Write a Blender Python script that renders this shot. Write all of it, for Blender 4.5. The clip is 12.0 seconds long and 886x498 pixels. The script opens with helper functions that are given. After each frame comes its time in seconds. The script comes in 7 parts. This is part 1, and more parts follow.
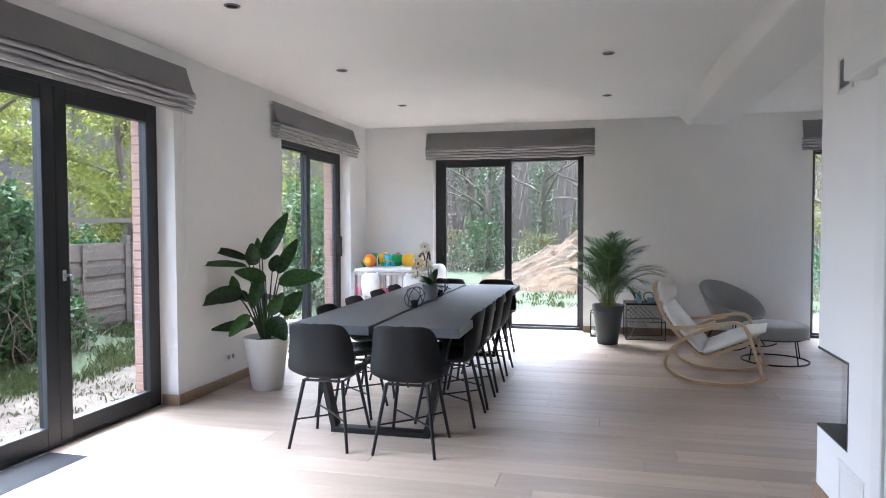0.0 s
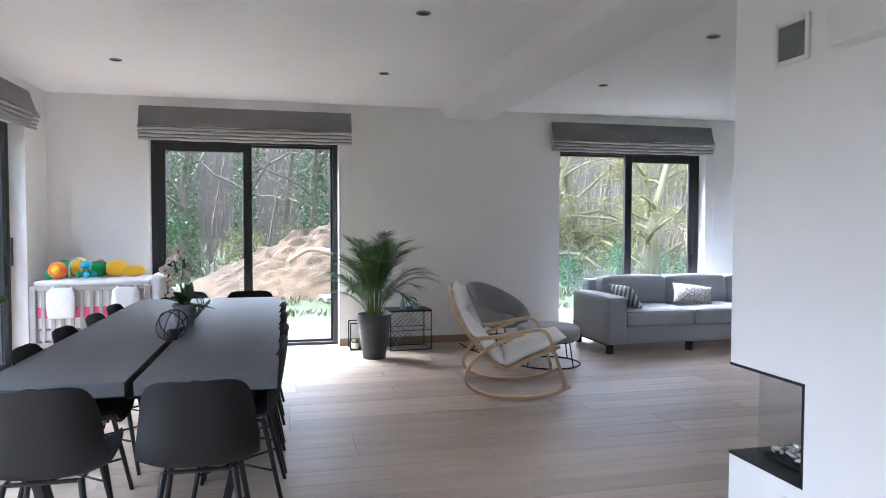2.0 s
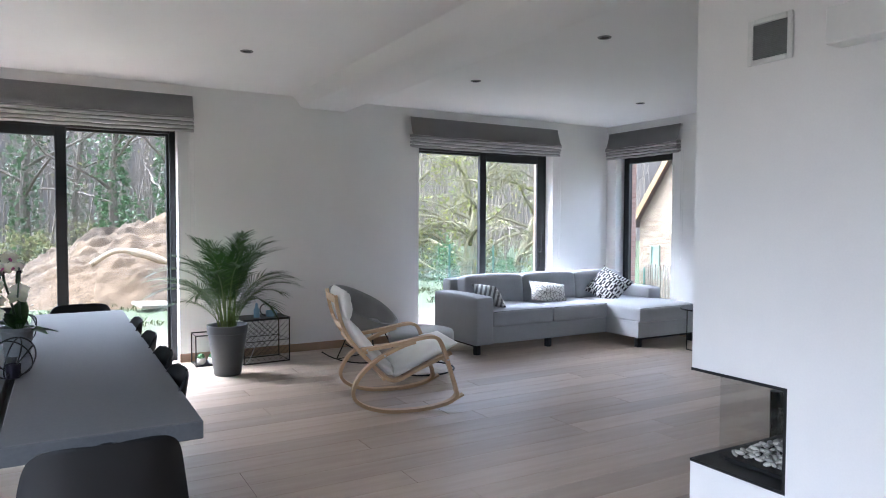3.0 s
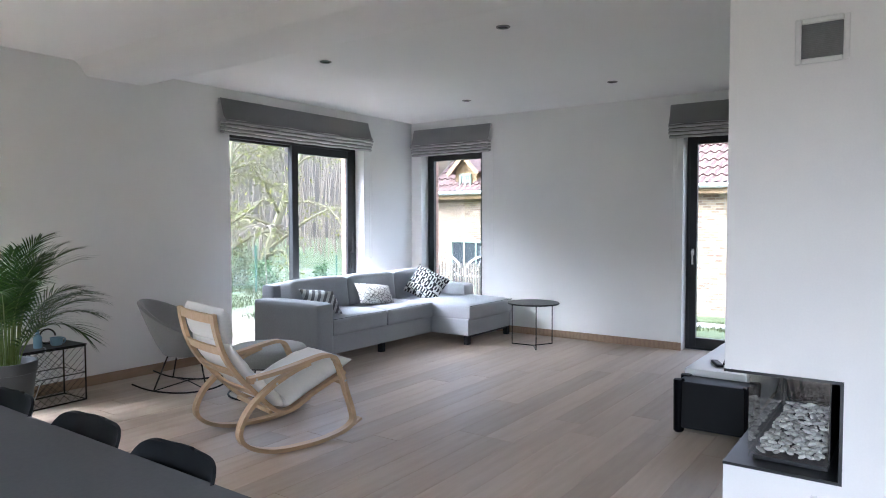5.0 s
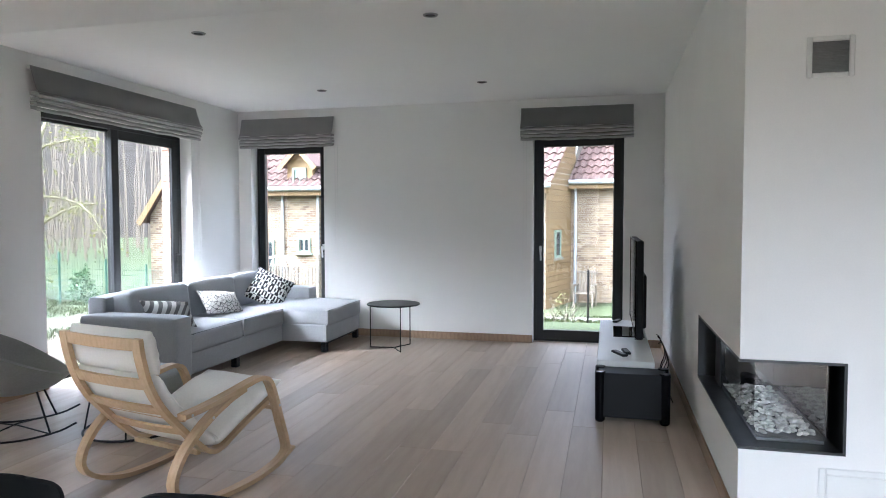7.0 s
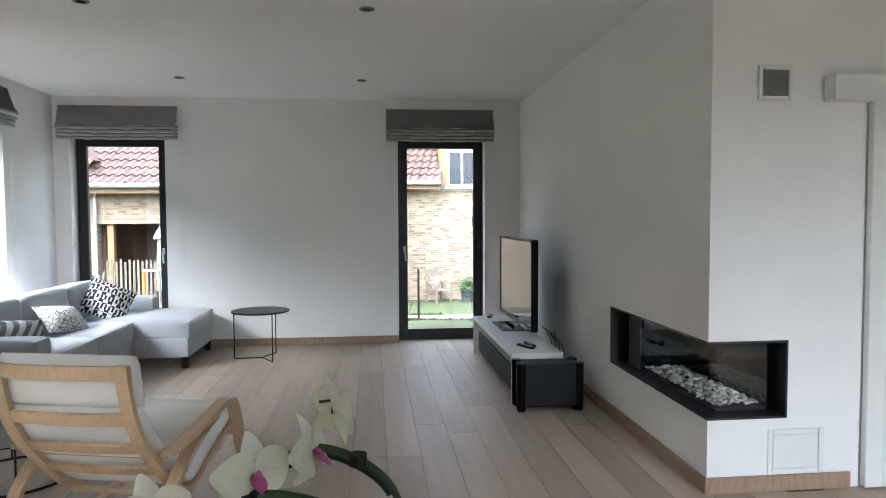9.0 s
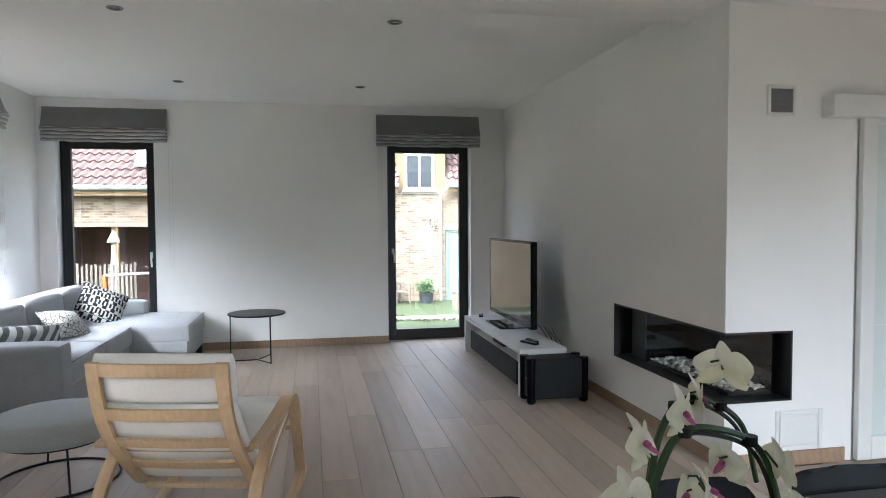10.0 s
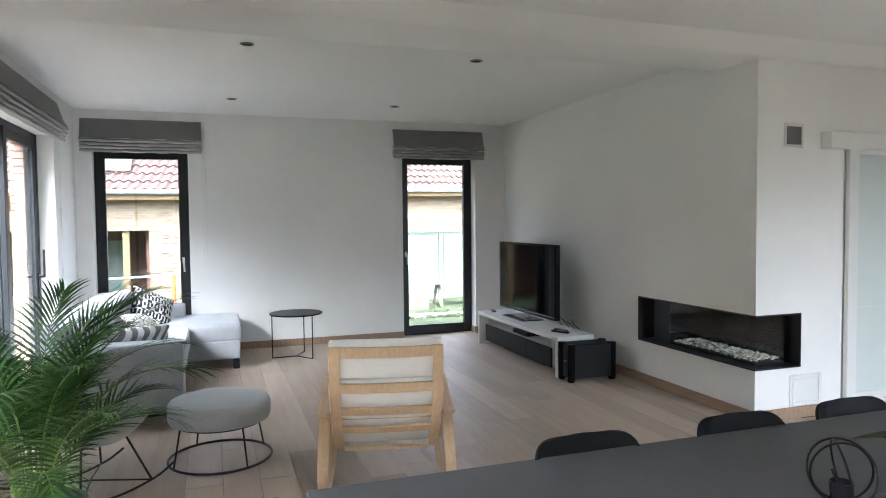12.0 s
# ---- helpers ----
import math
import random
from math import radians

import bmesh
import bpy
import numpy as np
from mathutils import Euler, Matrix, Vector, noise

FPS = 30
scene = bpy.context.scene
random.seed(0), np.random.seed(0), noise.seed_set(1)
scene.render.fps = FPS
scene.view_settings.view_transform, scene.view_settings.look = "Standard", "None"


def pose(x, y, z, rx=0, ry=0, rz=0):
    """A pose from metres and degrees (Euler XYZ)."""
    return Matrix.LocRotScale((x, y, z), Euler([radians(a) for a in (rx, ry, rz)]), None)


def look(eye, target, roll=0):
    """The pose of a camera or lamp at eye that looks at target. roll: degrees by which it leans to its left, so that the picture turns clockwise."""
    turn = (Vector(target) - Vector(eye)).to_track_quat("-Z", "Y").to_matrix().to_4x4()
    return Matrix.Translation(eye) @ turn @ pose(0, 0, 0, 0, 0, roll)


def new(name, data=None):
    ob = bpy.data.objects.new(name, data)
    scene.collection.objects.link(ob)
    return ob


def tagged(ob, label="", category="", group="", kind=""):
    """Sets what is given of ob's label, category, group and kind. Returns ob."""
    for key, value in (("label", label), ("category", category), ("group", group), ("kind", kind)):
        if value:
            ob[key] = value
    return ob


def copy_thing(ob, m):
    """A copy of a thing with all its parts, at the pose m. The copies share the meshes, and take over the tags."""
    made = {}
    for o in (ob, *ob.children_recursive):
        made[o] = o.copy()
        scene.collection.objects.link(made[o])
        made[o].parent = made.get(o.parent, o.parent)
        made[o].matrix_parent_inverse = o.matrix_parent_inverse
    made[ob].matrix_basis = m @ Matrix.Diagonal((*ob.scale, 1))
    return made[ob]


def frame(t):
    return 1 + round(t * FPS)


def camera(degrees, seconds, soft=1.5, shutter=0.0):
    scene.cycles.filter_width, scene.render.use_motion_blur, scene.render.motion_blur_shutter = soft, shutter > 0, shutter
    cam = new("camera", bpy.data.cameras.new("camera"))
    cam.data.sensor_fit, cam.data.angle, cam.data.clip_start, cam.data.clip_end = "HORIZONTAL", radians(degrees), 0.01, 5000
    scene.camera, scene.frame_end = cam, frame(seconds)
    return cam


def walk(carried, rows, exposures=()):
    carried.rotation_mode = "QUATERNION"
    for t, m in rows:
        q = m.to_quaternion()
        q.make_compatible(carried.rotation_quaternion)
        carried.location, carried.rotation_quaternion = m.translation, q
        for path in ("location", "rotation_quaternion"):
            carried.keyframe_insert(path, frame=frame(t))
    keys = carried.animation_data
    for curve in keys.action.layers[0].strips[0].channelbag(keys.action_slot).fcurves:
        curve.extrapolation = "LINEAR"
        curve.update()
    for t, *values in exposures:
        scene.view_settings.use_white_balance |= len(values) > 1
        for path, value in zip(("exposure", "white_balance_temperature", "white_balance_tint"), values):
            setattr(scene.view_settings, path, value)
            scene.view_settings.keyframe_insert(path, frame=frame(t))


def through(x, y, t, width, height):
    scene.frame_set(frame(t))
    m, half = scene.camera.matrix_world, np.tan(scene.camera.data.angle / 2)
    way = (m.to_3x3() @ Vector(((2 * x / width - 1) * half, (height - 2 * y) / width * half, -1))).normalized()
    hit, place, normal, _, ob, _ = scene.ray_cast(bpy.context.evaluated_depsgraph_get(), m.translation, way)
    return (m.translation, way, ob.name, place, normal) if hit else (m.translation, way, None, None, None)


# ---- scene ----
cam = camera(67.2, 12.0, 1.0)
PATH = [
    (0, (0.165, 0.063, 1.407), (-0.301, 2.006, 1.334), -0.2),
    (0.5, (-0.012, 0.38, 1.398), (-0.339, 2.351, 1.326), -0.0),
    (1, (-0.221, 0.673, 1.392), (-0.334, 2.669, 1.321), 0.1),
    (1.5, (-0.447, 0.95, 1.388), (-0.264, 2.94, 1.319), 0.2),
    (2, (-0.67, 1.239, 1.384), (-0.21, 3.184, 1.312), 0.1),
    (2.5, (-0.913, 1.53, 1.399), (-0.182, 3.391, 1.326), 0.2),
    (3, (-1.104, 1.865, 1.397), (-0.106, 3.596, 1.319), 0.2),
    (5, (-1.707, 3.14, 1.405), (-0.079, 4.298, 1.32), -0.1),
    (5.5, (-1.811, 3.459, 1.417), (-0.072, 4.443, 1.331), -0.1),
    (6, (-1.87, 3.758, 1.426), (-0.041, 4.563, 1.339), -0.1),
    (6.5, (-1.922, 4.059, 1.421), (-0.034, 4.711, 1.332), -0.2),
    (7, (-1.939, 4.357, 1.412), (0.0, 4.839, 1.32), -0.1),
    (7.5, (-1.938, 4.63, 1.394), (0.04, 4.909, 1.302), -0.0),
    (9.5, (-2.006, 5.753, 1.429), (-0.031, 5.446, 1.337), -0.33),
    (10, (-2.112, 6.061, 1.433), (-0.152, 5.674, 1.345), -0.33),
    (10.5, (-2.225, 6.468, 1.443), (-0.289, 5.977, 1.358), -0.23),
    (11, (-2.335, 6.771, 1.458), (-0.418, 6.209, 1.371), -0.23),
    (11.5, (-2.456, 7.149, 1.484), (-0.556, 6.53, 1.396), -0.33),
    (12, (-2.552, 7.488, 1.5), (-0.665, 6.832, 1.413), -0.54),
]
walk(cam, [(t, look(eye, target, roll)) for t, eye, target, roll in PATH],
     [(0.0, 4.78, 5300, 13), (2.5, 4.77, 5250, 13), (6.0, 4.9, 5400, 11), (9.5, 4.6, 5600, 8), (12.0, 4.85, 5600, 8)])

# ---- world and light ----
wd = bpy.data.worlds.new("overcast_sky")
scene.world = wd
wd.use_nodes = True
_n = wd.node_tree.nodes
_sky = _n.new("ShaderNodeTexSky")
_sky.sky_type = "NISHITA"
_sky.sun_disc = False
_sky.sun_elevation = radians(52)
_sky.sun_rotation = radians(315)
_sky.air_density, _sky.dust_density, _sky.ozone_density = 1.0, 6.0, 1.0
_hsv = _n.new("ShaderNodeHueSaturation")
_hsv.inputs["Saturation"].default_value = 0.35
wd.node_tree.links.new(_sky.outputs[0], _hsv.inputs["Color"])
wd.node_tree.links.new(_hsv.outputs[0], _n["Background"].inputs[0])
_n["Background"].inputs[1].default_value = 0.15
_sun = new("sun", bpy.data.lights.new("sun", "SUN"))
_sun.data.energy, _sun.data.angle, _sun.data.color = 0.5, radians(100), (1.0, 0.97, 0.93)
_sun.matrix_world = look((-11, 11, 19.9), (0, 0, 0))

# added area lamp in the garden door's unseen far leaf, boosting the skylight
_door_fill = new("door_skylight", bpy.data.lights.new("door_skylight", "AREA"))
_door_fill.data.shape, _door_fill.data.size, _door_fill.data.size_y = "RECTANGLE", 2.0, 0.44
_door_fill.data.spread = radians(115)
_door_fill.data.energy, _door_fill.data.color = 3.2, (0.95, 0.98, 1.0)
_door_fill.matrix_world = Matrix.Translation((-3.16, 2.89, 1.2)) @ pose(0, 0, 0, 0, 48, 0) @ Matrix(((0, 0, -1, 0), (0, 1, 0, 0), (1, 0, 0, 0), (0, 0, 0, 1)))


# ---- materials ----
def nodes_of(name):
    m = bpy.data.materials.new(name)
    m.use_nodes = True
    nt = m.node_tree
    return m, nt, nt.nodes["Principled BSDF"]


def coords(nt, scale=(1, 1, 1), space="Object"):
    tc = nt.nodes.new("ShaderNodeTexCoord")
    mp = nt.nodes.new("ShaderNodeMapping")
    mp.inputs["Scale"].default_value = scale
    nt.links.new(tc.outputs[space], mp.inputs[0])
    return mp.outputs[0]


def tex_noise(nt, vec, scale, detail=4.0, rough=0.55):
    n = nt.nodes.new("ShaderNodeTexNoise")
    n.inputs["Scale"].default_value, n.inputs["Detail"].default_value, n.inputs["Roughness"].default_value = scale, detail, rough
    nt.links.new(vec, n.inputs["Vector"])
    return n.outputs[0]


def ramp(nt, val, stops):
    r = nt.nodes.new("ShaderNodeValToRGB")
    while len(r.color_ramp.elements) < len(stops):
        r.color_ramp.elements.new(0.5)
    for e, (p, c) in zip(r.color_ramp.elements, stops):
        e.position, e.color = p, (*c, 1) if len(c) == 3 else c
    nt.links.new(val, r.inputs[0])
    return r.outputs[0]


def mixc(nt, fac, a, b, mode="MIX"):
    m = nt.nodes.new("ShaderNodeMix")
    m.data_type, m.blend_type = "RGBA", mode
    for sock, v in ((m.inputs[0], fac), (m.inputs[6], a), (m.inputs[7], b)):
        if isinstance(v, (int, float)):
            sock.default_value = v
        elif isinstance(v, tuple):
            sock.default_value = (*v, 1) if len(v) == 3 else v
        else:
            nt.links.new(v, sock)
    return m.outputs[2]


def bump(nt, bsdf, val, strength=0.2, dist=0.01):
    b = nt.nodes.new("ShaderNodeBump")
    b.inputs["Strength"].default_value, b.inputs["Distance"].default_value = strength, dist
    nt.links.new(val, b.inputs["Height"])
    nt.links.new(b.outputs[0], bsdf.inputs["Normal"])


def scaled(c, k):
    return tuple(min(1.0, v * k) for v in c)


def plain(name, col, rough=0.5, metal=0.0, vary=0.12, scale=6.0, fine=60.0, relief=0.08, dist=0.002, spec=0.5, space="Object", sheen=0.0):
    """A surface of one colour with soft blotches and a fine grain."""
    m, nt, b = nodes_of(name)
    v = coords(nt, space=space)
    big, small = tex_noise(nt, v, scale), tex_noise(nt, v, fine, 2.0)
    c = ramp(nt, big, [(0.3, scaled(col, 1 - vary)), (0.7, scaled(col, 1 + vary))])
    c = mixc(nt, 0.25, c, ramp(nt, small, [(0.35, scaled(col, 1 - vary * 1.5)), (0.65, scaled(col, 1 + vary * 1.5))]))
    nt.links.new(c, b.inputs["Base Color"])
    r = nt.nodes.new("ShaderNodeMapRange")
    r.inputs[3].default_value, r.inputs[4].default_value = max(0.02, rough - 0.08), min(1.0, rough + 0.08)
    nt.links.new(big, r.inputs[0])
    nt.links.new(r.outputs[0], b.inputs["Roughness"])
    b.inputs["Metallic"].default_value = metal
    b.inputs["Specular IOR Level"].default_value = spec
    b.inputs["Sheen Weight"].default_value = sheen
    if relief:
        bump(nt, b, small, relief, dist)
    return m


def woven(name, col, vary=0.15, thread=900.0, rough=0.9, sheen=0.3):
    """Woven upholstery: crossed threads, slubs and soft wear."""
    m, nt, b = nodes_of(name)
    v = coords(nt)
    big, mid = tex_noise(nt, v, 5.0), tex_noise(nt, v, 90.0, 3.0)
    c = ramp(nt, big, [(0.25, scaled(col, 1 - vary * 0.6)), (0.75, scaled(col, 1 + vary * 0.6))])
    c = mixc(nt, 0.5, c, ramp(nt, mid, [(0.35, scaled(col, 1 - vary)), (0.65, scaled(col, 1 + vary))]))
    nt.links.new(c, b.inputs["Base Color"])
    b.inputs["Roughness"].default_value = rough
    b.inputs["Sheen Weight"].default_value = sheen
    b.inputs["Specular IOR Level"].default_value = 0.2
    fine = tex_noise(nt, v, thread * 0.4, 2.0)
    bump(nt, b, mixc(nt, 0.5, mid, fine), 0.35, 0.003)
    return m


def wood(name, col, dark, grain=(1.2, 14, 14), rough=0.5, rnd=0.0, space="Object", contrast=1.0, relief=0.1):
    """Wood with grain along x of its coordinates; rnd varies piece by piece."""
    m, nt, b = nodes_of(name)
    tc = nt.nodes.new("ShaderNodeTexCoord")
    info = nt.nodes.new("ShaderNodeObjectInfo")
    sh = nt.nodes.new("ShaderNodeVectorMath")
    sh.operation = "MULTIPLY_ADD"
    sc = nt.nodes.new("ShaderNodeCombineXYZ")
    for i in range(3):
        nt.links.new(info.outputs["Random"], sc.inputs[i])
    sh.inputs[1].default_value = (37.0, 23.0, 11.0)
    nt.links.new(sc.outputs[0], sh.inputs[0])
    nt.links.new(tc.outputs[space], sh.inputs[2])
    mp = nt.nodes.new("ShaderNodeMapping")
    mp.inputs["Scale"].default_value = grain
    nt.links.new(sh.outputs[0], mp.inputs[0])
    vec = mp.outputs[0]
    g1 = tex_noise(nt, vec, 1.6, 6.0, 0.62)
    g2 = tex_noise(nt, vec, 9.0, 3.0, 0.6)
    w = nt.nodes.new("ShaderNodeTexWave")
    w.wave_type, w.bands_direction = "BANDS", "Y"
    w.inputs["Scale"].default_value, w.inputs["Distortion"].default_value, w.inputs["Detail"].default_value = 0.55, 9.0, 3.0
    w.inputs["Detail Scale"].default_value = 0.7
    nt.links.new(vec, w.inputs["Vector"])
    c = ramp(nt, g1, [(0.3, dark), (0.62, col)])
    c = mixc(nt, 0.35 * contrast, c, ramp(nt, w.outputs[1], [(0.1, scaled(dark, 0.95)), (0.6, scaled(col, 1.05))]))
    c = mixc(nt, 0.2 * contrast, c, ramp(nt, g2, [(0.35, scaled(dark, 0.9)), (0.65, scaled(col, 1.08))]))
    if rnd:
        k = nt.nodes.new("ShaderNodeHueSaturation")
        mr = nt.nodes.new("ShaderNodeMapRange")
        mr.inputs[3].default_value, mr.inputs[4].default_value = 1 - rnd, 1 + rnd
        nt.links.new(info.outputs["Random"], mr.inputs[0])
        nt.links.new(mr.outputs[0], k.inputs["Value"])
        nt.links.new(c, k.inputs["Color"])
        c = k.outputs[0]
    nt.links.new(c, b.inputs["Base Color"])
    r = nt.nodes.new("ShaderNodeMapRange")
    r.inputs[3].default_value, r.inputs[4].default_value = rough + 0.08, rough - 0.06
    nt.links.new(g1, r.inputs[0])
    nt.links.new(r.outputs[0], b.inputs["Roughness"])
    bump(nt, b, mixc(nt, 0.5, g1, w.outputs[1]), relief, 0.002)
    return m


def glass(name, tint=(1, 1, 1), ior=1.45, rough=0.0, gain=1.0):
    """A thin pane: clear through, with the gloss of glass."""
    m, nt, b = nodes_of(name)
    out = nt.nodes["Material Output"]
    tr, gl, mx = nt.nodes.new("ShaderNodeBsdfTransparent"), nt.nodes.new("ShaderNodeBsdfGlossy"), nt.nodes.new("ShaderNodeMixShader")
    tr.inputs[0].default_value = (*tint, 1)
    gl.inputs["Roughness"].default_value = rough
    lw = nt.nodes.new("ShaderNodeLayerWeight")
    pw, ma = nt.nodes.new("ShaderNodeMath"), nt.nodes.new("ShaderNodeMath")
    pw.operation, ma.operation = "POWER", "MULTIPLY_ADD"
    pw.inputs[1].default_value = 5.0
    ma.inputs[1].default_value, ma.inputs[2].default_value = 0.9 * gain, ((ior - 1) / (ior + 1)) ** 2 * 1.6 * gain
    nt.links.new(lw.outputs["Facing"], pw.inputs[0])
    nt.links.new(pw.outputs[0], ma.inputs[0])
    nt.links.new(ma.outputs[0], mx.inputs[0])
    nt.links.new(tr.outputs[0], mx.inputs[1])
    nt.links.new(gl.outputs[0], mx.inputs[2])
    nt.links.new(mx.outputs[0], out.inputs[0])
    nt.nodes.remove(b)
    return m


def leafy(name, cols, rough=0.5, through=0.3, spec=0.4, single=False):
    """Leaves: each island its own green, partly lit through."""
    m, nt, b = nodes_of(name)
    src = nt.nodes.new("ShaderNodeObjectInfo").outputs["Random"] if single else nt.nodes.new("ShaderNodeNewGeometry").outputs["Random Per Island"]
    c = ramp(nt, src, [(i / max(1, len(cols) - 1), k) for i, k in enumerate(cols)])
    c = mixc(nt, 0.3, c, ramp(nt, tex_noise(nt, coords(nt), 40.0), [(0.3, scaled(cols[0], 0.7)), (0.7, scaled(cols[-1], 1.2))]))
    nt.links.new(c, b.inputs["Base Color"])
    b.inputs["Roughness"].default_value = rough
    b.inputs["Specular IOR Level"].default_value = spec
    out = nt.nodes["Material Output"]
    tl, mx = nt.nodes.new("ShaderNodeBsdfTranslucent"), nt.nodes.new("ShaderNodeMixShader")
    nt.links.new(c, tl.inputs[0])
    mx.inputs[0].default_value = through
    nt.links.new(b.outputs[0], mx.inputs[1])
    nt.links.new(tl.outputs[0], mx.inputs[2])
    nt.links.new(mx.outputs[0], out.inputs[0])
    return m


def brickwork(name, cols, mortar, scale=1.0, rot=(0, 0, 0)):
    """Far brickwork in running bond, 0.21 by 0.065 m."""
    m, nt, b = nodes_of(name)
    tc = nt.nodes.new("ShaderNodeTexCoord")
    sp, mp = nt.nodes.new("ShaderNodeSeparateXYZ"), nt.nodes.new("ShaderNodeCombineXYZ")
    nt.links.new(tc.outputs["Object"], sp.inputs[0])
    nt.links.new(sp.outputs[1 if rot[2] else 0], mp.inputs[0])
    nt.links.new(sp.outputs[2], mp.inputs[1])
    br = nt.nodes.new("ShaderNodeTexBrick")
    for k, v in (("Scale", scale), ("Brick Width", 0.21), ("Row Height", 0.066), ("Mortar Size", 0.008), ("Bias", 0.0), ("Mortar Smooth", 0.2)):
        br.inputs[k].default_value = v
    br.inputs["Color1"].default_value, br.inputs["Color2"].default_value, br.inputs["Mortar"].default_value = (*cols[0], 1), (*cols[1], 1), (*mortar, 1)
    nt.links.new(mp.outputs[0], br.inputs[0])
    c = mixc(nt, 0.2, br.outputs[0], ramp(nt, tex_noise(nt, mp.outputs[0], 2.5), [(0.3, scaled(cols[0], 0.7)), (0.7, scaled(cols[1], 1.2))]))
    nt.links.new(c, b.inputs["Base Color"])
    b.inputs["Roughness"].default_value = 0.9
    bump(nt, b, br.outputs[1], -0.4, 0.008)
    return m


M = {}
M["plaster"] = plain("white_plaster", (0.835, 0.825, 0.805), 0.85, vary=0.025, scale=1.3, fine=140.0, relief=0.05, spec=0.25)
M["ceiling"] = plain("ceiling_paint", (0.86, 0.855, 0.845), 0.9, vary=0.02, scale=0.9, fine=120.0, relief=0.04, spec=0.2)
M["oak"] = wood("limed_oak", (0.45, 0.362, 0.285), (0.39, 0.308, 0.238), (0.8, 6, 6), 0.46, rnd=0.14, contrast=0.5, relief=0.10)
M["oak"].node_tree.nodes["Principled BSDF"].inputs["Specular IOR Level"].default_value = 0.38
M["oak_trim"] = wood("oak_trim", (0.36, 0.245, 0.16), (0.27, 0.18, 0.115), (1.2, 12, 12), 0.5)
M["groove"] = plain("board_joint", (0.14, 0.105, 0.082), 0.9)
M["alu"] = plain("anthracite_aluminium", (0.009, 0.0105, 0.0125), 0.42, 0.0, 0.1, 4.0, 300.0, 0.03, spec=0.5)
# tint dims the bright outdoors as seen through the panes, not the incoming daylight
M["glass"] = glass("view_dimming_glass", (0.50, 0.51, 0.505))
M["steel"] = plain("brushed_steel", (0.6, 0.6, 0.6), 0.3, 1.0, 0.05)
M["blind"] = woven("grey_blind_cloth", (0.40, 0.395, 0.385), 0.1, sheen=0.1)
M["white_plastic"] = plain("white_plastic", (0.75, 0.75, 0.73), 0.35, vary=0.02)
M["white_paint"] = plain("white_lacquer", (0.78, 0.78, 0.76), 0.4, vary=0.02, relief=0.02)
M["black_plastic"] = plain("black_plastic", (0.0085, 0.009, 0.0095), 0.55, vary=0.12, scale=8, fine=400, relief=0.03, spec=0.25)
M["black_metal"] = plain("black_powder_coat", (0.006, 0.006, 0.0065), 0.4, vary=0.1, fine=500, spec=0.4)
M["black_gloss"] = plain("black_gloss", (0.004, 0.004, 0.005), 0.03, vary=0.05, relief=0.0, spec=0.10)
M["fire_metal"] = plain("black_firebox_steel", (0.011, 0.011, 0.012), 0.38, vary=0.15)
M["mirror_dark"] = plain("black_ceramic_glass", (0.006, 0.006, 0.007), 0.06, vary=0.05, relief=0.0, spec=0.6)
M["concrete"] = plain("dark_concrete", (0.088, 0.090, 0.093), 0.55, vary=0.12, scale=3.0, fine=90.0, relief=0.06, spec=0.3)
M["grey_mesh"] = plain("grey_grille", (0.22, 0.22, 0.22), 0.6)
M["rubber"] = plain("dark_mat_rubber", (0.018, 0.018, 0.019), 0.9, fine=300.0, relief=0.5, dist=0.004, spec=0.1)
M["brick_red"] = plain("red_brick", (0.42, 0.27, 0.21), 0.9, vary=0.25, scale=9.0, fine=90.0, relief=0.4, dist=0.004)
M["mortar"] = plain("pale_mortar", (0.55, 0.52, 0.48), 0.95, fine=120.0, relief=0.3)


# ---- shape helpers ----
def thing(name, m=None, label="", category="", group="", kind=""):
    ob = new(name)
    ob.empty_display_size = 0.1
    if m is not None:
        ob.matrix_basis = m
    return tagged(ob, label, category, group, kind)


def mesh_of(name, bm, mat, smooth=False):
    me = bpy.data.meshes.new(name)
    if smooth:
        for f in bm.faces:
            f.smooth = True
    bm.normal_update()
    bm.to_mesh(me)
    bm.free()
    me.materials.append(M[mat] if isinstance(mat, str) else mat)
    return me


def part(name, bm, mat, parent=None, label="", smooth=False):
    ob = new(name, mesh_of(name, bm, mat, smooth))
    if smooth:
        ob.data.set_sharp_from_angle(angle=radians(38))
    if parent is not None:
        ob.parent = parent
    return tagged(ob, label)


def solid(name, bm, mat, label="", category="", kind="", smooth=False, group=""):
    """A thing that is one mesh."""
    return tagged(part(name, bm, mat, None, "", smooth), label, category, group, kind)


def box(bm, x0, x1, y0, y1, z0, z1, bevel=0.0, seg=2):
    r = bmesh.ops.create_cube(bm, size=1.0, matrix=Matrix.Translation(((x0 + x1) / 2, (y0 + y1) / 2, (z0 + z1) / 2)) @ Matrix.Diagonal((abs(x1 - x0), abs(y1 - y0), abs(z1 - z0), 1)))
    if bevel:
        es = list({e for v in r["verts"] for e in v.link_edges})
        bmesh.ops.bevel(bm, geom=es, offset=bevel, segments=seg, affect="EDGES", profile=0.5)
    return bm


def B(x0, x1, y0, y1, z0, z1, bevel=0.0, seg=2):
    return box(bmesh.new(), x0, x1, y0, y1, z0, z1, bevel, seg)


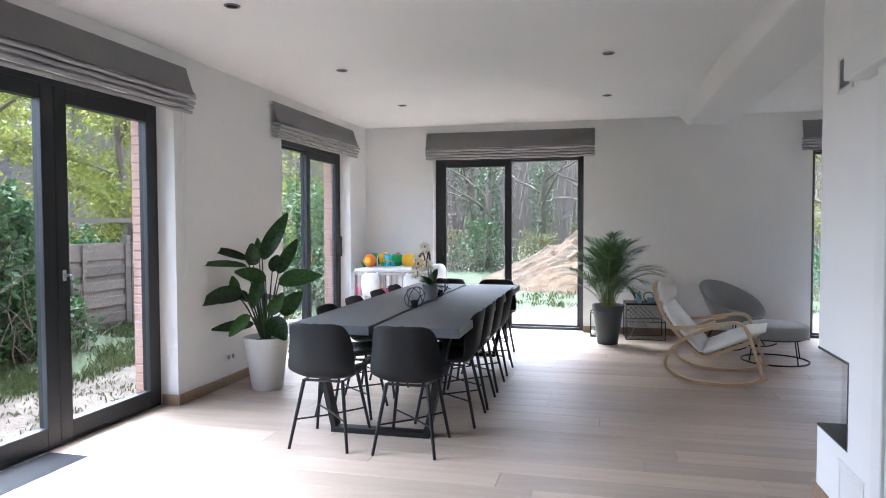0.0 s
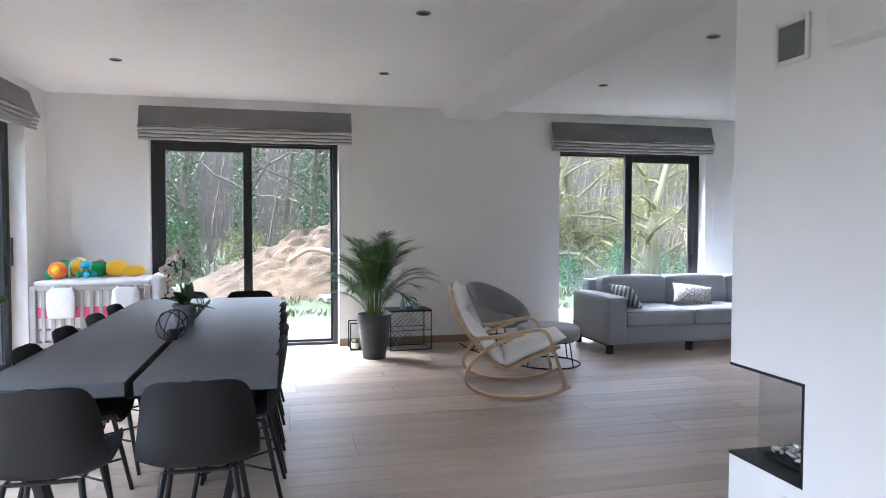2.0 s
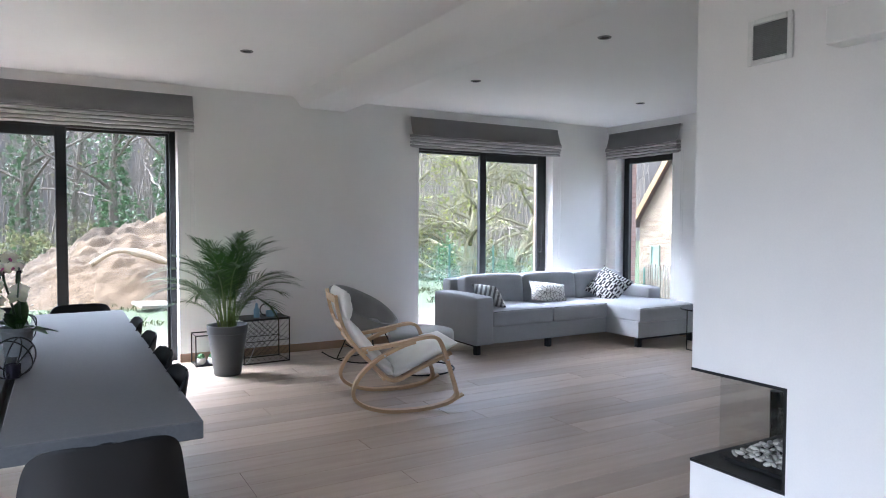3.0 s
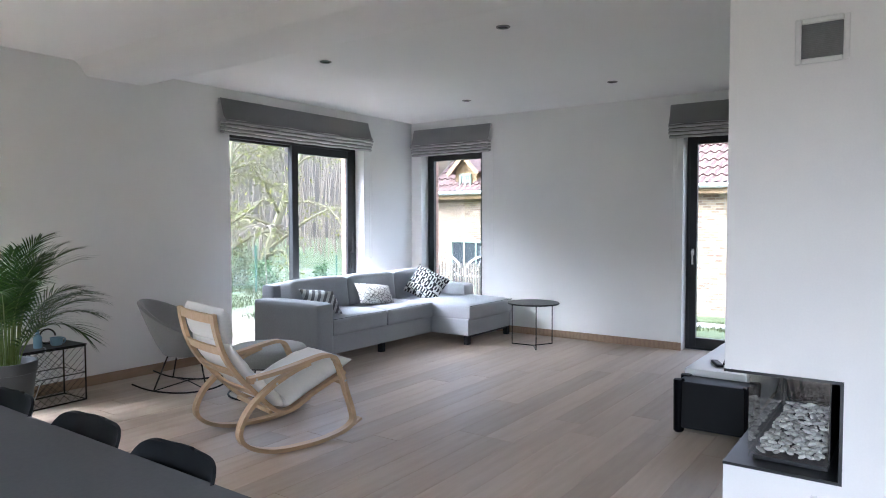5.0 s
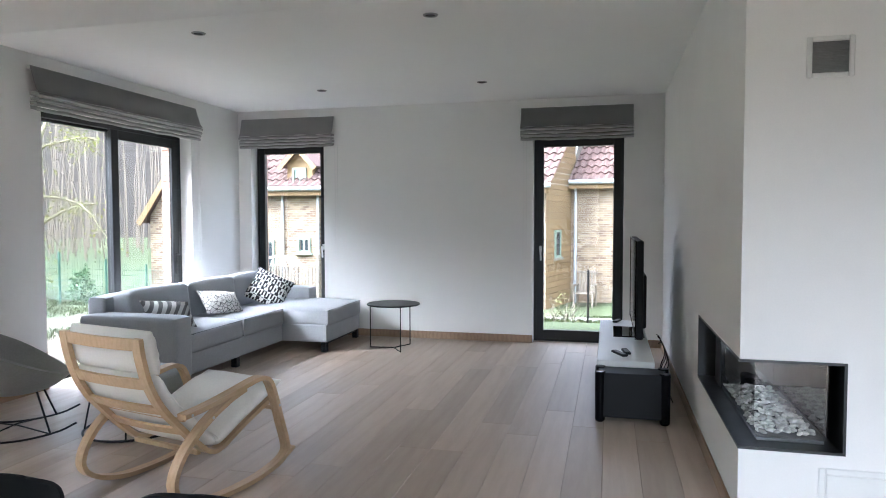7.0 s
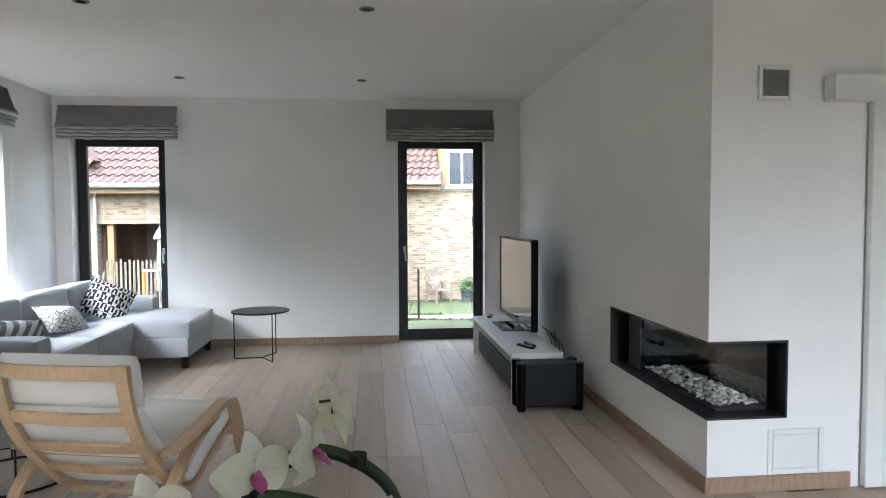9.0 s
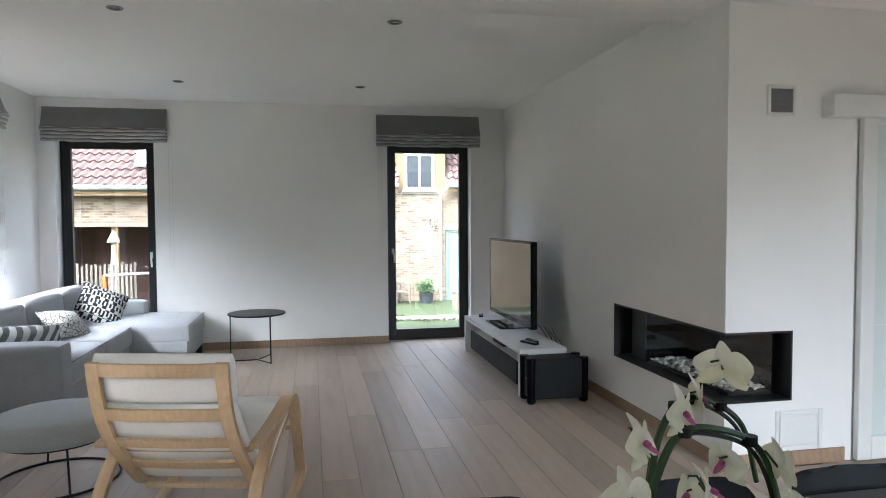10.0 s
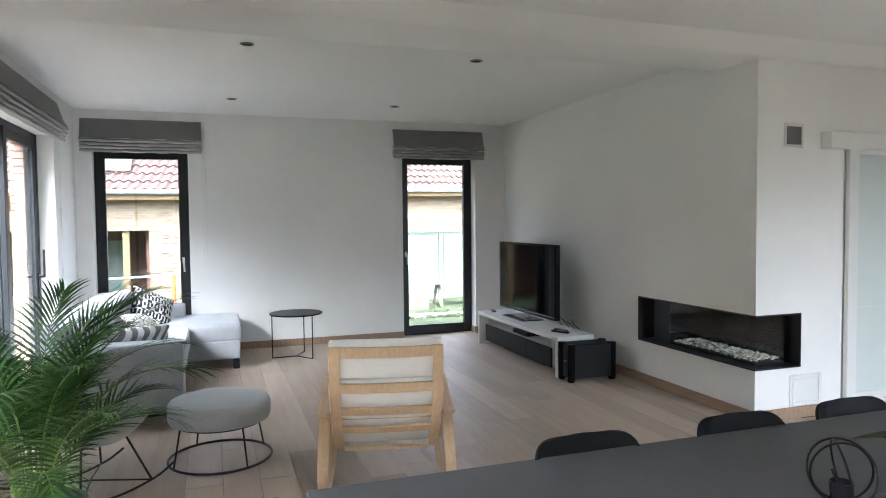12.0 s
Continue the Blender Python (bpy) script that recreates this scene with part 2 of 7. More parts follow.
def frames_along(pts, closed=False):
    """Tangent, side and up vectors along a line of points, with no twist."""
    pts = [Vector(p) for p in pts]
    n = len(pts)
    out, side = [], None
    for i, p in enumerate(pts):
        a = pts[(i - 1) % n] if closed or i else p
        b = pts[(i + 1) % n] if closed or i < n - 1 else p
        t = (b - a).normalized()
        if side is None:
            side = t.cross(Vector((0, 0, 1)))
            if side.length < 1e-4:
                side = t.cross(Vector((1, 0, 0)))
        side = (side - t * side.dot(t)).normalized()
        out.append((p, t, side, side.cross(t)))
    return out


def tube(bm, pts, r, seg=8, closed=False, cap=True):
    """A round bar along points; r may be one radius or one for each point."""
    fr = frames_along(pts, closed)
    rad = r if isinstance(r, (list, tuple)) else [r] * len(fr)
    rings = []
    for (p, t, s, u), q in zip(fr, rad):
        rings.append([bm.verts.new(p + s * math.cos(2 * math.pi * k / seg) * q + u * math.sin(2 * math.pi * k / seg) * q) for k in range(seg)])
    m = len(rings)
    for i in range(m if closed else m - 1):
        a, b = rings[i], rings[(i + 1) % m]
        for k in range(seg):
            bm.faces.new((a[k], a[(k + 1) % seg], b[(k + 1) % seg], b[k]))
    if cap and not closed:
        bm.faces.new(rings[0][::-1])
        bm.faces.new(rings[-1])
    return bm


def T(pts, r, seg=8, closed=False):
    return tube(bmesh.new(), pts, r, seg, closed)


def strip(bm, pts, across, wide, thick):
    """A flat laminated bar along points: 'across' is its width's direction."""
    ac = Vector(across).normalized()
    fr = frames_along(pts)
    rings = []
    for p, t, s, u in fr:
        nrm = ac.cross(t).normalized()
        rings.append([bm.verts.new(p + ac * a * wide / 2 + nrm * b * thick / 2) for a, b in ((-1, -1), (1, -1), (1, 1), (-1, 1))])
    for a, b in zip(rings, rings[1:]):
        for k in range(4):
            bm.faces.new((a[k], a[(k + 1) % 4], b[(k + 1) % 4], b[k]))
    bm.faces.new(rings[0][::-1])
    bm.faces.new(rings[-1])
    bmesh.ops.recalc_face_normals(bm, faces=bm.faces)
    return bm


def smooth_line(pts, n=8):
    """A Catmull-Rom line through points."""
    p = [Vector(q) for q in pts]
    p = [p[0] * 2 - p[1]] + p + [p[-1] * 2 - p[-2]]
    out = []
    for i in range(1, len(p) - 2):
        for k in range(n):
            t = k / n
            out.append(0.5 * ((2 * p[i]) + (p[i + 1] - p[i - 1]) * t + (2 * p[i - 1] - 5 * p[i] + 4 * p[i + 1] - p[i + 2]) * t * t + (3 * p[i] - p[i - 1] - 3 * p[i + 1] + p[i + 2]) * t ** 3))
    return out + [p[-2]]


def lathe(prof, seg=32, bm=None):
    """Turns a profile of (radius, height) about z."""
    bm = bm or bmesh.new()
    rings = []
    for r, z in prof:
        rings.append([bm.verts.new((r * math.cos(2 * math.pi * k / seg), r * math.sin(2 * math.pi * k / seg), z)) for k in range(seg)] if r > 1e-5 else [bm.verts.new((0, 0, z))])
    for a, b in zip(rings, rings[1:]):
        for k in range(seg):
            k2 = (k + 1) % seg
            if len(a) == 1 and len(b) > 1:
                bm.faces.new((a[0], b[k2], b[k]))
            elif len(b) == 1 and len(a) > 1:
                bm.faces.new((a[k], a[k2], b[0]))
            elif len(a) > 1:
                bm.faces.new((a[k], a[k2], b[k2], b[k]))
    return bm


def moved(bm, m):
    bmesh.ops.transform(bm, matrix=m, verts=bm.verts)
    return bm


def puff(lx, ly, lz, r=0.05, crown=0.03, seg=10, sag=0.0):
    """A stuffed block: rounded edges and domed faces, standing on z = 0."""
    bm = B(-lx / 2, lx / 2, -ly / 2, ly / 2, 0, lz)
    bmesh.ops.subdivide_edges(bm, edges=bm.edges, cuts=seg, use_grid_fill=True)
    for v in bm.verts:
        x, y, z = v.co
        # round the corners towards an inner box
        ix, iy = max(-lx / 2 + r, min(lx / 2 - r, x)), max(-ly / 2 + r, min(ly / 2 - r, y))
        iz = max(r, min(lz - r, z))
        d = Vector((x - ix, y - iy, z - iz))
        if d.length > 1e-6:
            d = d.normalized() * r
            v.co = Vector((ix, iy, iz)) + d
        fx, fy, fz = 1 - (2 * x / lx) ** 2, 1 - (2 * y / ly) ** 2, 1 - (2 * z / lz - 1) ** 2
        if z > lz * 0.5:
            v.co.z += crown * max(0, fx) ** 0.6 * max(0, fy) ** 0.6 - sag * max(0, fx) * max(0, fy)
        v.co.x += math.copysign(crown * 0.5 * max(0, fy * fz), x) * (abs(x) > lx * 0.45)
        v.co.y += math.copysign(crown * 0.5 * max(0, fx * fz), y) * (abs(y) > ly * 0.45)
    return bm


# ---- structure ----
WX, NY, EX, CX, SY, LY, CZ = -3.05, 8.87, 5.60, 1.235, -3.0, 3.785, 2.74   # west, north, east, inner west face, south, living south, ceiling
TOP = 2.33                                                               # head of the openings
IN, OUT = 0.20, 0.36                                                     # inner leaf, whole wall


def leaf(bm, along, face, sign, a0, a1, d0, d1, z1, holes, shrink=0.0):
    """One leaf of an outer wall between depths d0 and d1, with openings right down to the floor."""
    def put(p, q, z0, zz):
        lo, hi = sorted((face + sign * d0, face + sign * d1))
        if along == "x":
            box(bm, p, q, lo, hi, z0, zz)
        else:
            box(bm, lo, hi, p, q, z0, zz)
    at = a0
    for h0, h1 in sorted(holes):
        put(at, h0 + shrink, -0.3, z1)
        put(h0 + shrink, h1 - shrink, TOP - shrink, z1)
        put(h0 + shrink, h1 - shrink, -0.3, -0.005 - 0.04 * (d0 > 0.1))
        at = h1 - shrink
    put(at, a1, -0.3, z1)
    return bm


HOLES_W, HOLES_N, HOLES_E = [(2.58, 4.60), (6.37, 8.28)], [(-2.08, -0.08), (2.60, 4.62)], [(4.20, 5.19), (7.72, 8.70)]
solid("wall_west", leaf(bmesh.new(), "y", WX, -1, SY, NY + IN, 0, IN, CZ, HOLES_W), "plaster", "white plastered outer wall with a double door and a sliding window", "wall", "structure")
solid("wall_north", leaf(bmesh.new(), "x", NY, 1, WX, EX, 0, IN, CZ, HOLES_N), "plaster", "white plastered wall with two sliding windows", "wall", "structure")
solid("wall_east", leaf(bmesh.new(), "y", EX, 1, LY, NY + IN, 0, IN, CZ, HOLES_E), "plaster", "white plastered wall with two tall narrow windows", "wall", "structure")
M["brick_wall"] = brickwork("outer_brickwork", ((0.36, 0.19, 0.14), (0.45, 0.27, 0.2)), (0.5, 0.47, 0.43), rot=(radians(90), 0, 0))
M["brick_wall_side"] = brickwork("outer_brickwork_side", ((0.36, 0.19, 0.14), (0.45, 0.27, 0.2)), (0.5, 0.47, 0.43), rot=(radians(90), 0, radians(90)))
solid("wall_west_brick", leaf(bmesh.new(), "y", WX, -1, SY, NY + OUT, IN + 0.01, OUT, 3.1, HOLES_W, 0.03), "brick_wall_side", "red brick outer leaf of the wall", "wall", "structure")
solid("wall_north_brick", leaf(bmesh.new(), "x", NY, 1, WX - IN - 0.01, EX + IN + 0.01, IN + 0.01, OUT, 3.1, HOLES_N, 0.03), "brick_wall", "red brick outer leaf of the wall", "wall", "structure")
solid("wall_east_brick", leaf(bmesh.new(), "y", EX, 1, LY - 7.0, NY + OUT, IN + 0.01, OUT, 3.1, HOLES_E, 0.03), "brick_wall_side", "red brick outer leaf of the wall", "wall", "structure")
solid("wall_south", B(WX - IN, CX + 0.2, SY - 0.2, SY, 0, CZ), "plaster", "plain white plastered wall", "wall", "structure")
solid("wall_inner", B(CX, CX + 0.2, SY, 3.354, 0, CZ), "plaster", "white plastered inner wall beside the fireplace", "wall", "structure")
solid("wall_living_south", B(2.636, EX, LY - 0.2, LY, 0, CZ), "plaster", "white plastered wall behind the television", "wall", "structure")
_bm = B(CX, 2.636, 3.354, LY, 0, 0.38)
box(_bm, CX, 2.636, 3.354, LY, 0.785, CZ)
solid("chimney_breast", _bm, "plaster", "white plastered chimney breast with a corner fireplace", "chimney", "structure")
solid("ceiling", B(WX - OUT, EX + OUT, SY - 0.3, NY + OUT, CZ, CZ + 0.2), "ceiling", "white painted ceiling", "ceiling", "structure")


def beam_prism(bm, y0, y1, x0, x1, x2, x3, z):
    """A boxed-in beam along y with softly sloped sides: x0..x3 at the ceiling, x1..x2 at its underside."""
    prof = [(x0, CZ), (x0 + 0.035, CZ - 0.02), (x1 - 0.012, z + 0.014), (x1 + 0.012, z), (x2 - 0.012, z), (x2 + 0.006, z + 0.014), (x3, CZ)]
    ends = [[bm.verts.new((x, y, zz)) for x, zz in prof] for y in (y0, y1)]
    for k in range(len(prof) - 1):
        bm.faces.new((ends[0][k], ends[1][k], ends[1][k + 1], ends[0][k + 1]))
    bm.faces.new(ends[0])
    bm.faces.new(ends[1][::-1])
    bmesh.ops.recalc_face_normals(bm, faces=bm.faces)
    return bm


solid("ceiling_beam", beam_prism(bmesh.new(), LY, NY, 1.07, 1.18, 1.68, 1.70, 2.625), "ceiling", "white boxed-in ceiling beam", "beam", "structure", smooth=True)
solid("ceiling_beam", beam_prism(bmesh.new(), SY, LY, 1.07, 1.18, CX + 0.05, CX + 0.06, 2.625), "ceiling", "white boxed-in ceiling beam over the inner wall", "beam", "structure", smooth=True)

# floor: joints below, boards above
floor = solid("floor", B(WX - 0.19, EX + 0.14, SY, NY + 0.14, -0.06, -0.006), "groove", "limed oak plank floor with wide matt boards", "floor", "structure")


# ---- windows ----
def frame_ring(bm, a0, a1, z0, z1, d0, d1, w, wb=None):
    """A ring of profiles in the plane a-z, w wide, between depths d0 and d1."""
    wb = w if wb is None else wb
    box(bm, a0, a0 + w, d0, d1, z0, z1, 0.004, 1)
    box(bm, a1 - w, a1, d0, d1, z0, z1, 0.004, 1)
    box(bm, a0 + w, a1 - w, d0 + 0.001, d1 - 0.001, z1 - w, z1, 0.004, 1)
    box(bm, a0 + w, a1 - w, d0 + 0.001, d1 - 0.001, z0, z0 + wb, 0.004, 1)
    return bm


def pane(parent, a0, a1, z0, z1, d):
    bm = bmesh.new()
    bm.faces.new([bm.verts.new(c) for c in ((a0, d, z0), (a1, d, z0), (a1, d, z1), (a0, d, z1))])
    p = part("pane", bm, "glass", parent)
    # no shadow, so daylight enters past the dimming tint
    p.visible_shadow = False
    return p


def lever(parent, a, d, z, flip=1):
    """A cranked lever handle on its plate, hanging down."""
    bm = B(a - 0.014, a + 0.014, d - 0.008, d, z - 0.035, z + 0.035, 0.004)
    tube(bm, smooth_line([(a, d - 0.008, z), (a, d - 0.045, z), (a + flip * 0.004, d - 0.055, z - 0.02), (a + flip * 0.01, d - 0.055, z - 0.13)], 5), 0.010, 8)
    return part("handle", bm, "steel", parent, "satin steel lever handle", smooth=True)


def pull(parent, a, d, z):
    """A flat black lift-and-slide handle."""
    bm = B(a - 0.013, a + 0.013, d - 0.01, d, z - 0.22, z + 0.02, 0.004)
    box(bm, a - 0.010, a + 0.010, d - 0.05, d - 0.01, z - 0.02, z, 0.003)
    box(bm, a - 0.010, a + 0.010, d - 0.062, d - 0.045, z - 0.02, z + 0.24, 0.004)
    return part("handle", bm, "black_metal", parent, "black slide handle")


def sliding_window(m, w, leaf_left, label):
    """A two-pane sliding window; depth 0 is the room side of its frame."""
    t = thing("window_1", m, label, "window", "", "structure")
    part("window_frame", frame_ring(bmesh.new(), 0, w, 0, TOP, 0, 0.10, 0.055, 0.035), "alu", t)
    mid = w / 2
    s0, s1 = (0.05, mid + 0.05) if leaf_left else (mid - 0.05, w - 0.05)
    sash = part("sash", frame_ring(bmesh.new(), s0, s1, 0.03, TOP - 0.05, 0.004, 0.045, 0.095, 0.07), "alu", t)
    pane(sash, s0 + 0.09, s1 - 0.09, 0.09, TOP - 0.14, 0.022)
    f0, f1 = (mid, w - 0.05) if leaf_left else (0.05, mid)
    fixed = part("fixed_light", frame_ring(bmesh.new(), f0, f1, 0.03, TOP - 0.05, 0.055, 0.096, 0.03), "alu", t)
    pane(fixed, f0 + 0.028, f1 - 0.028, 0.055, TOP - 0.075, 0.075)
    pull(sash, s0 + 0.05 if leaf_left else s1 - 0.05, 0.004, 1.02)
    return t


def tall_window(m, w, handle_left, label):
    """A narrow one-leaf glazed door."""
    t = thing("window_2", m, label, "window", "", "structure")
    part("window_frame", frame_ring(bmesh.new(), 0, w, 0, TOP, 0.012, 0.08, 0.05), "alu", t)
    sash = part("sash", frame_ring(bmesh.new(), 0.035, w - 0.035, 0.03, TOP - 0.035, 0.0, 0.06, 0.075, 0.10), "alu", t)
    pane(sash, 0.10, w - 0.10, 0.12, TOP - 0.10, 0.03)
    lever(sash, 0.075 if handle_left else w - 0.075, 0.0, 1.06)
    return t


def double_door(m, w, label):
    t = thing("door_1", m, label, "glass door", "", "structure")
    part("door_frame", frame_ring(bmesh.new(), 0, w, 0, TOP, 0.012, 0.09, 0.055), "alu", t)
    for i, (a0, a1) in enumerate(((0.04, w / 2 - 0.002), (w / 2 + 0.002, w - 0.04))):
        sash = part("leaf", frame_ring(bmesh.new(), a0, a1, 0.03, TOP - 0.04, 0.0, 0.07, 0.10, 0.115), "alu", t)
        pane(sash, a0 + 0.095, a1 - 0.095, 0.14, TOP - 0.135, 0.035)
        if i == 1:
            lever(sash, a0 + 0.05, 0.0, 1.09)
    return t


FD = 0.14      # depth of the reveal in front of the frames


def on_north(x0):
    return pose(x0, NY + FD, 0)


def on_east(y1):
    return pose(EX + FD, y1, 0, 0, 0, -90)


def on_west(y0):
    return pose(WX - FD, y0, 0, 0, 0, 90)


double_door(on_west(2.58), 2.02, "anthracite aluminium double glass door to the garden, closed")
sliding_window(on_west(6.37), 1.91, False, "anthracite aluminium sliding window beside the cot")
sliding_window(on_north(-2.08), 2.00, True, "anthracite aluminium sliding window looking onto an earth heap")
sliding_window(on_north(2.60), 2.02, False, "anthracite aluminium sliding window behind the sofa")
tall_window(on_east(8.70), 0.98, False, "tall narrow anthracite window beside the sofa")
tall_window(on_east(5.19), 0.99, True, "tall narrow anthracite window beside the television")


def roman_blind(m, w, label):
    """A raised roman blind on its head rail: one smooth drop over a stack of folds."""
    t = thing("roman_blind", m, label, "roman blind", "roman blinds")
    part("head_rail", B(0.005, w - 0.005, -0.03, 0.0, 0.345, 0.375), "white_plastic", t)
    rnd = random.Random(w * 100)
    bm = bmesh.new()
    nx = 24
    prof = [(-0.034, 0.375), (-0.045, 0.33), (-0.085, 0.20), (-0.118, 0.155), (-0.075, 0.165)]
    grid = []
    for i in range(nx + 1):
        x = w * i / nx
        wob = 0.003 * math.sin(i * 1.7 + w)
        grid.append([bm.verts.new((x, y + wob * (k > 1), z + 0.004 * math.sin(i * 0.9) * (k > 1))) for k, (y, z) in enumerate(prof)])
    for a, b in zip(grid, grid[1:]):
        for k in range(len(prof) - 1):
            bm.faces.new((a[k], b[k], b[k + 1], a[k + 1]))
    r = bmesh.ops.solidify(bm, geom=bm.faces[:], thickness=0.003)
    part("drop", bm, "blind", t, smooth=True)
    z = 0.165
    for j in range(4):
        bm = bmesh.new()
        d = 0.122 - 0.010 * j + rnd.uniform(-0.004, 0.004)
        h = 0.042
        prof = [(-0.03, z), (-d * 0.7, z - 0.005), (-d + 0.004, z - 0.018), (-d, z - 0.030), (-d + 0.012, z - h), (-d * 0.6, z - h + 0.012), (-0.03, z - h + 0.016)]
        grid = []
        for i in range(nx + 1):
            x = w * i / nx + (0.004 * rnd.uniform(-1, 1) if i in (0, nx) else 0)
            sag = 0.006 * math.sin(math.pi * i / nx) + 0.003 * math.sin(i * 1.3 + j * 2)
            grid.append([bm.verts.new((x, y, zz - sag)) for y, zz in prof])
        for a, b in zip(grid, grid[1:]):
            for k in range(len(prof)):
                k2 = (k + 1) % len(prof)
                bm.faces.new((a[k], a[k2], b[k2], b[k]))
        bm.faces.new(grid[0][::-1])
        bm.faces.new(grid[-1])
        bmesh.ops.recalc_face_normals(bm, faces=bm.faces)
        part("fold", bm, "blind", t, smooth=True)
        z -= 0.037
    return t


def pull_cord(x, y, z0, z1, dx, dy):
    bm = T([(x, y, z1), (x, y, z0)], 0.0022, 6)
    tube(bm, [(x + dx, y + dy, z1), (x + dx, y + dy, z0)], 0.0022, 6)
    tube(bm, smooth_line([(x, y, z0), (x + dx / 2, y + dy / 2, z0 - 0.03), (x + dx, y + dy, z0)], 4), 0.0022, 6)
    return solid("pull_cord", bm, "white_plastic", "thin white bead cord of a roman blind", "cord", group="blind cords")


BZ = 2.262
roman_blind(pose(WX, 2.44, BZ, 0, 0, 90), 2.28, "grey roman blind folded up over the garden door")
roman_blind(pose(WX, 6.12, BZ, 0, 0, 90), 2.20, "grey roman blind folded up over a window")
roman_blind(pose(-2.16, NY, BZ), 2.22, "grey roman blind folded up over a wide window")
roman_blind(pose(2.47, NY, BZ), 2.20, "grey roman blind folded up over the window behind the sofa")
roman_blind(pose(EX, 8.80, BZ, 0, 0, -90), 1.23, "short grey roman blind folded up over a narrow window")
roman_blind(pose(EX, 5.32, BZ, 0, 0, -90), 1.21, "short grey roman blind folded up over a narrow window")
pull_cord(WX + 0.03, 4.66, 1.02, 2.30, 0, 0.035)
pull_cord(0.03, NY - 0.025, 0.95, 2.30, 0.04, 0)
pull_cord(4.70, NY - 0.025, 0.95, 2.30, 0.04, 0)
pull_cord(EX - 0.025, 7.53, 0.98, 2.30, 0, 0.035)
pull_cord(EX - 0.025, 5.26, 0.98, 2.30, 0, 0.035)


# ---- baseboards ----
def baseboard(x0, x1, y0, y1):
    return solid("baseboard", B(x0, x1, y0, y1, 0.0, 0.085, 0.003, 1), "oak_trim", "oak baseboard along the foot of the wall", "baseboard", "structure")


t_ = 0.014
for a, b in ((SY, 2.58), (4.60, 6.37), (8.28, NY)):
    baseboard(WX, WX + t_, a, b)
for y in (4.60 - t_, 2.58):
    baseboard(WX - FD, WX, y, y + t_)
for a, b in ((WX + t_, -2.08), (-0.08, 2.60), (4.62, EX - t_)):
    baseboard(a, b, NY - t_, NY)
for a, b in ((LY + t_, 4.20), (5.19, 7.72), (8.70, NY - t_)):
    baseboard(EX - t_, EX, a, b)
baseboard(EX, EX + FD, 4.20, 4.20 + t_)
baseboard(CX - t_, EX, LY, LY + t_)
baseboard(CX - t_, CX, 3.0, LY)


# ---- downlights ----
def downlight(x, y):
    t = thing("downlight", pose(x, y, CZ), "small round recessed ceiling spot, switched off", "downlight", "ceiling downlights")
    part("rim", lathe([(0.033, -0.001), (0.034, -0.007), (0.047, -0.006), (0.050, -0.001)], 28), "grey_mesh", t, "grey metal rim", smooth=True)
    part("lens", lathe([(0.0, -0.002), (0.033, -0.0025)], 24), "black_gloss", t)
    return t


_d = downlight(-2.03, 3.75)
for x, y in ((-2.03, 5.5), (-2.02, 7.25), (0.2, 3.75), (0.2, 5.47), (0.2, 7.22), (2.33, 5.5), (2.335, 7.22), (4.54, 7.26), (4.53, 5.57)):
    copy_thing(_d, pose(x, y, CZ))

# ---- materials of the things ----
M["sofa"] = woven("light_grey_upholstery", (0.36, 0.375, 0.395), 0.10)
M["ottoman"] = woven("grey_ottoman_cloth", (0.33, 0.335, 0.325), 0.10)
M["tub"] = woven("grey_tub_cloth", (0.27, 0.27, 0.26), 0.10)
M["canvas"] = woven("white_canvas", (0.84, 0.825, 0.79), 0.04, sheen=0.1)
M["birch"] = wood("bent_birch", (0.62, 0.44, 0.27), (0.53, 0.36, 0.20), (2.0, 20, 20), 0.45, contrast=0.6, relief=0.05)
M["pot_white"] = plain("white_pot", (0.66, 0.65, 0.62), 0.45, vary=0.04)
M["pot_grey"] = plain("slate_grey_pot", (0.055, 0.062, 0.068), 0.5, vary=0.08)
M["soil"] = plain("potting_soil", (0.035, 0.025, 0.018), 0.95, vary=0.4, fine=80, relief=0.8, dist=0.01)
# brightest green paints in window-lit leaves, dealt out leaf by leaf at random
M["leaf_big"] = leafy("glossy_paddle_leaf", [(0.004, 0.013, 0.006), (0.006, 0.020, 0.007), (0.014, 0.048, 0.010), (0.065, 0.17, 0.022)], 0.36, 0.3, 0.4, True)
M["palm"] = leafy("palm_leaf", [(0.010, 0.030, 0.008), (0.016, 0.046, 0.010), (0.028, 0.068, 0.013), (0.055, 0.105, 0.02)], 0.45, 0.25, 0.25)
M["cane"] = plain("yellow_green_cane", (0.085, 0.125, 0.022), 0.5, vary=0.3)
M["petal"] = leafy("orchid_petal", [(0.82, 0.80, 0.66), (0.86, 0.82, 0.78), (0.78, 0.80, 0.54)], 0.5, 0.4, 0.2)
M["lip"] = plain("magenta_lip", (0.45, 0.09, 0.25), 0.5, vary=0.4, scale=40)
M["orchid_stem"] = plain("dark_green_stem", (0.022, 0.055, 0.014), 0.45, vary=0.3)
M["zinc"] = plain("ribbed_zinc", (0.27, 0.28, 0.28), 0.5, 0.3, 0.15, 8.0)
M["smoke_glass"] = glass("smoked_glass", (0.35, 0.33, 0.34), 1.5)
M["fire_glass"] = glass("fire_glass", (0.93, 0.94, 0.94), 1.5)
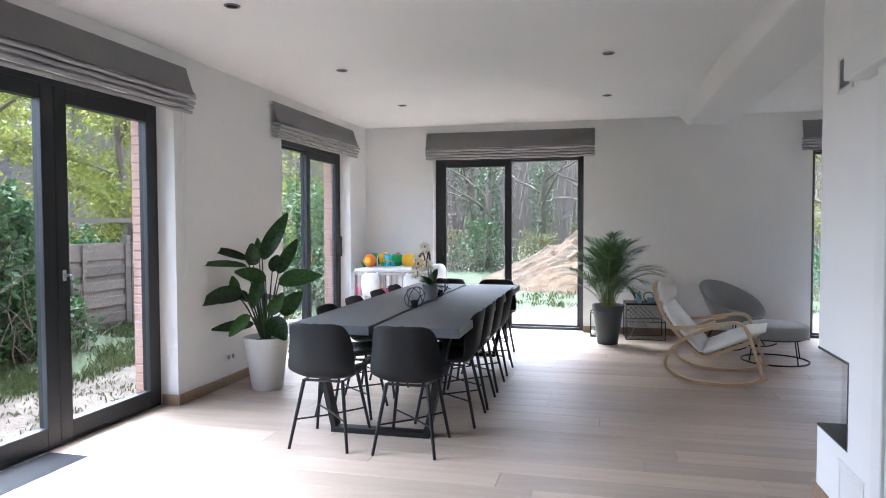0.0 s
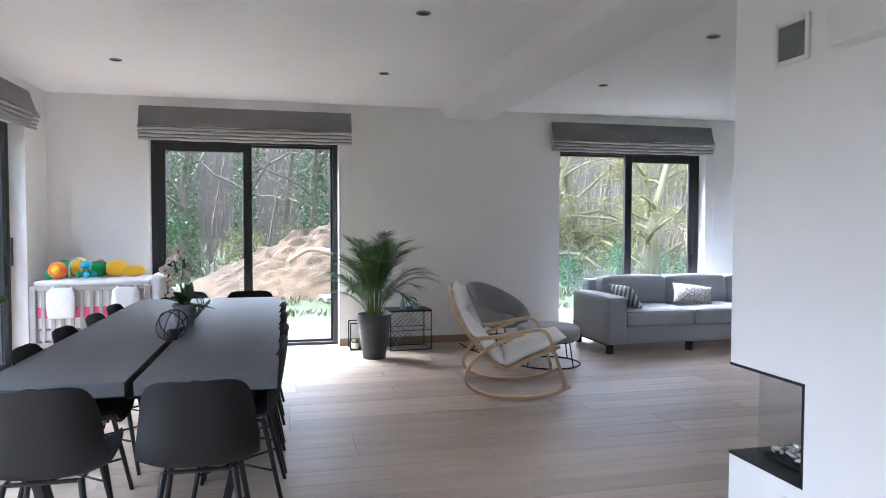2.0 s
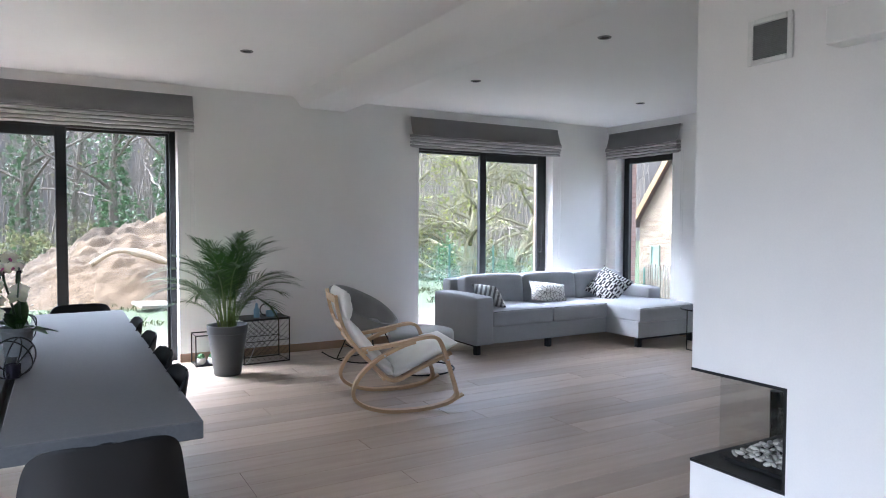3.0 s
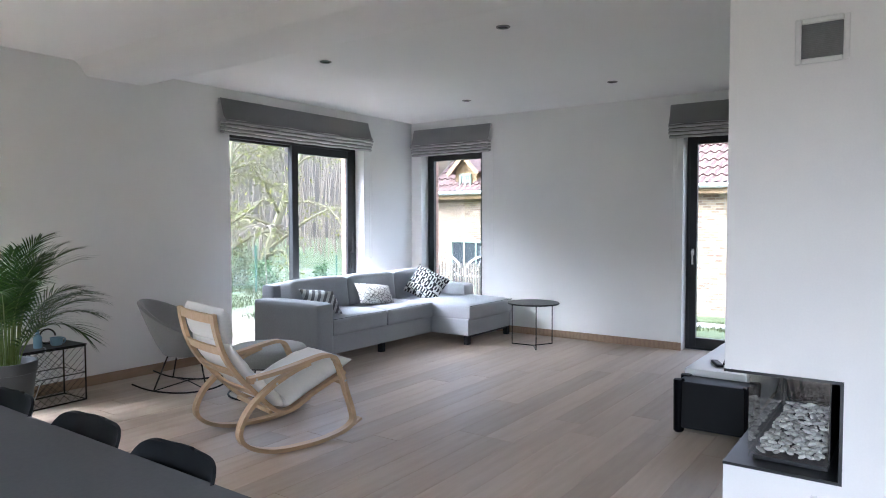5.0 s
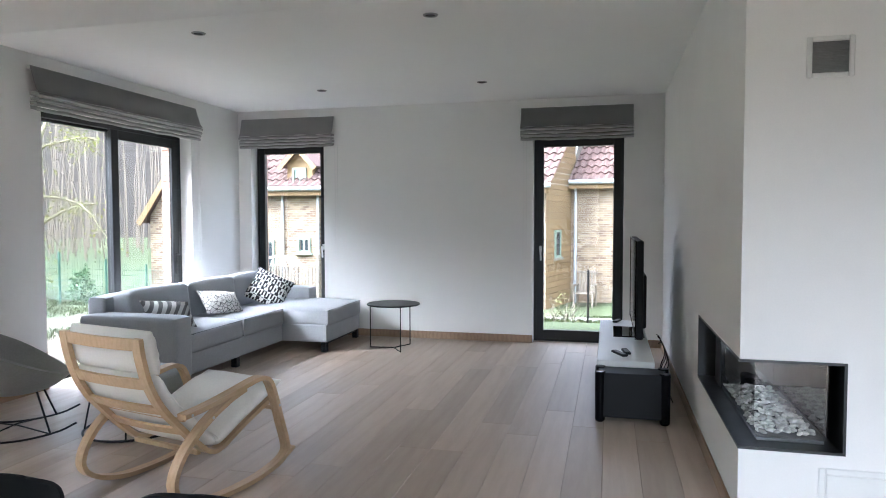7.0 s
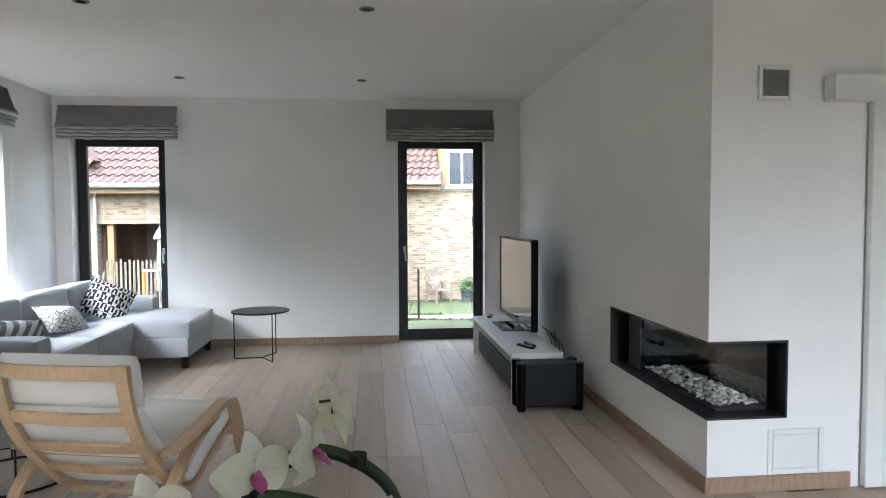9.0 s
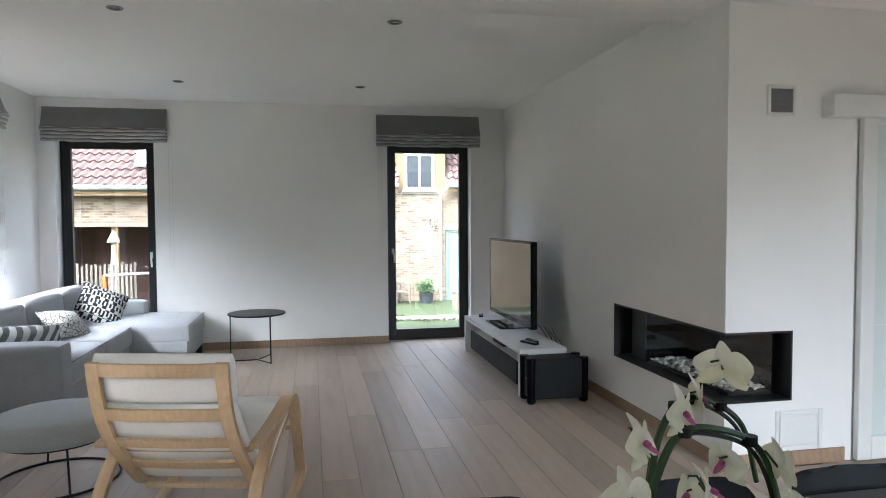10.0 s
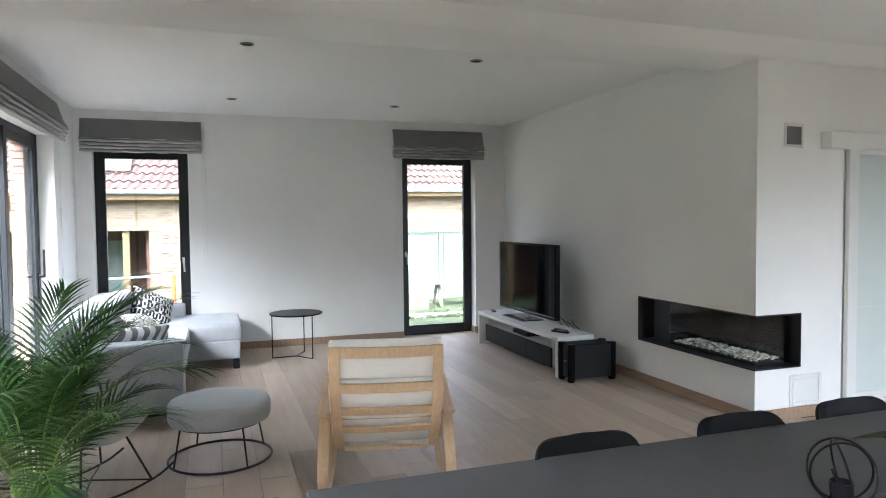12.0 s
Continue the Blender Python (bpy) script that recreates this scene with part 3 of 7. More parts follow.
def pebble_material():
    m = plain("white_pebble", (0.78, 0.76, 0.71), 0.6, vary=0.2, scale=14)
    nt = m.node_tree
    b = nt.nodes["Principled BSDF"]
    src = b.inputs["Base Color"].links[0].from_socket
    oi = nt.nodes.new("ShaderNodeObjectInfo")
    tone = ramp(nt, oi.outputs["Random"], [(0.0, (0.45, 0.44, 0.43)), (0.4, (0.85, 0.84, 0.82)), (1.0, (1.2, 1.2, 1.18))])
    mx = nt.nodes.new("ShaderNodeVectorMath")
    mx.operation = "MULTIPLY"
    nt.links.new(src, mx.inputs[0])
    nt.links.new(tone, mx.inputs[1])
    nt.links.new(mx.outputs[0], b.inputs["Base Color"])
    return m


M["pebble"] = pebble_material()
M["frosted"] = plain("frosted_glass", (0.66, 0.72, 0.70), 0.35, vary=0.02, relief=0.0)
M["cot"] = plain("grey_washed_wood", (0.38, 0.36, 0.34), 0.6, vary=0.12)
M["linen"] = woven("white_linen", (0.74, 0.74, 0.74), 0.06, sheen=0.1)
M["toy_green"] = woven("green_plush", (0.03, 0.30, 0.07), 0.15)
M["toy_yellow"] = woven("yellow_plush", (0.85, 0.50, 0.02), 0.12)
M["toy_orange"] = woven("orange_plush", (0.80, 0.20, 0.02), 0.12)
M["toy_blue"] = plain("turquoise_plastic", (0.05, 0.42, 0.58), 0.4)
M["toy_pink"] = woven("pink_cloth", (0.75, 0.12, 0.25), 0.12)
M["cactus"] = plain("cactus_green", (0.05, 0.12, 0.04), 0.7, vary=0.3)
M["lilac"] = plain("lilac_glass", (0.035, 0.03, 0.04), 0.15, vary=0.1, relief=0)
M["blue_cup"] = plain("pale_blue_ceramic", (0.22, 0.36, 0.48), 0.3, vary=0.05)


def print_cloth(name, dark, light, kind):
    """Printed cushion covers: zigzag, honeycomb lines or bold ethnic blocks."""
    m, nt, b = nodes_of(name)
    v = coords(nt)
    if kind == "comb":
        vo = nt.nodes.new("ShaderNodeTexVoronoi")
        vo.feature = "DISTANCE_TO_EDGE"
        vo.inputs["Scale"].default_value = 26.0
        nt.links.new(v, vo.inputs["Vector"])
        c = ramp(nt, vo.outputs[0], [(0.03, dark), (0.075, light)])
    elif kind == "zigzag":
        w = nt.nodes.new("ShaderNodeTexWave")
        w.wave_profile, w.bands_direction = "TRI", "DIAGONAL"
        w.inputs["Scale"].default_value, w.inputs["Distortion"].default_value = 7.5, 0.0
        nt.links.new(v, w.inputs["Vector"])
        c = ramp(nt, w.outputs[1], [(0.46, dark), (0.52, light)])
    else:
        ck = nt.nodes.new("ShaderNodeTexChecker")
        ck.inputs["Scale"].default_value = 24.0
        nt.links.new(v, ck.inputs["Vector"])
        w = nt.nodes.new("ShaderNodeTexWave")
        w.wave_profile, w.bands_direction = "TRI", "X"
        w.inputs["Scale"].default_value = 9.0
        nt.links.new(v, w.inputs["Vector"])
        w2 = nt.nodes.new("ShaderNodeTexWave")
        w2.wave_profile, w2.bands_direction = "SAW", "Z"
        w2.inputs["Scale"].default_value, w2.inputs["Distortion"].default_value = 3.2, 0.0
        nt.links.new(v, w2.inputs["Vector"])
        pick = ramp(nt, w2.outputs[1], [(0.48, (0, 0, 0)), (0.52, (1, 1, 1))])
        pat = mixc(nt, pick, ck.outputs[1], w.outputs[1])
        c = ramp(nt, pat, [(0.54, dark), (0.60, light)])
    nt.links.new(c, b.inputs["Base Color"])
    b.inputs["Roughness"].default_value = 0.9
    bump(nt, b, tex_noise(nt, v, 300.0, 2.0), 0.3, 0.002)
    return m


M["print_bold"] = print_cloth("bold_black_white_print", (0.010, 0.010, 0.014), (0.56, 0.55, 0.53), "bold")
M["print_comb"] = print_cloth("fine_line_print", (0.10, 0.10, 0.10), (0.66, 0.65, 0.62), "comb")
M["print_zig"] = print_cloth("grey_zigzag_print", (0.17, 0.17, 0.17), (0.68, 0.68, 0.66), "zigzag")

# ---- fireplace ----
fire = thing("fireplace", pose(0, 0, 0), "black built-in corner gas fireplace with white pebbles", "fireplace")
x0, x1, y0, y1, z0, z1 = CX, 2.636, 3.354, LY, 0.38, 0.785
_bm = B(x0 - 0.002, x1, y0, y1 + 0.002, z0, z0 + 0.012)
part("tray", _bm, "fire_metal", fire)
part("top_plate", B(x0 - 0.002, x1, y0, y1 + 0.002, z1 - 0.012, z1), "fire_metal", fire)
part("end_panel", B(x1 - 0.012, x1, y0, y1 + 0.002, z0 + 0.012, z1 - 0.012), "fire_metal", fire)
part("back_panel", B(x0 - 0.002, x1 - 0.012, y0, y0 + 0.012, z0 + 0.012, z1 - 0.012), "fire_metal", fire)
part("back_mirror", B(x0 + 0.10, x1 - 0.34, y0 + 0.05, y0 + 0.056, z0 + 0.05, z1 - 0.012), "mirror_dark", fire, "mirror-black ceramic glass lining")
part("end_mirror", B(x1 - 0.346, x1 - 0.340, y0 + 0.057, y1 - 0.088, z0 + 0.05, z1 - 0.012), "mirror_dark", fire)
part("end_box", B(x1 - 0.339, x1 - 0.12, y0 + 0.02, y1 - 0.088, z0 + 0.013, z1 - 0.013), "fire_metal", fire)
part("burner_bed", B(x0 + 0.10, x1 - 0.348, y0 + 0.057, y1 - 0.095, z0 + 0.013, z0 + 0.030, 0.003), "fire_metal", fire)
for a, b, c, d in ((x0 + 0.085, x1 - 0.34, y1 - 0.086, y1 - 0.080), (x0 + 0.079, x0 + 0.085, y0 + 0.05, y1 - 0.080)):
    bm = bmesh.new()
    if b - a > 0.1:
        q = [(b, d), (a, d)]
    else:
        q = [(a, d), (a, c)]
    bm.faces.new([bm.verts.new((u, v, w)) for (u, v), w in ((q[0], z0 + 0.02), (q[1], z0 + 0.02), (q[1], z1 - 0.013), (q[0], z1 - 0.013))])
    g = part("fire_glass", bm, "fire_glass", fire, "clear glass pane of the fire")
    g.visible_shadow = False
_rnd = random.Random(11)
_peb = []
for k in range(4):
    bm = bmesh.new()
    bmesh.ops.create_icosphere(bm, subdivisions=2, radius=0.0135)
    for v in bm.verts:
        v.co = Vector((v.co.x * (1.25 + 0.12 * k), v.co.y * (1.0 - 0.05 * k), v.co.z * 0.72)) * (1 + 0.12 * noise.noise(v.co * 60 + Vector((k * 7, 0, 0))))
    _peb.append(mesh_of("pebble", bm, "pebble", True))
for i in range(296):
    ob = new("pebble", _peb[i % 4])
    fx, fy = (i % 37 + 0.5 + _rnd.uniform(-0.35, 0.35)) / 37, (i // 37 + 0.5 + _rnd.uniform(-0.35, 0.35)) / 8
    ob.location = (x0 + 0.115 + fx * (x1 - x0 - 0.50), y0 + 0.080 + fy * 0.250, z0 + 0.043 + 0.024 * _rnd.random() * math.sin(math.pi * fy) ** 0.5)
    ob.rotation_euler = (_rnd.uniform(-0.4, 0.4), _rnd.uniform(-0.4, 0.4), _rnd.uniform(0, 6.28))
    ob.scale = (_rnd.uniform(0.75, 1.12),) * 3
    ob.parent = fire

def grille(m):
    t = thing("wall_vent", m, "square white wall vent with a grey mesh", "vent")
    part("frame", frame_ring(bmesh.new(), 0, 0.185, 0, 0.175, -0.012, 0.0, 0.022), "white_plastic", t)
    bm = B(0.022, 0.163, -0.003, -0.001, 0.022, 0.153)
    for i in range(18):
        z = 0.026 + i * 0.0071
        box(bm, 0.022, 0.163, -0.007, -0.003, z, z + 0.0035)
    part("mesh", bm, "grey_mesh", t)
    return t


grille(pose(CX, 3.545, 2.005, 0, 0, -90))
hatch = thing("access_hatch", pose(CX, 3.46, 0.088, 0, 0, -90), "white inspection hatch low in the wall", "hatch")
part("frame", frame_ring(bmesh.new(), 0, 0.31, 0, 0.235, -0.006, 0.0, 0.028), "white_paint", hatch)
part("flap", B(0.031, 0.279, -0.005, 0.0, 0.031, 0.204, 0.002, 1), "white_paint", hatch)
sd = thing("sliding_door", pose(CX - 0.012, 2.95, 0, 0, 0, -90), "white sliding door with a frosted glass panel", "sliding door")
part("leaf_frame", frame_ring(bmesh.new(), 0, 1.0, 0.012, 2.06, -0.04, 0.0, 0.095, 0.14), "white_paint", sd)
part("frosted_pane", B(0.095, 0.905, -0.024, -0.016, 0.152, 1.965), "frosted", sd)
part("glazing_bar", B(0.095, 0.905, -0.026, -0.014, 0.80, 0.806), "white_paint", sd)
solid("door_rail", B(CX - 0.095, CX, 0.9, 3.19, 2.0, 2.125, 0.004, 1), "white_paint", "white boxed track of the sliding door", "rail")
baseboard(CX - t_, CX, SY, 1.9)

# ---- small fixtures ----
sk = thing("wall_socket", pose(WX, 5.26, 0.245, 0, 0, 90), "white double wall socket above the baseboard", "socket")
part("plate", B(0, 0.155, -0.009, 0, -0.04, 0.04, 0.004), "white_plastic", sk)
for a in (0.042, 0.113):
    part("outlet", moved(lathe([(0.0, 0.0), (0.019, 0.0), (0.021, 0.004)], 20), pose(a, -0.0095, 0, 90, 0, 0)), "grey_mesh", sk)
mat_ = thing("door_mat", pose(-3.0, 2.98, 0), "dark ribbed door mat inside the garden door", "mat")
part("tread", B(-0.16, 0.125, -0.48, 0.48, 0.001, 0.009, 0.003), "rubber", mat_)
part("border", B(0.127, 0.14, -0.495, 0.495, 0.0, 0.006), "grey_mesh", mat_)


# ---- dining table ----
tab = thing("dining_table", pose(-1.285, 5.685, 0), "long dark grey concrete-look dining table with a split top", "table")
for a, b in ((-0.58, -0.016), (0.016, 0.58)):
    part("tabletop", B(a, b, -1.57, 1.57, 0.692, 0.752, 0.003, 1), "concrete", tab)
part("centre_beam", B(-0.05, 0.05, -1.40, 1.40, 0.640, 0.690), "black_metal", tab)
for y in (-1.39, 1.39):
    bm = B(-0.345, 0.345, y - 0.045, y + 0.045, 0.0, 0.035, 0.003, 1)
    for s in (-1, 1):
        strip(bm, [(s * 0.325, y, 0.036), (s * 0.47, y, 0.67)], (0, 1, 0), 0.09, 0.035)
    box(bm, -0.49, 0.49, y - 0.045, y + 0.045, 0.655, 0.690, 0.003, 1)
    part("leg_frame", bm, "black_metal", tab, "black steel trapezoid leg")


def shell_surface():
    prof = [(0.225, 0.440, 0.170), (0.205, 0.450, 0.205), (0.10, 0.440, 0.224), (0.0, 0.430, 0.228), (-0.09, 0.428, 0.228), (-0.15, 0.442, 0.227), (-0.19, 0.485, 0.226), (-0.212, 0.55, 0.222),
            (-0.226, 0.62, 0.214), (-0.236, 0.68, 0.205), (-0.243, 0.725, 0.195), (-0.247, 0.755, 0.182), (-0.250, 0.776, 0.162), (-0.252, 0.789, 0.135), (-0.253, 0.796, 0.10), (-0.254, 0.799, 0.05)]
    line = smooth_line([(u, w, h) for u, w, h in prof], 3)
    bm = bmesh.new()
    n = 16
    grid = []
    for i, (u, w, h) in enumerate(line):
        k = i / (len(line) - 1)
        row = []
        for j in range(n + 1):
            s = 2 * j / n - 1
            e = abs(s) ** 3
            lift = 0.045 * e * (1 - k) * (k > 0.05) + 0.02 * e * (1 - k)
            fwd = 0.065 * e * math.sin(math.pi * max(0.0, min(1.0, (w - 0.43) / 0.39))) * (u < 0)
            row.append(bm.verts.new((u + fwd, s * h, w + lift)))
        grid.append(row)
    for a, b in zip(grid, grid[1:]):
        for j in range(n):
            bm.faces.new((a[j], b[j], b[j + 1], a[j + 1]))
    bm.normal_update()
    back = [[bm.verts.new(v.co - v.normal * 0.009) for v in row] for row in grid]
    for a, b in zip(back, back[1:]):
        for j in range(n):
            bm.faces.new((a[j], a[j + 1], b[j + 1], b[j]))
    rim = grid[0] + [r[-1] for r in grid[1:]] + grid[-1][-2::-1] + [r[0] for r in grid[-2:0:-1]]
    rim2 = back[0] + [r[-1] for r in back[1:]] + back[-1][-2::-1] + [r[0] for r in back[-2:0:-1]]
    for i in range(len(rim)):
        k = (i + 1) % len(rim)
        bm.faces.new((rim[i], rim[k], rim2[k], rim2[i]))
    return bm


def shell_chair(m, group):
    t = thing("dining_chair", m, "black plastic shell dining chair with thin metal legs", "chair", group)
    part("shell", shell_surface(), "black_plastic", t, "matt black moulded seat and back", smooth=True)
    tops = {}
    for su in (-1, 1):
        for sv in (-1, 1):
            a, b = Vector((su * 0.13, sv * 0.13, 0.425)), Vector((su * 0.225 if su < 0 else 0.205, sv * 0.195, 0.0))
            part("leg", T([a, b], [0.013, 0.010], 10), "black_metal", t, smooth=True)
            tops[su, sv] = a.lerp(b, 0.58)
    part("stretcher", T([tops[-1, -1], (0, 0, tops[1, 1].z + 0.004), tops[1, 1]], 0.006), "black_metal", t, smooth=True)
    part("stretcher", T([tops[-1, 1], (0, 0, tops[1, 1].z - 0.009), tops[1, -1]], 0.006), "black_metal", t, smooth=True)
    part("seat_frame", T([(0.13, 0.13, 0.423), (0.13, -0.13, 0.423), (-0.13, -0.13, 0.421), (-0.13, 0.13, 0.421)], 0.009, 8, True), "black_metal", t)
    return t


ch = shell_chair(pose(-1.555, 4.095, 0, 0, 0, 90), "chairs round the table")
for x, y, r in ((-1.005, 4.10, 91), (-0.91, 4.74, 179), (-0.905, 5.20, 181), (-0.91, 5.74, 180), (-0.915, 6.36, 180), (-1.66, 4.76, 1), (-1.67, 5.36, 0), (-1.655, 5.93, 0), (-1.66, 6.46, -1), (-1.52, 7.14, -90), (-0.97, 7.12, -89)):
    copy_thing(ch, pose(x, y, 0, 0, 0, r))


# ---- on the table ----
def bow(a, b, r, k0, k1, n=28):
    """An arc of a tilted ring: a and b span its plane."""
    a, b = Vector(a).normalized(), Vector(b).normalized()
    return [a * r * math.cos(k) + b * r * math.sin(k) for k in [k0 + (k1 - k0) * i / n for i in range(n + 1)]]


def candle_holder(m):
    t = thing("candle_holder", m, "black wire ring tealight holder with a smoky glass", "candle holder", "candle holders on the table")
    c = Vector((0, 0, 0.085))
    for a, b in (((1, 0, 0.15), (0, 0.2, 1)), ((0.3, 1, 0.1), (0.2, -0.1, 1)), ((0.8, -0.7, 0.4), (-0.5, -0.2, 0.9))):
        part("ring", T([c + p for p in bow(a, b, 0.082, 0, 2 * math.pi, 30)[:-1]], 0.0032, 6, True), "black_metal", t)
    part("rod", T([(-0.02, -0.03, 0.02), (0.07, 0.08, 0.12)], 0.0035, 6), "black_metal", t)
    part("cup", lathe([(0.0, 0.004), (0.026, 0.004), (0.029, 0.06), (0.026, 0.06), (0.024, 0.010), (0.0, 0.010)], 20), "lilac", t, "smoky lilac glass", smooth=True)
    return t


_c = candle_holder(pose(-1.275, 5.10, 0.752))
copy_thing(_c, pose(-1.28, 5.955, 0.752, 0, 0, 70))


def petal_sheet(bm, m, ln, wd, cup=0.15, n=6):
    """One leaf or petal: pointed oval sheet along x, folded and bowed."""
    rows = []
    for i in range(n + 1):
        k = i / n
        w = wd * math.sin(math.pi * min(0.97, 0.06 + 0.92 * k ** 0.8)) ** 0.75
        z = -cup * ln * k * k
        rows.append([bm.verts.new(m @ Vector((ln * k, s * w / 2, z + abs(s) * w * 0.16))) for s in (-1, -0.5, 0, 0.5, 1)])
    for a, b in zip(rows, rows[1:]):
        for j in range(4):
            bm.faces.new((a[j], a[j + 1], b[j + 1], b[j]))
    return bm


orchid = thing("orchid", pose(-1.285, 5.65, 0.752), "white orchid with pink lips in a ribbed zinc pot", "orchid")
prof = [(0.0, 0.002), (0.052, 0.002), (0.054, 0.004)]
for i in range(14):
    prof.append((0.054 + 0.017 * i / 14 + (0.0018 if i % 4 == 0 else 0), 0.006 + 0.124 * i / 14))
prof += [(0.078, 0.132), (0.078, 0.138), (0.072, 0.138), (0.066, 0.11), (0.0, 0.11)]
part("pot", lathe(prof, 32), "zinc", orchid, "ribbed zinc pot", smooth=True)
_rnd = random.Random(4)
for i, (az, tilt, ln) in enumerate(((80, -60, 0.19), (250, -50, 0.17), (20, -5, 0.18), (-40, -10, 0.16), (170, -35, 0.12))):
    part("leaf", petal_sheet(bmesh.new(), pose(0, 0, 0.12, 0, 0, az) @ pose(0, 0, 0, 0, tilt, 0), ln, 0.085, 0.25, 8), "leaf_big", orchid, "broad glossy leaf", smooth=True)
_petal_mesh = None


def orchid_flower(m):
    global _petal_mesh
    if _petal_mesh is None:
        bm = bmesh.new()
        for a, w in ((90, 0.030), (210, 0.028), (330, 0.028)):
            petal_sheet(bm, pose(0, 0, 0, 0, 0, a), 0.046, w, 0.15)
        for a in (10, 170):
            petal_sheet(bm, pose(0, 0, 0.002, 0, 0, a), 0.048, 0.052, 0.1)
        lp = bmesh.new()
        petal_sheet(lp, pose(0, 0, 0.004, 0, -35, 270), 0.026, 0.018, -0.2)
        petal_sheet(lp, pose(0, 0, 0.004, 0, -75, 230), 0.012, 0.012, 0.2)
        petal_sheet(lp, pose(0, 0, 0.004, 0, -75, 310), 0.012, 0.012, 0.2)
        _petal_mesh = (mesh_of("flower", bm, "petal", True), mesh_of("lip", lp, "lip", True))
    f = new("flower", _petal_mesh[0])
    f.parent, f.matrix_basis = orchid, m
    l = new("lip", _petal_mesh[1])
    l.parent = f
    tagged(l, "magenta lip")


for pts in ([(0.01, -0.03, 0.11), (-0.02, -0.02, 0.26), (-0.045, -0.03, 0.36), (-0.05, -0.055, 0.402), (-0.055, -0.095, 0.408), (-0.06, -0.155, 0.385), (-0.065, -0.185, 0.32), (-0.065, -0.20, 0.22)],
            [(0.02, -0.02, 0.11), (0.01, -0.04, 0.28), (0.005, -0.055, 0.38), (0.015, -0.095, 0.425), (0.02, -0.145, 0.42), (0.02, -0.195, 0.38), (0.015, -0.215, 0.30)]):
    line = smooth_line(pts, 8)
    part("stem", T(line, [0.0062 - 0.0025 * i / len(line) for i in range(len(line))], 7), "orchid_stem", orchid, smooth=True)
    part("support_wire", T([p + Vector((0.004, 0.003, -0.008)) for p in line[:-8]], 0.0032, 6), "black_metal", orchid)
    for k in (0.45, 0.7):
        part("clip", moved(lathe([(0, -0.006), (0.010, -0.006), (0.010, 0.006), (0, 0.006)], 10), Matrix.Translation(line[int(len(line) * k)])), "black_plastic", orchid)
for x, y, z, rz in ((-0.035, -0.02, 0.405, 150), (-0.03, -0.005, 0.335, 120), (-0.03, -0.02, 0.265, 160), (0.03, -0.175, 0.475, 200), (0.01, -0.10, 0.425, 140), (0.05, -0.15, 0.43, 170),
                    (-0.03, -0.115, 0.335, 165), (-0.035, -0.14, 0.275, 175), (-0.03, -0.11, 0.215, 150), (-0.03, -0.215, 0.36, 185), (-0.02, -0.255, 0.29, 200), (-0.03, -0.235, 0.22, 175), (0.07, -0.21, 0.33, 20), (0.06, -0.15, 0.29, -10)):
    x, y = x - 0.05, y + 0.04
    q = Vector((x * 0.6, y * 0.9, z + 0.01))
    part("pedicel", T([q, (x * 0.7, y, z + 0.012), (x, y, z)], 0.0018, 5), "orchid_stem", orchid)
    orchid_flower(Matrix.Translation((x, y, z)) @ pose(0, 0, 0, 78 + _rnd.uniform(-12, 12), 0, rz + 180 + _rnd.uniform(-20, 20)) @ Matrix.Diagonal((0.88, 0.88, 0.88, 1)))


# ---- big plants ----
def plant_pot(t, r0, r1, h, mat, rim=0.03):
    part("pot", lathe([(0.0, 0.0), (r0, 0.0), (r0 + 0.004, 0.004), (r1 - 0.004, h - rim - 0.003), (r1 + 0.002, h - rim), (r1 + 0.006, h), (r1 - 0.008, h), (r1 - 0.014, h - 0.05), (0.0, h - 0.052)], 40), mat, t, smooth=True)
    part("soil", lathe([(0.0, h - 0.040), (r1 * 0.6, h - 0.044), (r1 - 0.015, h - 0.049)], 24), "soil", t)


paddle = thing("potted_plant", pose(-2.655, 5.28, 0), "tall paddle-leaved plant in a white pot", "plant")
plant_pot(paddle, 0.125, 0.19, 0.45, "pot_white", 0.06)


def paddle_leaf(base, tip, wd, face):
    """A stalk out of the pot that bends into a broad blade from base to tip; face is the way the blade looks."""
    base, tip = Vector(base), Vector(tip)
    foot = Vector((base.x * 0.12, base.y * 0.12, 0.40))
    part("stalk", T(smooth_line([foot, foot.lerp(base, 0.55) + Vector((0, 0, 0.05)), base], 6), [0.009] * 5 + [0.007] * 4 + [0.005] * 4, 7), "orchid_stem", paddle, smooth=True)
    d = tip - base
    x = d.normalized()
    z = Vector(face) - x * Vector(face).dot(x)
    z.normalize()
    y = z.cross(x)
    m = Matrix((x, y, z)).transposed().to_4x4()
    m.translation = base
    part("leaf", petal_sheet(bmesh.new(), m, d.length, wd * 0.9, 0.10, 12), "leaf_big", paddle, "broad glossy paddle leaf", smooth=True)


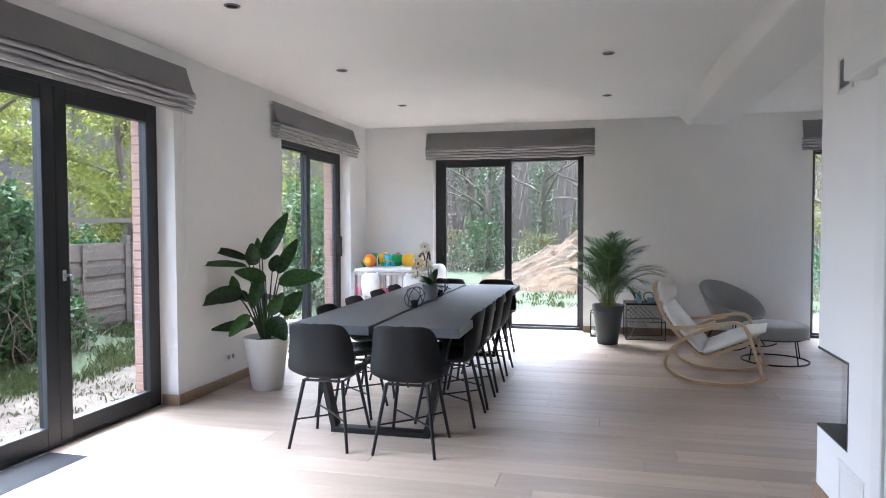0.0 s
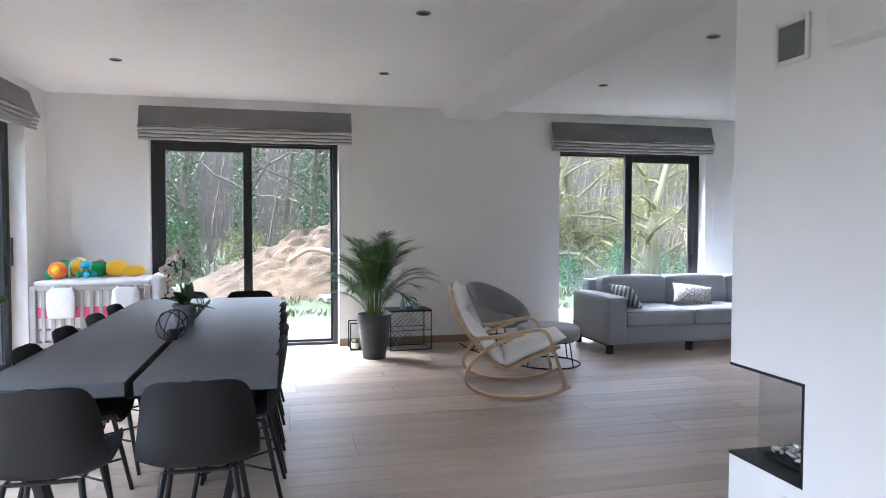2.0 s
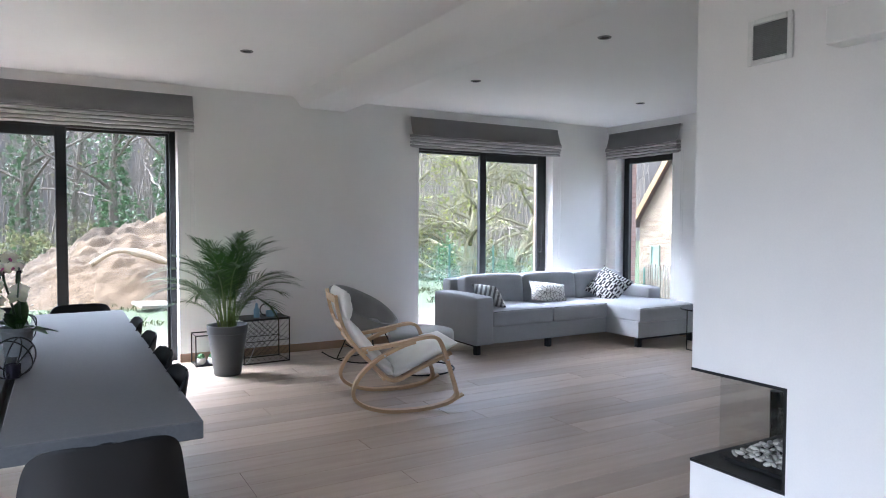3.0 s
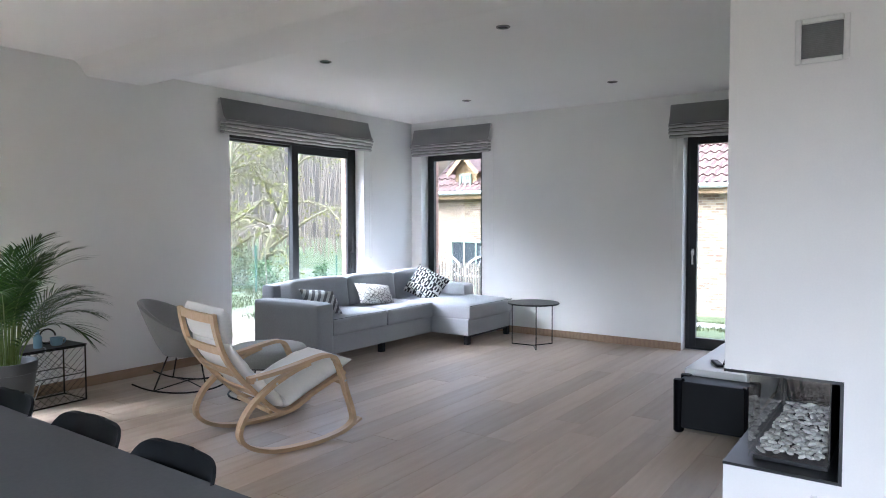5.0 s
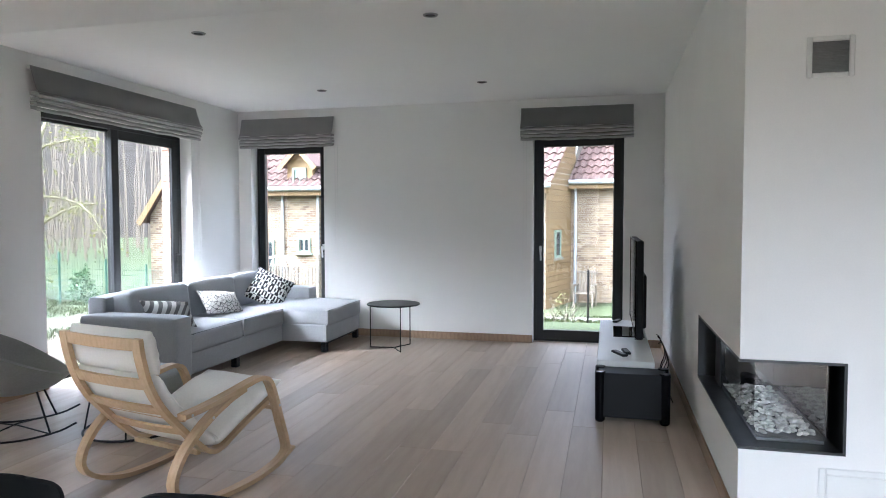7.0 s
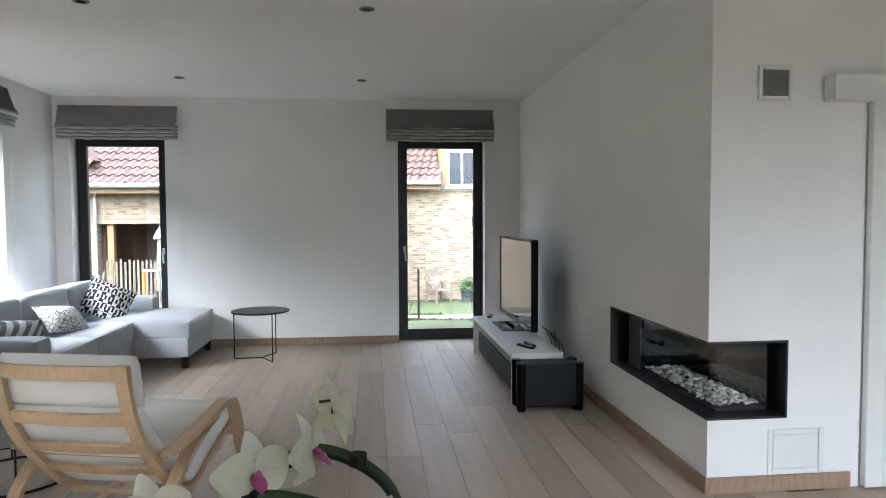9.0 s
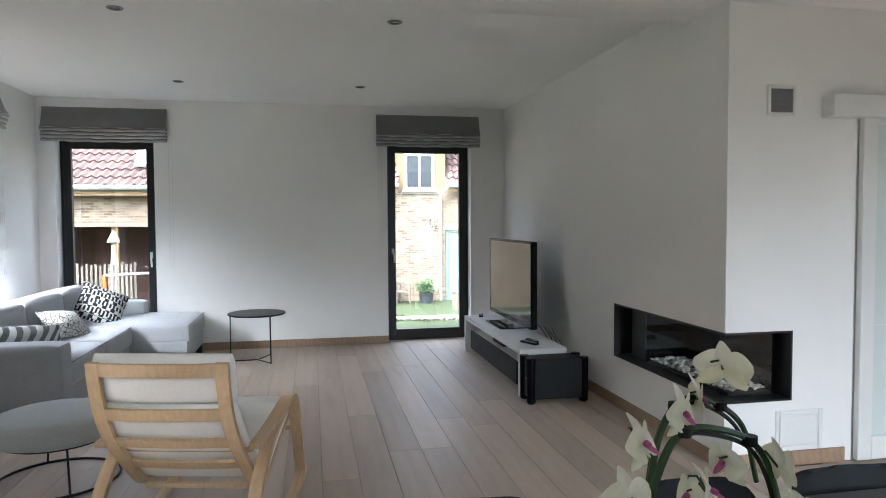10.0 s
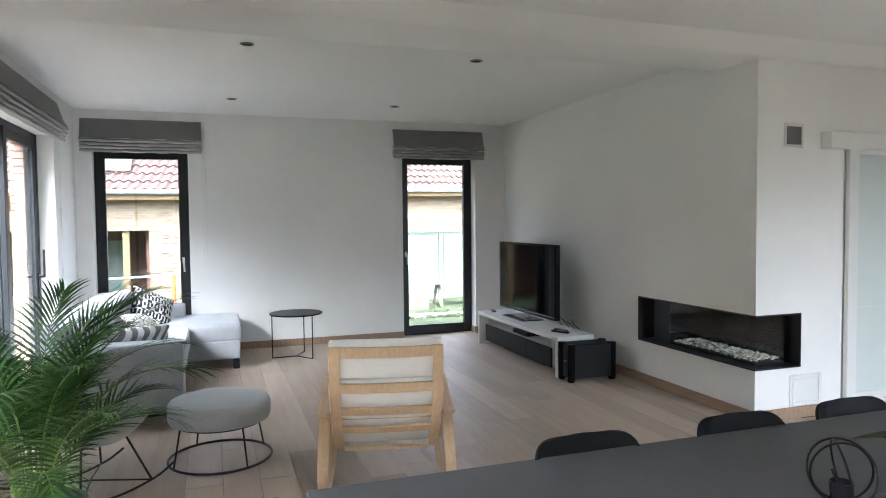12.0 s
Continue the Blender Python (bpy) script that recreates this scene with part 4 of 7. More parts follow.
# (side, height) of blade foot and tip, width, depth of foot and tip, how far the blade faces up
_sd, _dp = Vector((0.894, 0.448, 0)), Vector((0.448, -0.894, 0))
for a0, h0, a1, h1, wd, d0, d1, upw in ((-0.03, 0.67, 0.18, 1.06, 0.16, 0.0, 0.05, 0.2), (0.10, 0.54, 0.27, 0.84, 0.13, -0.05, -0.12, 0.2), (0.11, 0.47, 0.46, 0.54, 0.20, 0.08, 0.16, 0.8),
                                        (-0.15, 0.66, -0.51, 0.79, 0.11, -0.03, -0.12, 1.2), (-0.16, 0.61, -0.57, 0.66, 0.11, 0.05, 0.10, 1.6), (-0.10, 0.62, -0.11, 0.80, 0.14, 0.06, 0.12, 0.1),
                                        (0.0, 0.50, -0.24, 0.58, 0.15, 0.08, 0.15, 0.6), (-0.20, 0.40, -0.54, 0.32, 0.19, 0.05, 0.14, 1.0), (-0.16, 0.36, -0.46, 0.30, 0.13, -0.08, -0.12, 0.8),
                                        (-0.25, 0.36, -0.29, 0.52, 0.10, -0.08, -0.14, 0.1), (-0.11, 0.12, -0.44, 0.10, 0.11, 0.07, 0.12, 0.5), (0.03, 0.16, 0.16, 0.01, 0.20, 0.10, 0.24, 0.6),
                                        (0.12, 0.19, 0.30, 0.38, 0.17, 0.0, 0.03, 0.1), (0.03, 0.20, 0.14, 0.38, 0.13, 0.08, 0.12, 0.1), (-0.05, 0.50, -0.11, 0.27, 0.13, 0.10, 0.17, 0.2),
                                        (-0.06, 0.68, -0.07, 0.85, 0.08, -0.06, -0.08, 0.1), (-0.14, 0.20, -0.30, 0.04, 0.12, 0.10, 0.16, 0.5), (0.05, 0.55, 0.10, 0.70, 0.12, -0.12, -0.22, 0.2),
                                        (0.0, 0.30, 0.05, 0.34, 0.14, -0.14, -0.40, 1.2), (-0.10, 0.28, -0.22, 0.34, 0.14, -0.14, -0.32, 1.0)):
    paddle_leaf(_sd * a0 + _dp * d0 + Vector((0, 0, 0.45 + h0)), _sd * a1 + _dp * d1 + Vector((0, 0, 0.45 + h1)), wd, _dp + Vector((0, 0, upw)))

palm = thing("palm", pose(0.225, 8.13, 0), "bushy areca palm in a slate grey pot", "palm")
plant_pot(palm, 0.115, 0.175, 0.46, "pot_grey", 0.075)
_rnd = random.Random(21)


def frond(az, a0, a1, cane, blade):
    """A feather leaf: a bare cane, then an arching rib with narrow leaflets on both sides; a0 and a1 are its lean at foot and tip."""
    a = radians(az)
    out = Vector((math.cos(a), math.sin(a), 0))
    off = _rnd.uniform(0.02, 0.075)
    q = Vector((off * out.x, off * out.y, 0.41))
    p = [q]
    for k in range(3):
        l = radians(a0 * (0.4 + 0.3 * k))
        q = q + (out * math.sin(l) + Vector((0, 0, math.cos(l)))) * cane / 3
        p.append(q)
    for k in range(1, 7):
        l = radians(a0 + (a1 - a0) * (k / 6) ** 1.3)
        q = q + (out * math.sin(l) + Vector((0, 0, math.cos(l)))) * blade / 6
        p.append(q)
    line = smooth_line(p, 5)
    fr = part("frond", T(line, [0.0050 - 0.0038 * i / len(line) for i in range(len(line))], 5), "cane", palm, smooth=True)
    bm = bmesh.new()
    side0 = out.cross(Vector((0, 0, 1)))
    n0 = int(len(line) * 0.36)
    steps = 26
    for i in range(steps):
        k = i / (steps - 1)
        j = n0 + k * (len(line) - 1 - n0)
        c0 = line[int(j)].lerp(line[min(int(j) + 1, len(line) - 1)], j - int(j))
        t = (line[min(int(j) + 1, len(line) - 1)] - line[max(0, int(j) - 1)]).normalized()
        up = side0.cross(t)
        for s in (-1, 1):
            ll = blade * 0.43 * (0.35 + 0.75 * math.sin(math.pi * (0.18 + 0.66 * k))) * _rnd.uniform(0.8, 1.12)
            d = (t * (0.55 + 0.9 * k) + side0 * s * (1.0 - 0.5 * k) + up * _rnd.uniform(0.10, 0.35)).normalized()
            across = d.cross(up).normalized()
            prev = None
            for m in range(5):
                f = m / 4
                c = c0 + d * ll * f - Vector((0, 0, 1)) * ll * 0.30 * f * f
                ww = 0.0054 * (0.45, 1.0, 0.85, 0.5, 0.04)[m]
                cur = (bm.verts.new(c - across * ww), bm.verts.new(c + across * ww))
                if prev:
                    bm.faces.new((prev[0], prev[1], cur[1], cur[0]))
                prev = cur
    part("leaf", bm, "palm", fr)


for i in range(32):
    k = ((i * 7) % 32) / 31.0
    frond(i * 137.5 + _rnd.uniform(-18, 18), 3 + 36 * k * _rnd.uniform(0.7, 1.15), 48 + 66 * k ** 0.8 + _rnd.uniform(-14, 14), _rnd.uniform(0.30, 0.44) - 0.17 * k, _rnd.uniform(0.50, 0.60) - 0.04 * k)
for i in range(12):
    a = i * 2.4
    part("cane", T([(0.05 * math.cos(a), 0.05 * math.sin(a), 0.41), (0.075 * math.cos(a), 0.075 * math.sin(a), 0.70)], [0.007, 0.004], 7), "cane", palm, smooth=True)


# ---- wire side tables by the palm ----
def wire_box(t, x0, x1, y0, y1, z0, z1, r=0.006):
    for z in (z0, z1):
        part("rail", T([(x0, y0, z), (x1, y0, z), (x1, y1, z), (x0, y1, z)], r, 6, True), "black_metal", t)
    for x in (x0, x1):
        for y in (y0, y1):
            part("post", T([(x, y, z0), (x, y, z1)], r, 6), "black_metal", t)


wt = thing("wire_table", pose(0.665, 8.60, 0, 0, 0, 3), "black wire basket side table with a tray top", "side table")
wire_box(wt, -0.23, 0.23, -0.16, 0.16, 0.006, 0.43)
part("tray", B(-0.24, 0.24, -0.17, 0.17, 0.436, 0.446, 0.003), "black_metal", wt)
part("middle_rail", T([(-0.23, -0.16, 0.22), (0.23, -0.16, 0.22), (0.23, 0.16, 0.22), (-0.23, 0.16, 0.22)], 0.004, 6, True), "black_metal", wt)
bm = bmesh.new()
for zz in (0.01, 0.22):
    for y in (-0.16, 0.16):
        for k in range(-4, 8):
            for s in (-1, 1):
                a, b = -0.23 + k * 0.0575, -0.23 + (k + s * 3.7) * 0.0575
                ca, cb = max(-0.23, min(0.23, a)), max(-0.23, min(0.23, b))
                if abs(cb - ca) > 0.02 and a != b:
                    za, zb = zz + 0.205 * (ca - a) / (b - a), zz + 0.205 * (cb - a) / (b - a)
                    tube(bm, [(ca, y, za), (cb, y, zb)], 0.0018, 4, cap=False)
tagged(part("lattice", bm, "black_metal", wt), kind="stuff")
mug = thing("cup", pose(0.74, 8.56, 0.446), "pale blue ceramic cup", "cup")
part("body", lathe([(0, 0.0), (0.035, 0.0), (0.045, 0.02), (0.046, 0.06), (0.042, 0.06), (0.040, 0.01), (0, 0.008)], 24), "blue_cup", mug, smooth=True)
part("grip", T(bow((1, 0, 0), (0, 0, 1), 0.022, -1.4, 1.4, 10), 0.005, 6), "blue_cup", mug)
mug.children[-1].location = (0.044, 0, 0.032)
solid("spray_bottle", moved(lathe([(0, 0), (0.028, 0), (0.03, 0.01), (0.03, 0.08), (0.014, 0.105), (0.012, 0.13), (0.016, 0.135), (0.0, 0.15)], 20), pose(0.60, 8.55, 0.446)), "blue_cup", "small pale blue plastic bottle", "bottle", smooth=True)
ring = solid("wire_ornament", T([Vector((0.72, 8.66, 0.505)) + p for p in bow((1, 0, 0), (0, 0.2, 1), 0.058, 0, 6.1, 24)], 0.006, 6), "black_metal", "small dark metal ring ornament", "ornament")
solid("charging_cable", T(smooth_line([(0.62, 8.50, 0.452), (0.60, 8.43, 0.44), (0.57, 8.425, 0.25), (0.50, 8.42, 0.06), (0.45, 8.43, 0.004)], 6), 0.0025, 6), "white_plastic", "thin white cable hanging from the wire table", "cable")
rk = thing("wire_rack", pose(0.10, 8.68, 0), "low black wire rack with little cactus pots", "rack")
wire_box(rk, -0.08, 0.24, -0.12, 0.12, 0.006, 0.30, 0.007)
part("shelf", B(-0.08, 0.24, -0.12, 0.12, 0.010, 0.016), "black_metal", rk)
for x in (0.075, 0.185):
    cp = thing("cactus_pot", pose(x, 8.62, 0.016), "small cactus in a round white pot", "cactus", "cactus pots")
    part("pot", lathe([(0, 0), (0.032, 0), (0.046, 0.02), (0.047, 0.04), (0.040, 0.06), (0.036, 0.06), (0.034, 0.05), (0, 0.05)], 24), "pot_white", cp, smooth=True)
    bm = bmesh.new()
    bmesh.ops.create_icosphere(bm, subdivisions=3, radius=0.034)
    for v in bm.verts:
        v.co *= 1 + 0.10 * math.cos(9 * math.atan2(v.co.y, v.co.x))
    part("cactus", moved(bm, pose(0, 0, 0.068)), "cactus", cp, smooth=True)


# ---- bentwood rocking chair ----
rock = thing("rocking_chair", pose(1.185, 6.55, 0, 0, 0, -13.5), "bentwood birch rocking chair with a white canvas cushion", "rocking chair")
HW = 0.335
side = smooth_line([(0.20, 0, 0.551), (0.245, 0, 0.525), (0.285, 0, 0.44), (0.335, 0, 0.28), (0.378, 0, 0.14), (0.372, 0, 0.085), (0.30, 0, 0.046), (0.15, 0, 0.019), (0.0, 0, 0.0125), (-0.16, 0, 0.020), (-0.30, 0, 0.058), (-0.385, 0, 0.12), (-0.395, 0, 0.20), (-0.33, 0, 0.31), (-0.2, 0, 0.415), (-0.05, 0, 0.488), (0.06, 0, 0.522)], 7)
arm = smooth_line([(-0.34, 0, 0.478), (-0.2, 0, 0.492), (-0.05, 0, 0.516), (0.10, 0, 0.545), (0.16, 0, 0.553), (0.20, 0, 0.551)], 6)
back = smooth_line([(-0.515, 0, 0.870), (-0.502, 0, 0.78), (-0.465, 0, 0.65), (-0.40, 0, 0.53), (-0.29, 0, 0.40), (-0.17, 0, 0.275), (-0.11, 0, 0.232), (-0.04, 0, 0.232), (0.10, 0, 0.30), (0.25, 0, 0.365), (0.36, 0, 0.41)], 6)
for s in (-1, 1):
    part("runner", moved(strip(bmesh.new(), side, (0, 1, 0), 0.055, 0.024), pose(0, s * HW, 0)), "birch", rock, "bent laminated side with runner", smooth=True)
    part("armrest", moved(strip(bmesh.new(), arm, (0, 1, 0), 0.058, 0.024), pose(0, s * HW, 0)), "birch", rock, smooth=True)
    part("back_rail", moved(strip(bmesh.new(), back, (0, 1, 0), 0.052, 0.024), pose(0, s * 0.262, 0)), "birch", rock, smooth=True)
    part("runner_tip", moved(strip(bmesh.new(), smooth_line([(0.24, 0, 0.036), (0.32, 0, 0.056), (0.385, 0, 0.083), (0.435, 0, 0.108)], 5), (0, 1, 0), 0.053, 0.014), pose(0, s * HW, -0.004)), "birch", rock, smooth=True)
    for u, w in ((-0.30, 0.478), (0.31, 0.375), (-0.17, 0.432)):
        part("bolt", moved(lathe([(0, 0.004), (0.007, 0.003), (0.008, 0.0)], 12), pose(u, s * (HW + 0.028), w, -90 * s, 0, 0)), "steel", rock)


def rail_at(k):
    i = int(k * (len(back) - 2))
    p, q = back[i], back[i + 1]
    t = (q - p).normalized()
    return p, t


for k in (0.045, 0.215, 0.325, 0.435):
    p, t = rail_at(k)
    bow_ = [(p.x - 0.018 * (1 - (2 * j / 10 - 1) ** 2) - 0.002, -0.24 + 0.048 * j, p.z) for j in range(11)]
    part("slat", strip(bmesh.new(), bow_, t, 0.055, 0.014), "birch", rock, smooth=True)
for u, w, hw in ((0.31, 0.375, 0.31), (-0.30, 0.470, 0.31), (-0.15, 0.250, 0.235)):
    part("cross_rail", B(u - 0.012, u + 0.012, -hw, hw, w - 0.03, w - 0.006, 0.003), "birch", rock)


def pad(line, wide, thick, crease=0.0, rnd=3):
    """A stuffed cushion laid along a line, plump, with round sides and ends and soft creases."""
    fr = [(p, t) for p, t, s, u in frames_along(line)]
    n, m = 26, 22
    bm = bmesh.new()
    up, dn = [], []
    for i in range(n + 1):
        a = math.sin(math.pi / 2 * (2 * i / n - 1))
        j = (0.5 + 0.5 * a) * (len(fr) - 1)
        j0 = min(int(j), len(fr) - 2)
        p, t = fr[j0][0].lerp(fr[j0 + 1][0], j - j0), fr[j0][1].lerp(fr[j0 + 1][1], j - j0).normalized()
        nrm = Vector((-t.z, 0, t.x))
        e = max(0.0, 1 - abs(a) ** 5) ** 0.5
        ru, rd = [], []
        for k in range(m + 1):
            s = math.sin(math.pi / 2 * (2 * k / m - 1))
            f = max(0.0, 1 - abs(s) ** 6) ** 0.5 * e
            cr = crease * noise.noise(Vector((a * 4.5, s * 2.6, rnd))) * f + 0.6 * crease * noise.noise(Vector((a * 14, s * 9.0, rnd + 5))) * f * abs(s) ** 2
            edge = Vector((0, s * wide / 2 * (0.955 + 0.045 * e), 0))
            ru.append(bm.verts.new(p + edge + nrm * (thick * (0.45 + 0.55 * f + 0.16 * f * (1 - s * s) * (1 - a * a)) + cr)))
            rd.append(bm.verts.new(p + edge + nrm * (thick * (0.45 - 0.45 * f))))
        up.append(ru)
        dn.append(rd)
    for i in range(n):
        for k in range(m):
            bm.faces.new((up[i][k], up[i][k + 1], up[i + 1][k + 1], up[i + 1][k]))
            bm.faces.new((dn[i][k], dn[i + 1][k], dn[i + 1][k + 1], dn[i][k + 1]))
    bmesh.ops.remove_doubles(bm, verts=bm.verts, dist=0.0004)
    bmesh.ops.recalc_face_normals(bm, faces=bm.faces)
    return bm


def shifted(line, d):
    return [p + Vector((-t.z, 0, t.x)) * d for p, t, s, u in frames_along(line)]


_o = 0.014
cush = part("cushion", pad(shifted([back[0] + Vector((0, 0, 0.028))] + back[:12], _o), 0.59, 0.095, 0.012, 1), "canvas", rock, "white canvas head cushion", smooth=True)
part("cushion", pad(shifted(back[11:37], _o), 0.60, 0.075, 0.016, 2), "canvas", rock, "white canvas back cushion", smooth=True)
part("cushion", pad(shifted(back[36:] + [back[-1] + Vector((0.07, 0, 0.03))], _o), 0.60, 0.085, 0.014, 3), "canvas", rock, "white canvas seat cushion", smooth=True)

# ---- ottoman ----
ot = thing("ottoman", pose(1.885, 7.46, 0), "round grey upholstered ottoman on a black wire ring base", "ottoman")
part("cushion", lathe([(0.0, 0.25), (0.285, 0.25), (0.303, 0.256), (0.312, 0.275), (0.314, 0.33), (0.310, 0.362), (0.298, 0.378), (0.27, 0.386), (0.15, 0.392), (0.0, 0.394)], 48), "ottoman", ot, smooth=True)
for z, r, q in ((0.008, 0.315, 0.008), (0.243, 0.265, 0.007)):
    part("ring", T([(r * math.cos(2 * math.pi * k / 48), r * math.sin(2 * math.pi * k / 48), z) for k in range(48)], q, 8, True), "black_metal", ot, smooth=True)
for k in range(4):
    a = math.pi / 2 * k + 0.5
    part("leg", T([(0.312 * math.cos(a), 0.312 * math.sin(a), 0.01), (0.265 * math.cos(a), 0.265 * math.sin(a), 0.248)], 0.006, 8), "black_metal", ot, smooth=True)

# ---- tub rocking chair ----
tub = thing("tub_chair", pose(1.62, 8.16, 0, 0, 0, -50), "round grey upholstered tub rocking chair on black wire runners", "chair")
bm = bmesh.new()
SEG = 48
rings = []
for f, off in ((0.0, 0), (0.02, 0), (0.2, 0), (0.4, 0), (0.6, 0), (0.8, 0), (0.93, 0), (1.0, 0), (1.02, -0.5), (1.0, -1), (0.9, -1), (0.7, -1), (0.5, -1), (0.3, -1), (0.22, -1.3)):
    row = []
    for k in range(SEG):
        a = 2 * math.pi * k / SEG
        c = math.cos(a)
        top = 0.555 - 0.18 * c
        g = min(f, 1.0)
        r = 0.20 + (0.372 - 0.20) * (g ** 0.75) + 0.045 * off * (1 if f < 1.01 else 1)
        z = 0.285 + (top - 0.285) * g + (0.012 if f > 1.0 else 0) + (0.05 if off < -1.1 else 0)
        if off < -1.1:
            r = 0.13
            z = 0.40
        sq = 1 - 0.06 * abs(math.sin(2 * a))
        row.append(bm.verts.new((r * c * sq - 0.06 * g * 0.6, r * math.sin(a) * sq, z)))
    rings.append(row)
for a, b in zip(rings, rings[1:]):
    for k in range(SEG):
        bm.faces.new((a[k], a[(k + 1) % SEG], b[(k + 1) % SEG], b[k]))
bm.faces.new(rings[0][::-1])
bm.faces.new(rings[-1])
bmesh.ops.recalc_face_normals(bm, faces=bm.faces)
part("shell", bm, "tub", tub, smooth=True)
for s in (-1, 1):
    run = [(-0.38, s * 0.245, 0.085), (-0.25, s * 0.245, 0.035), (-0.08, s * 0.245, 0.0085), (0.08, s * 0.245, 0.0085), (0.25, s * 0.245, 0.035), (0.36, s * 0.245, 0.08)]
    part("runner", T(smooth_line(run, 6), 0.007, 8), "black_metal", tub, smooth=True)
    for u in (-1, 1):
        part("leg", T([(u * 0.21, s * 0.245, 0.026), (u * 0.13, s * 0.13, 0.288)], 0.0065, 8), "black_metal", tub, smooth=True)
part("brace", T([(0.21, 0.245, 0.026), (0, 0, 0.055), (-0.21, -0.245, 0.026)], 0.005, 6), "black_metal", tub)
part("brace", T([(0.21, -0.245, 0.026), (0, 0, 0.045), (-0.21, 0.245, 0.026)], 0.005, 6), "black_metal", tub)

# ---- corner sofa ----
sofa = thing("corner_sofa", pose(0, 0, 0), "light grey fabric corner sofa with a chaise end", "sofa")


def sofa_block(name, x0, x1, y0, y1, z0, z1, r=0.035, crown=0.0, label="", tilt=0.0):
    ob = part(name, puff(x1 - x0, y1 - y0, z1 - z0, r, crown, 12), "sofa", sofa, label, smooth=True)
    ob.location = ((x0 + x1) / 2, (y0 + y1) / 2, z0)
    ob.rotation_euler = (tilt, 0, 0)
    return ob


sofa_block("base", 2.88, 4.545, 7.74, 8.60, 0.10, 0.30, 0.02)
sofa_block("base", 4.53, 5.50, 7.23, 8.60, 0.10, 0.30, 0.02)
sofa_block("arm", 2.67, 2.895, 7.70, 8.62, 0.10, 0.615, 0.03, 0.008)
sofa_block("arm", 5.275, 5.50, 7.78, 8.62, 0.28, 0.60, 0.03, 0.008)
sofa_block("back", 2.80, 5.50, 8.46, 8.66, 0.10, 0.755, 0.04, 0.0)
sofa_block("seat_cushion", 2.895, 3.715, 7.71, 8.42, 0.275, 0.462, 0.04, 0.022)
sofa_block("seat_cushion", 3.715, 4.535, 7.71, 8.42, 0.275, 0.462, 0.04, 0.022)
sofa_block("chaise_cushion", 4.535, 5.51, 7.21, 8.42, 0.265, 0.452, 0.04, 0.022)
for a, b in ((2.90, 3.712), (3.712, 4.525), (4.525, 5.27)):
    sofa_block("back_cushion", a, b, 8.25, 8.47, 0.44, 0.785, 0.045, 0.02, "", radians(-7))
M["seam"] = plain("dark_piping", (0.10, 0.105, 0.115), 0.9)
for x0_, x1_, y_, z_ in ((2.91, 3.70, 7.722, 0.447), (3.73, 4.52, 7.722, 0.447), (4.55, 5.495, 7.222, 0.437)):
    part("piping", T([(x0_, y_, z_), (x1_, y_, z_)], 0.004, 6), "seam", sofa, "dark piping")
for x_, y_ in ((2.72, 7.77), (4.57, 7.27), (5.45, 7.27), (2.72, 8.55), (5.45, 8.55), (3.70, 7.80)):
    part("foot", B(x_ - 0.03, x_ + 0.03, y_ - 0.03, y_ + 0.03, 0.0, 0.10, 0.003, 1), "black_metal", sofa, "black metal foot")
part("foot_rail", B(4.57, 5.45, 7.255, 7.285, 0.08, 0.10), "black_metal", sofa)
part("foot_rail", B(2.705, 2.735, 7.77, 8.55, 0.08, 0.10), "black_metal", sofa)


def throw_cushion(m, lx, lz, mat, label):
    """A square pillow: thin at its seams, pointed at its corners."""
    bm = bmesh.new()
    n = 18
    g = {}
    for s in (1, -1):
        for i in range(n + 1):
            for j in range(n + 1):
                a, b = 2 * i / n - 1, 2 * j / n - 1
                d = max(0, (1 - a * a)) ** 0.55 * max(0, (1 - b * b)) ** 0.55
                pull_ = 1 - 0.07 * (1 - a * a) * (b * b) - 0.07 * (1 - b * b) * (a * a)
                g[s, i, j] = bm.verts.new((a * lx / 2 * pull_, s * (0.075 * d + 0.004 * noise.noise(Vector((a * 3, b * 3, lx * 50)))), b * lz / 2 * pull_))
        for i in range(n):
            for j in range(n):
                bm.faces.new((g[s, i, j], g[s, i + 1, j], g[s, i + 1, j + 1], g[s, i, j + 1]))
    bmesh.ops.remove_doubles(bm, verts=bm.verts, dist=0.0005)
    bmesh.ops.recalc_face_normals(bm, faces=bm.faces)
    t = thing("throw_cushion", m, label, "cushion", "cushions on the sofa")
    part("cover", bm, mat, t, smooth=True)
    return t


throw_cushion(pose(4.88, 8.08, 0.615, 0, 0, -48) @ pose(0, 0, 0, -38, 0, 0) @ pose(0, 0, 0, 0, 33, 0), 0.45, 0.45, "print_bold", "large cushion with a bold black and white print")
throw_cushion(pose(3.93, 8.09, 0.58, 0, 0, -14) @ pose(0, 0, 0, -45, 0, 0) @ pose(0, 0, 0, 0, 10, 0), 0.45, 0.30, "print_comb", "small white cushion with fine dark lines")
throw_cushion(pose(3.05, 8.04, 0.585, 0, 0, 93) @ pose(0, 0, 0, -32, 0, 0), 0.46, 0.30, "print_zig", "grey and white zigzag cushion beside the arm")

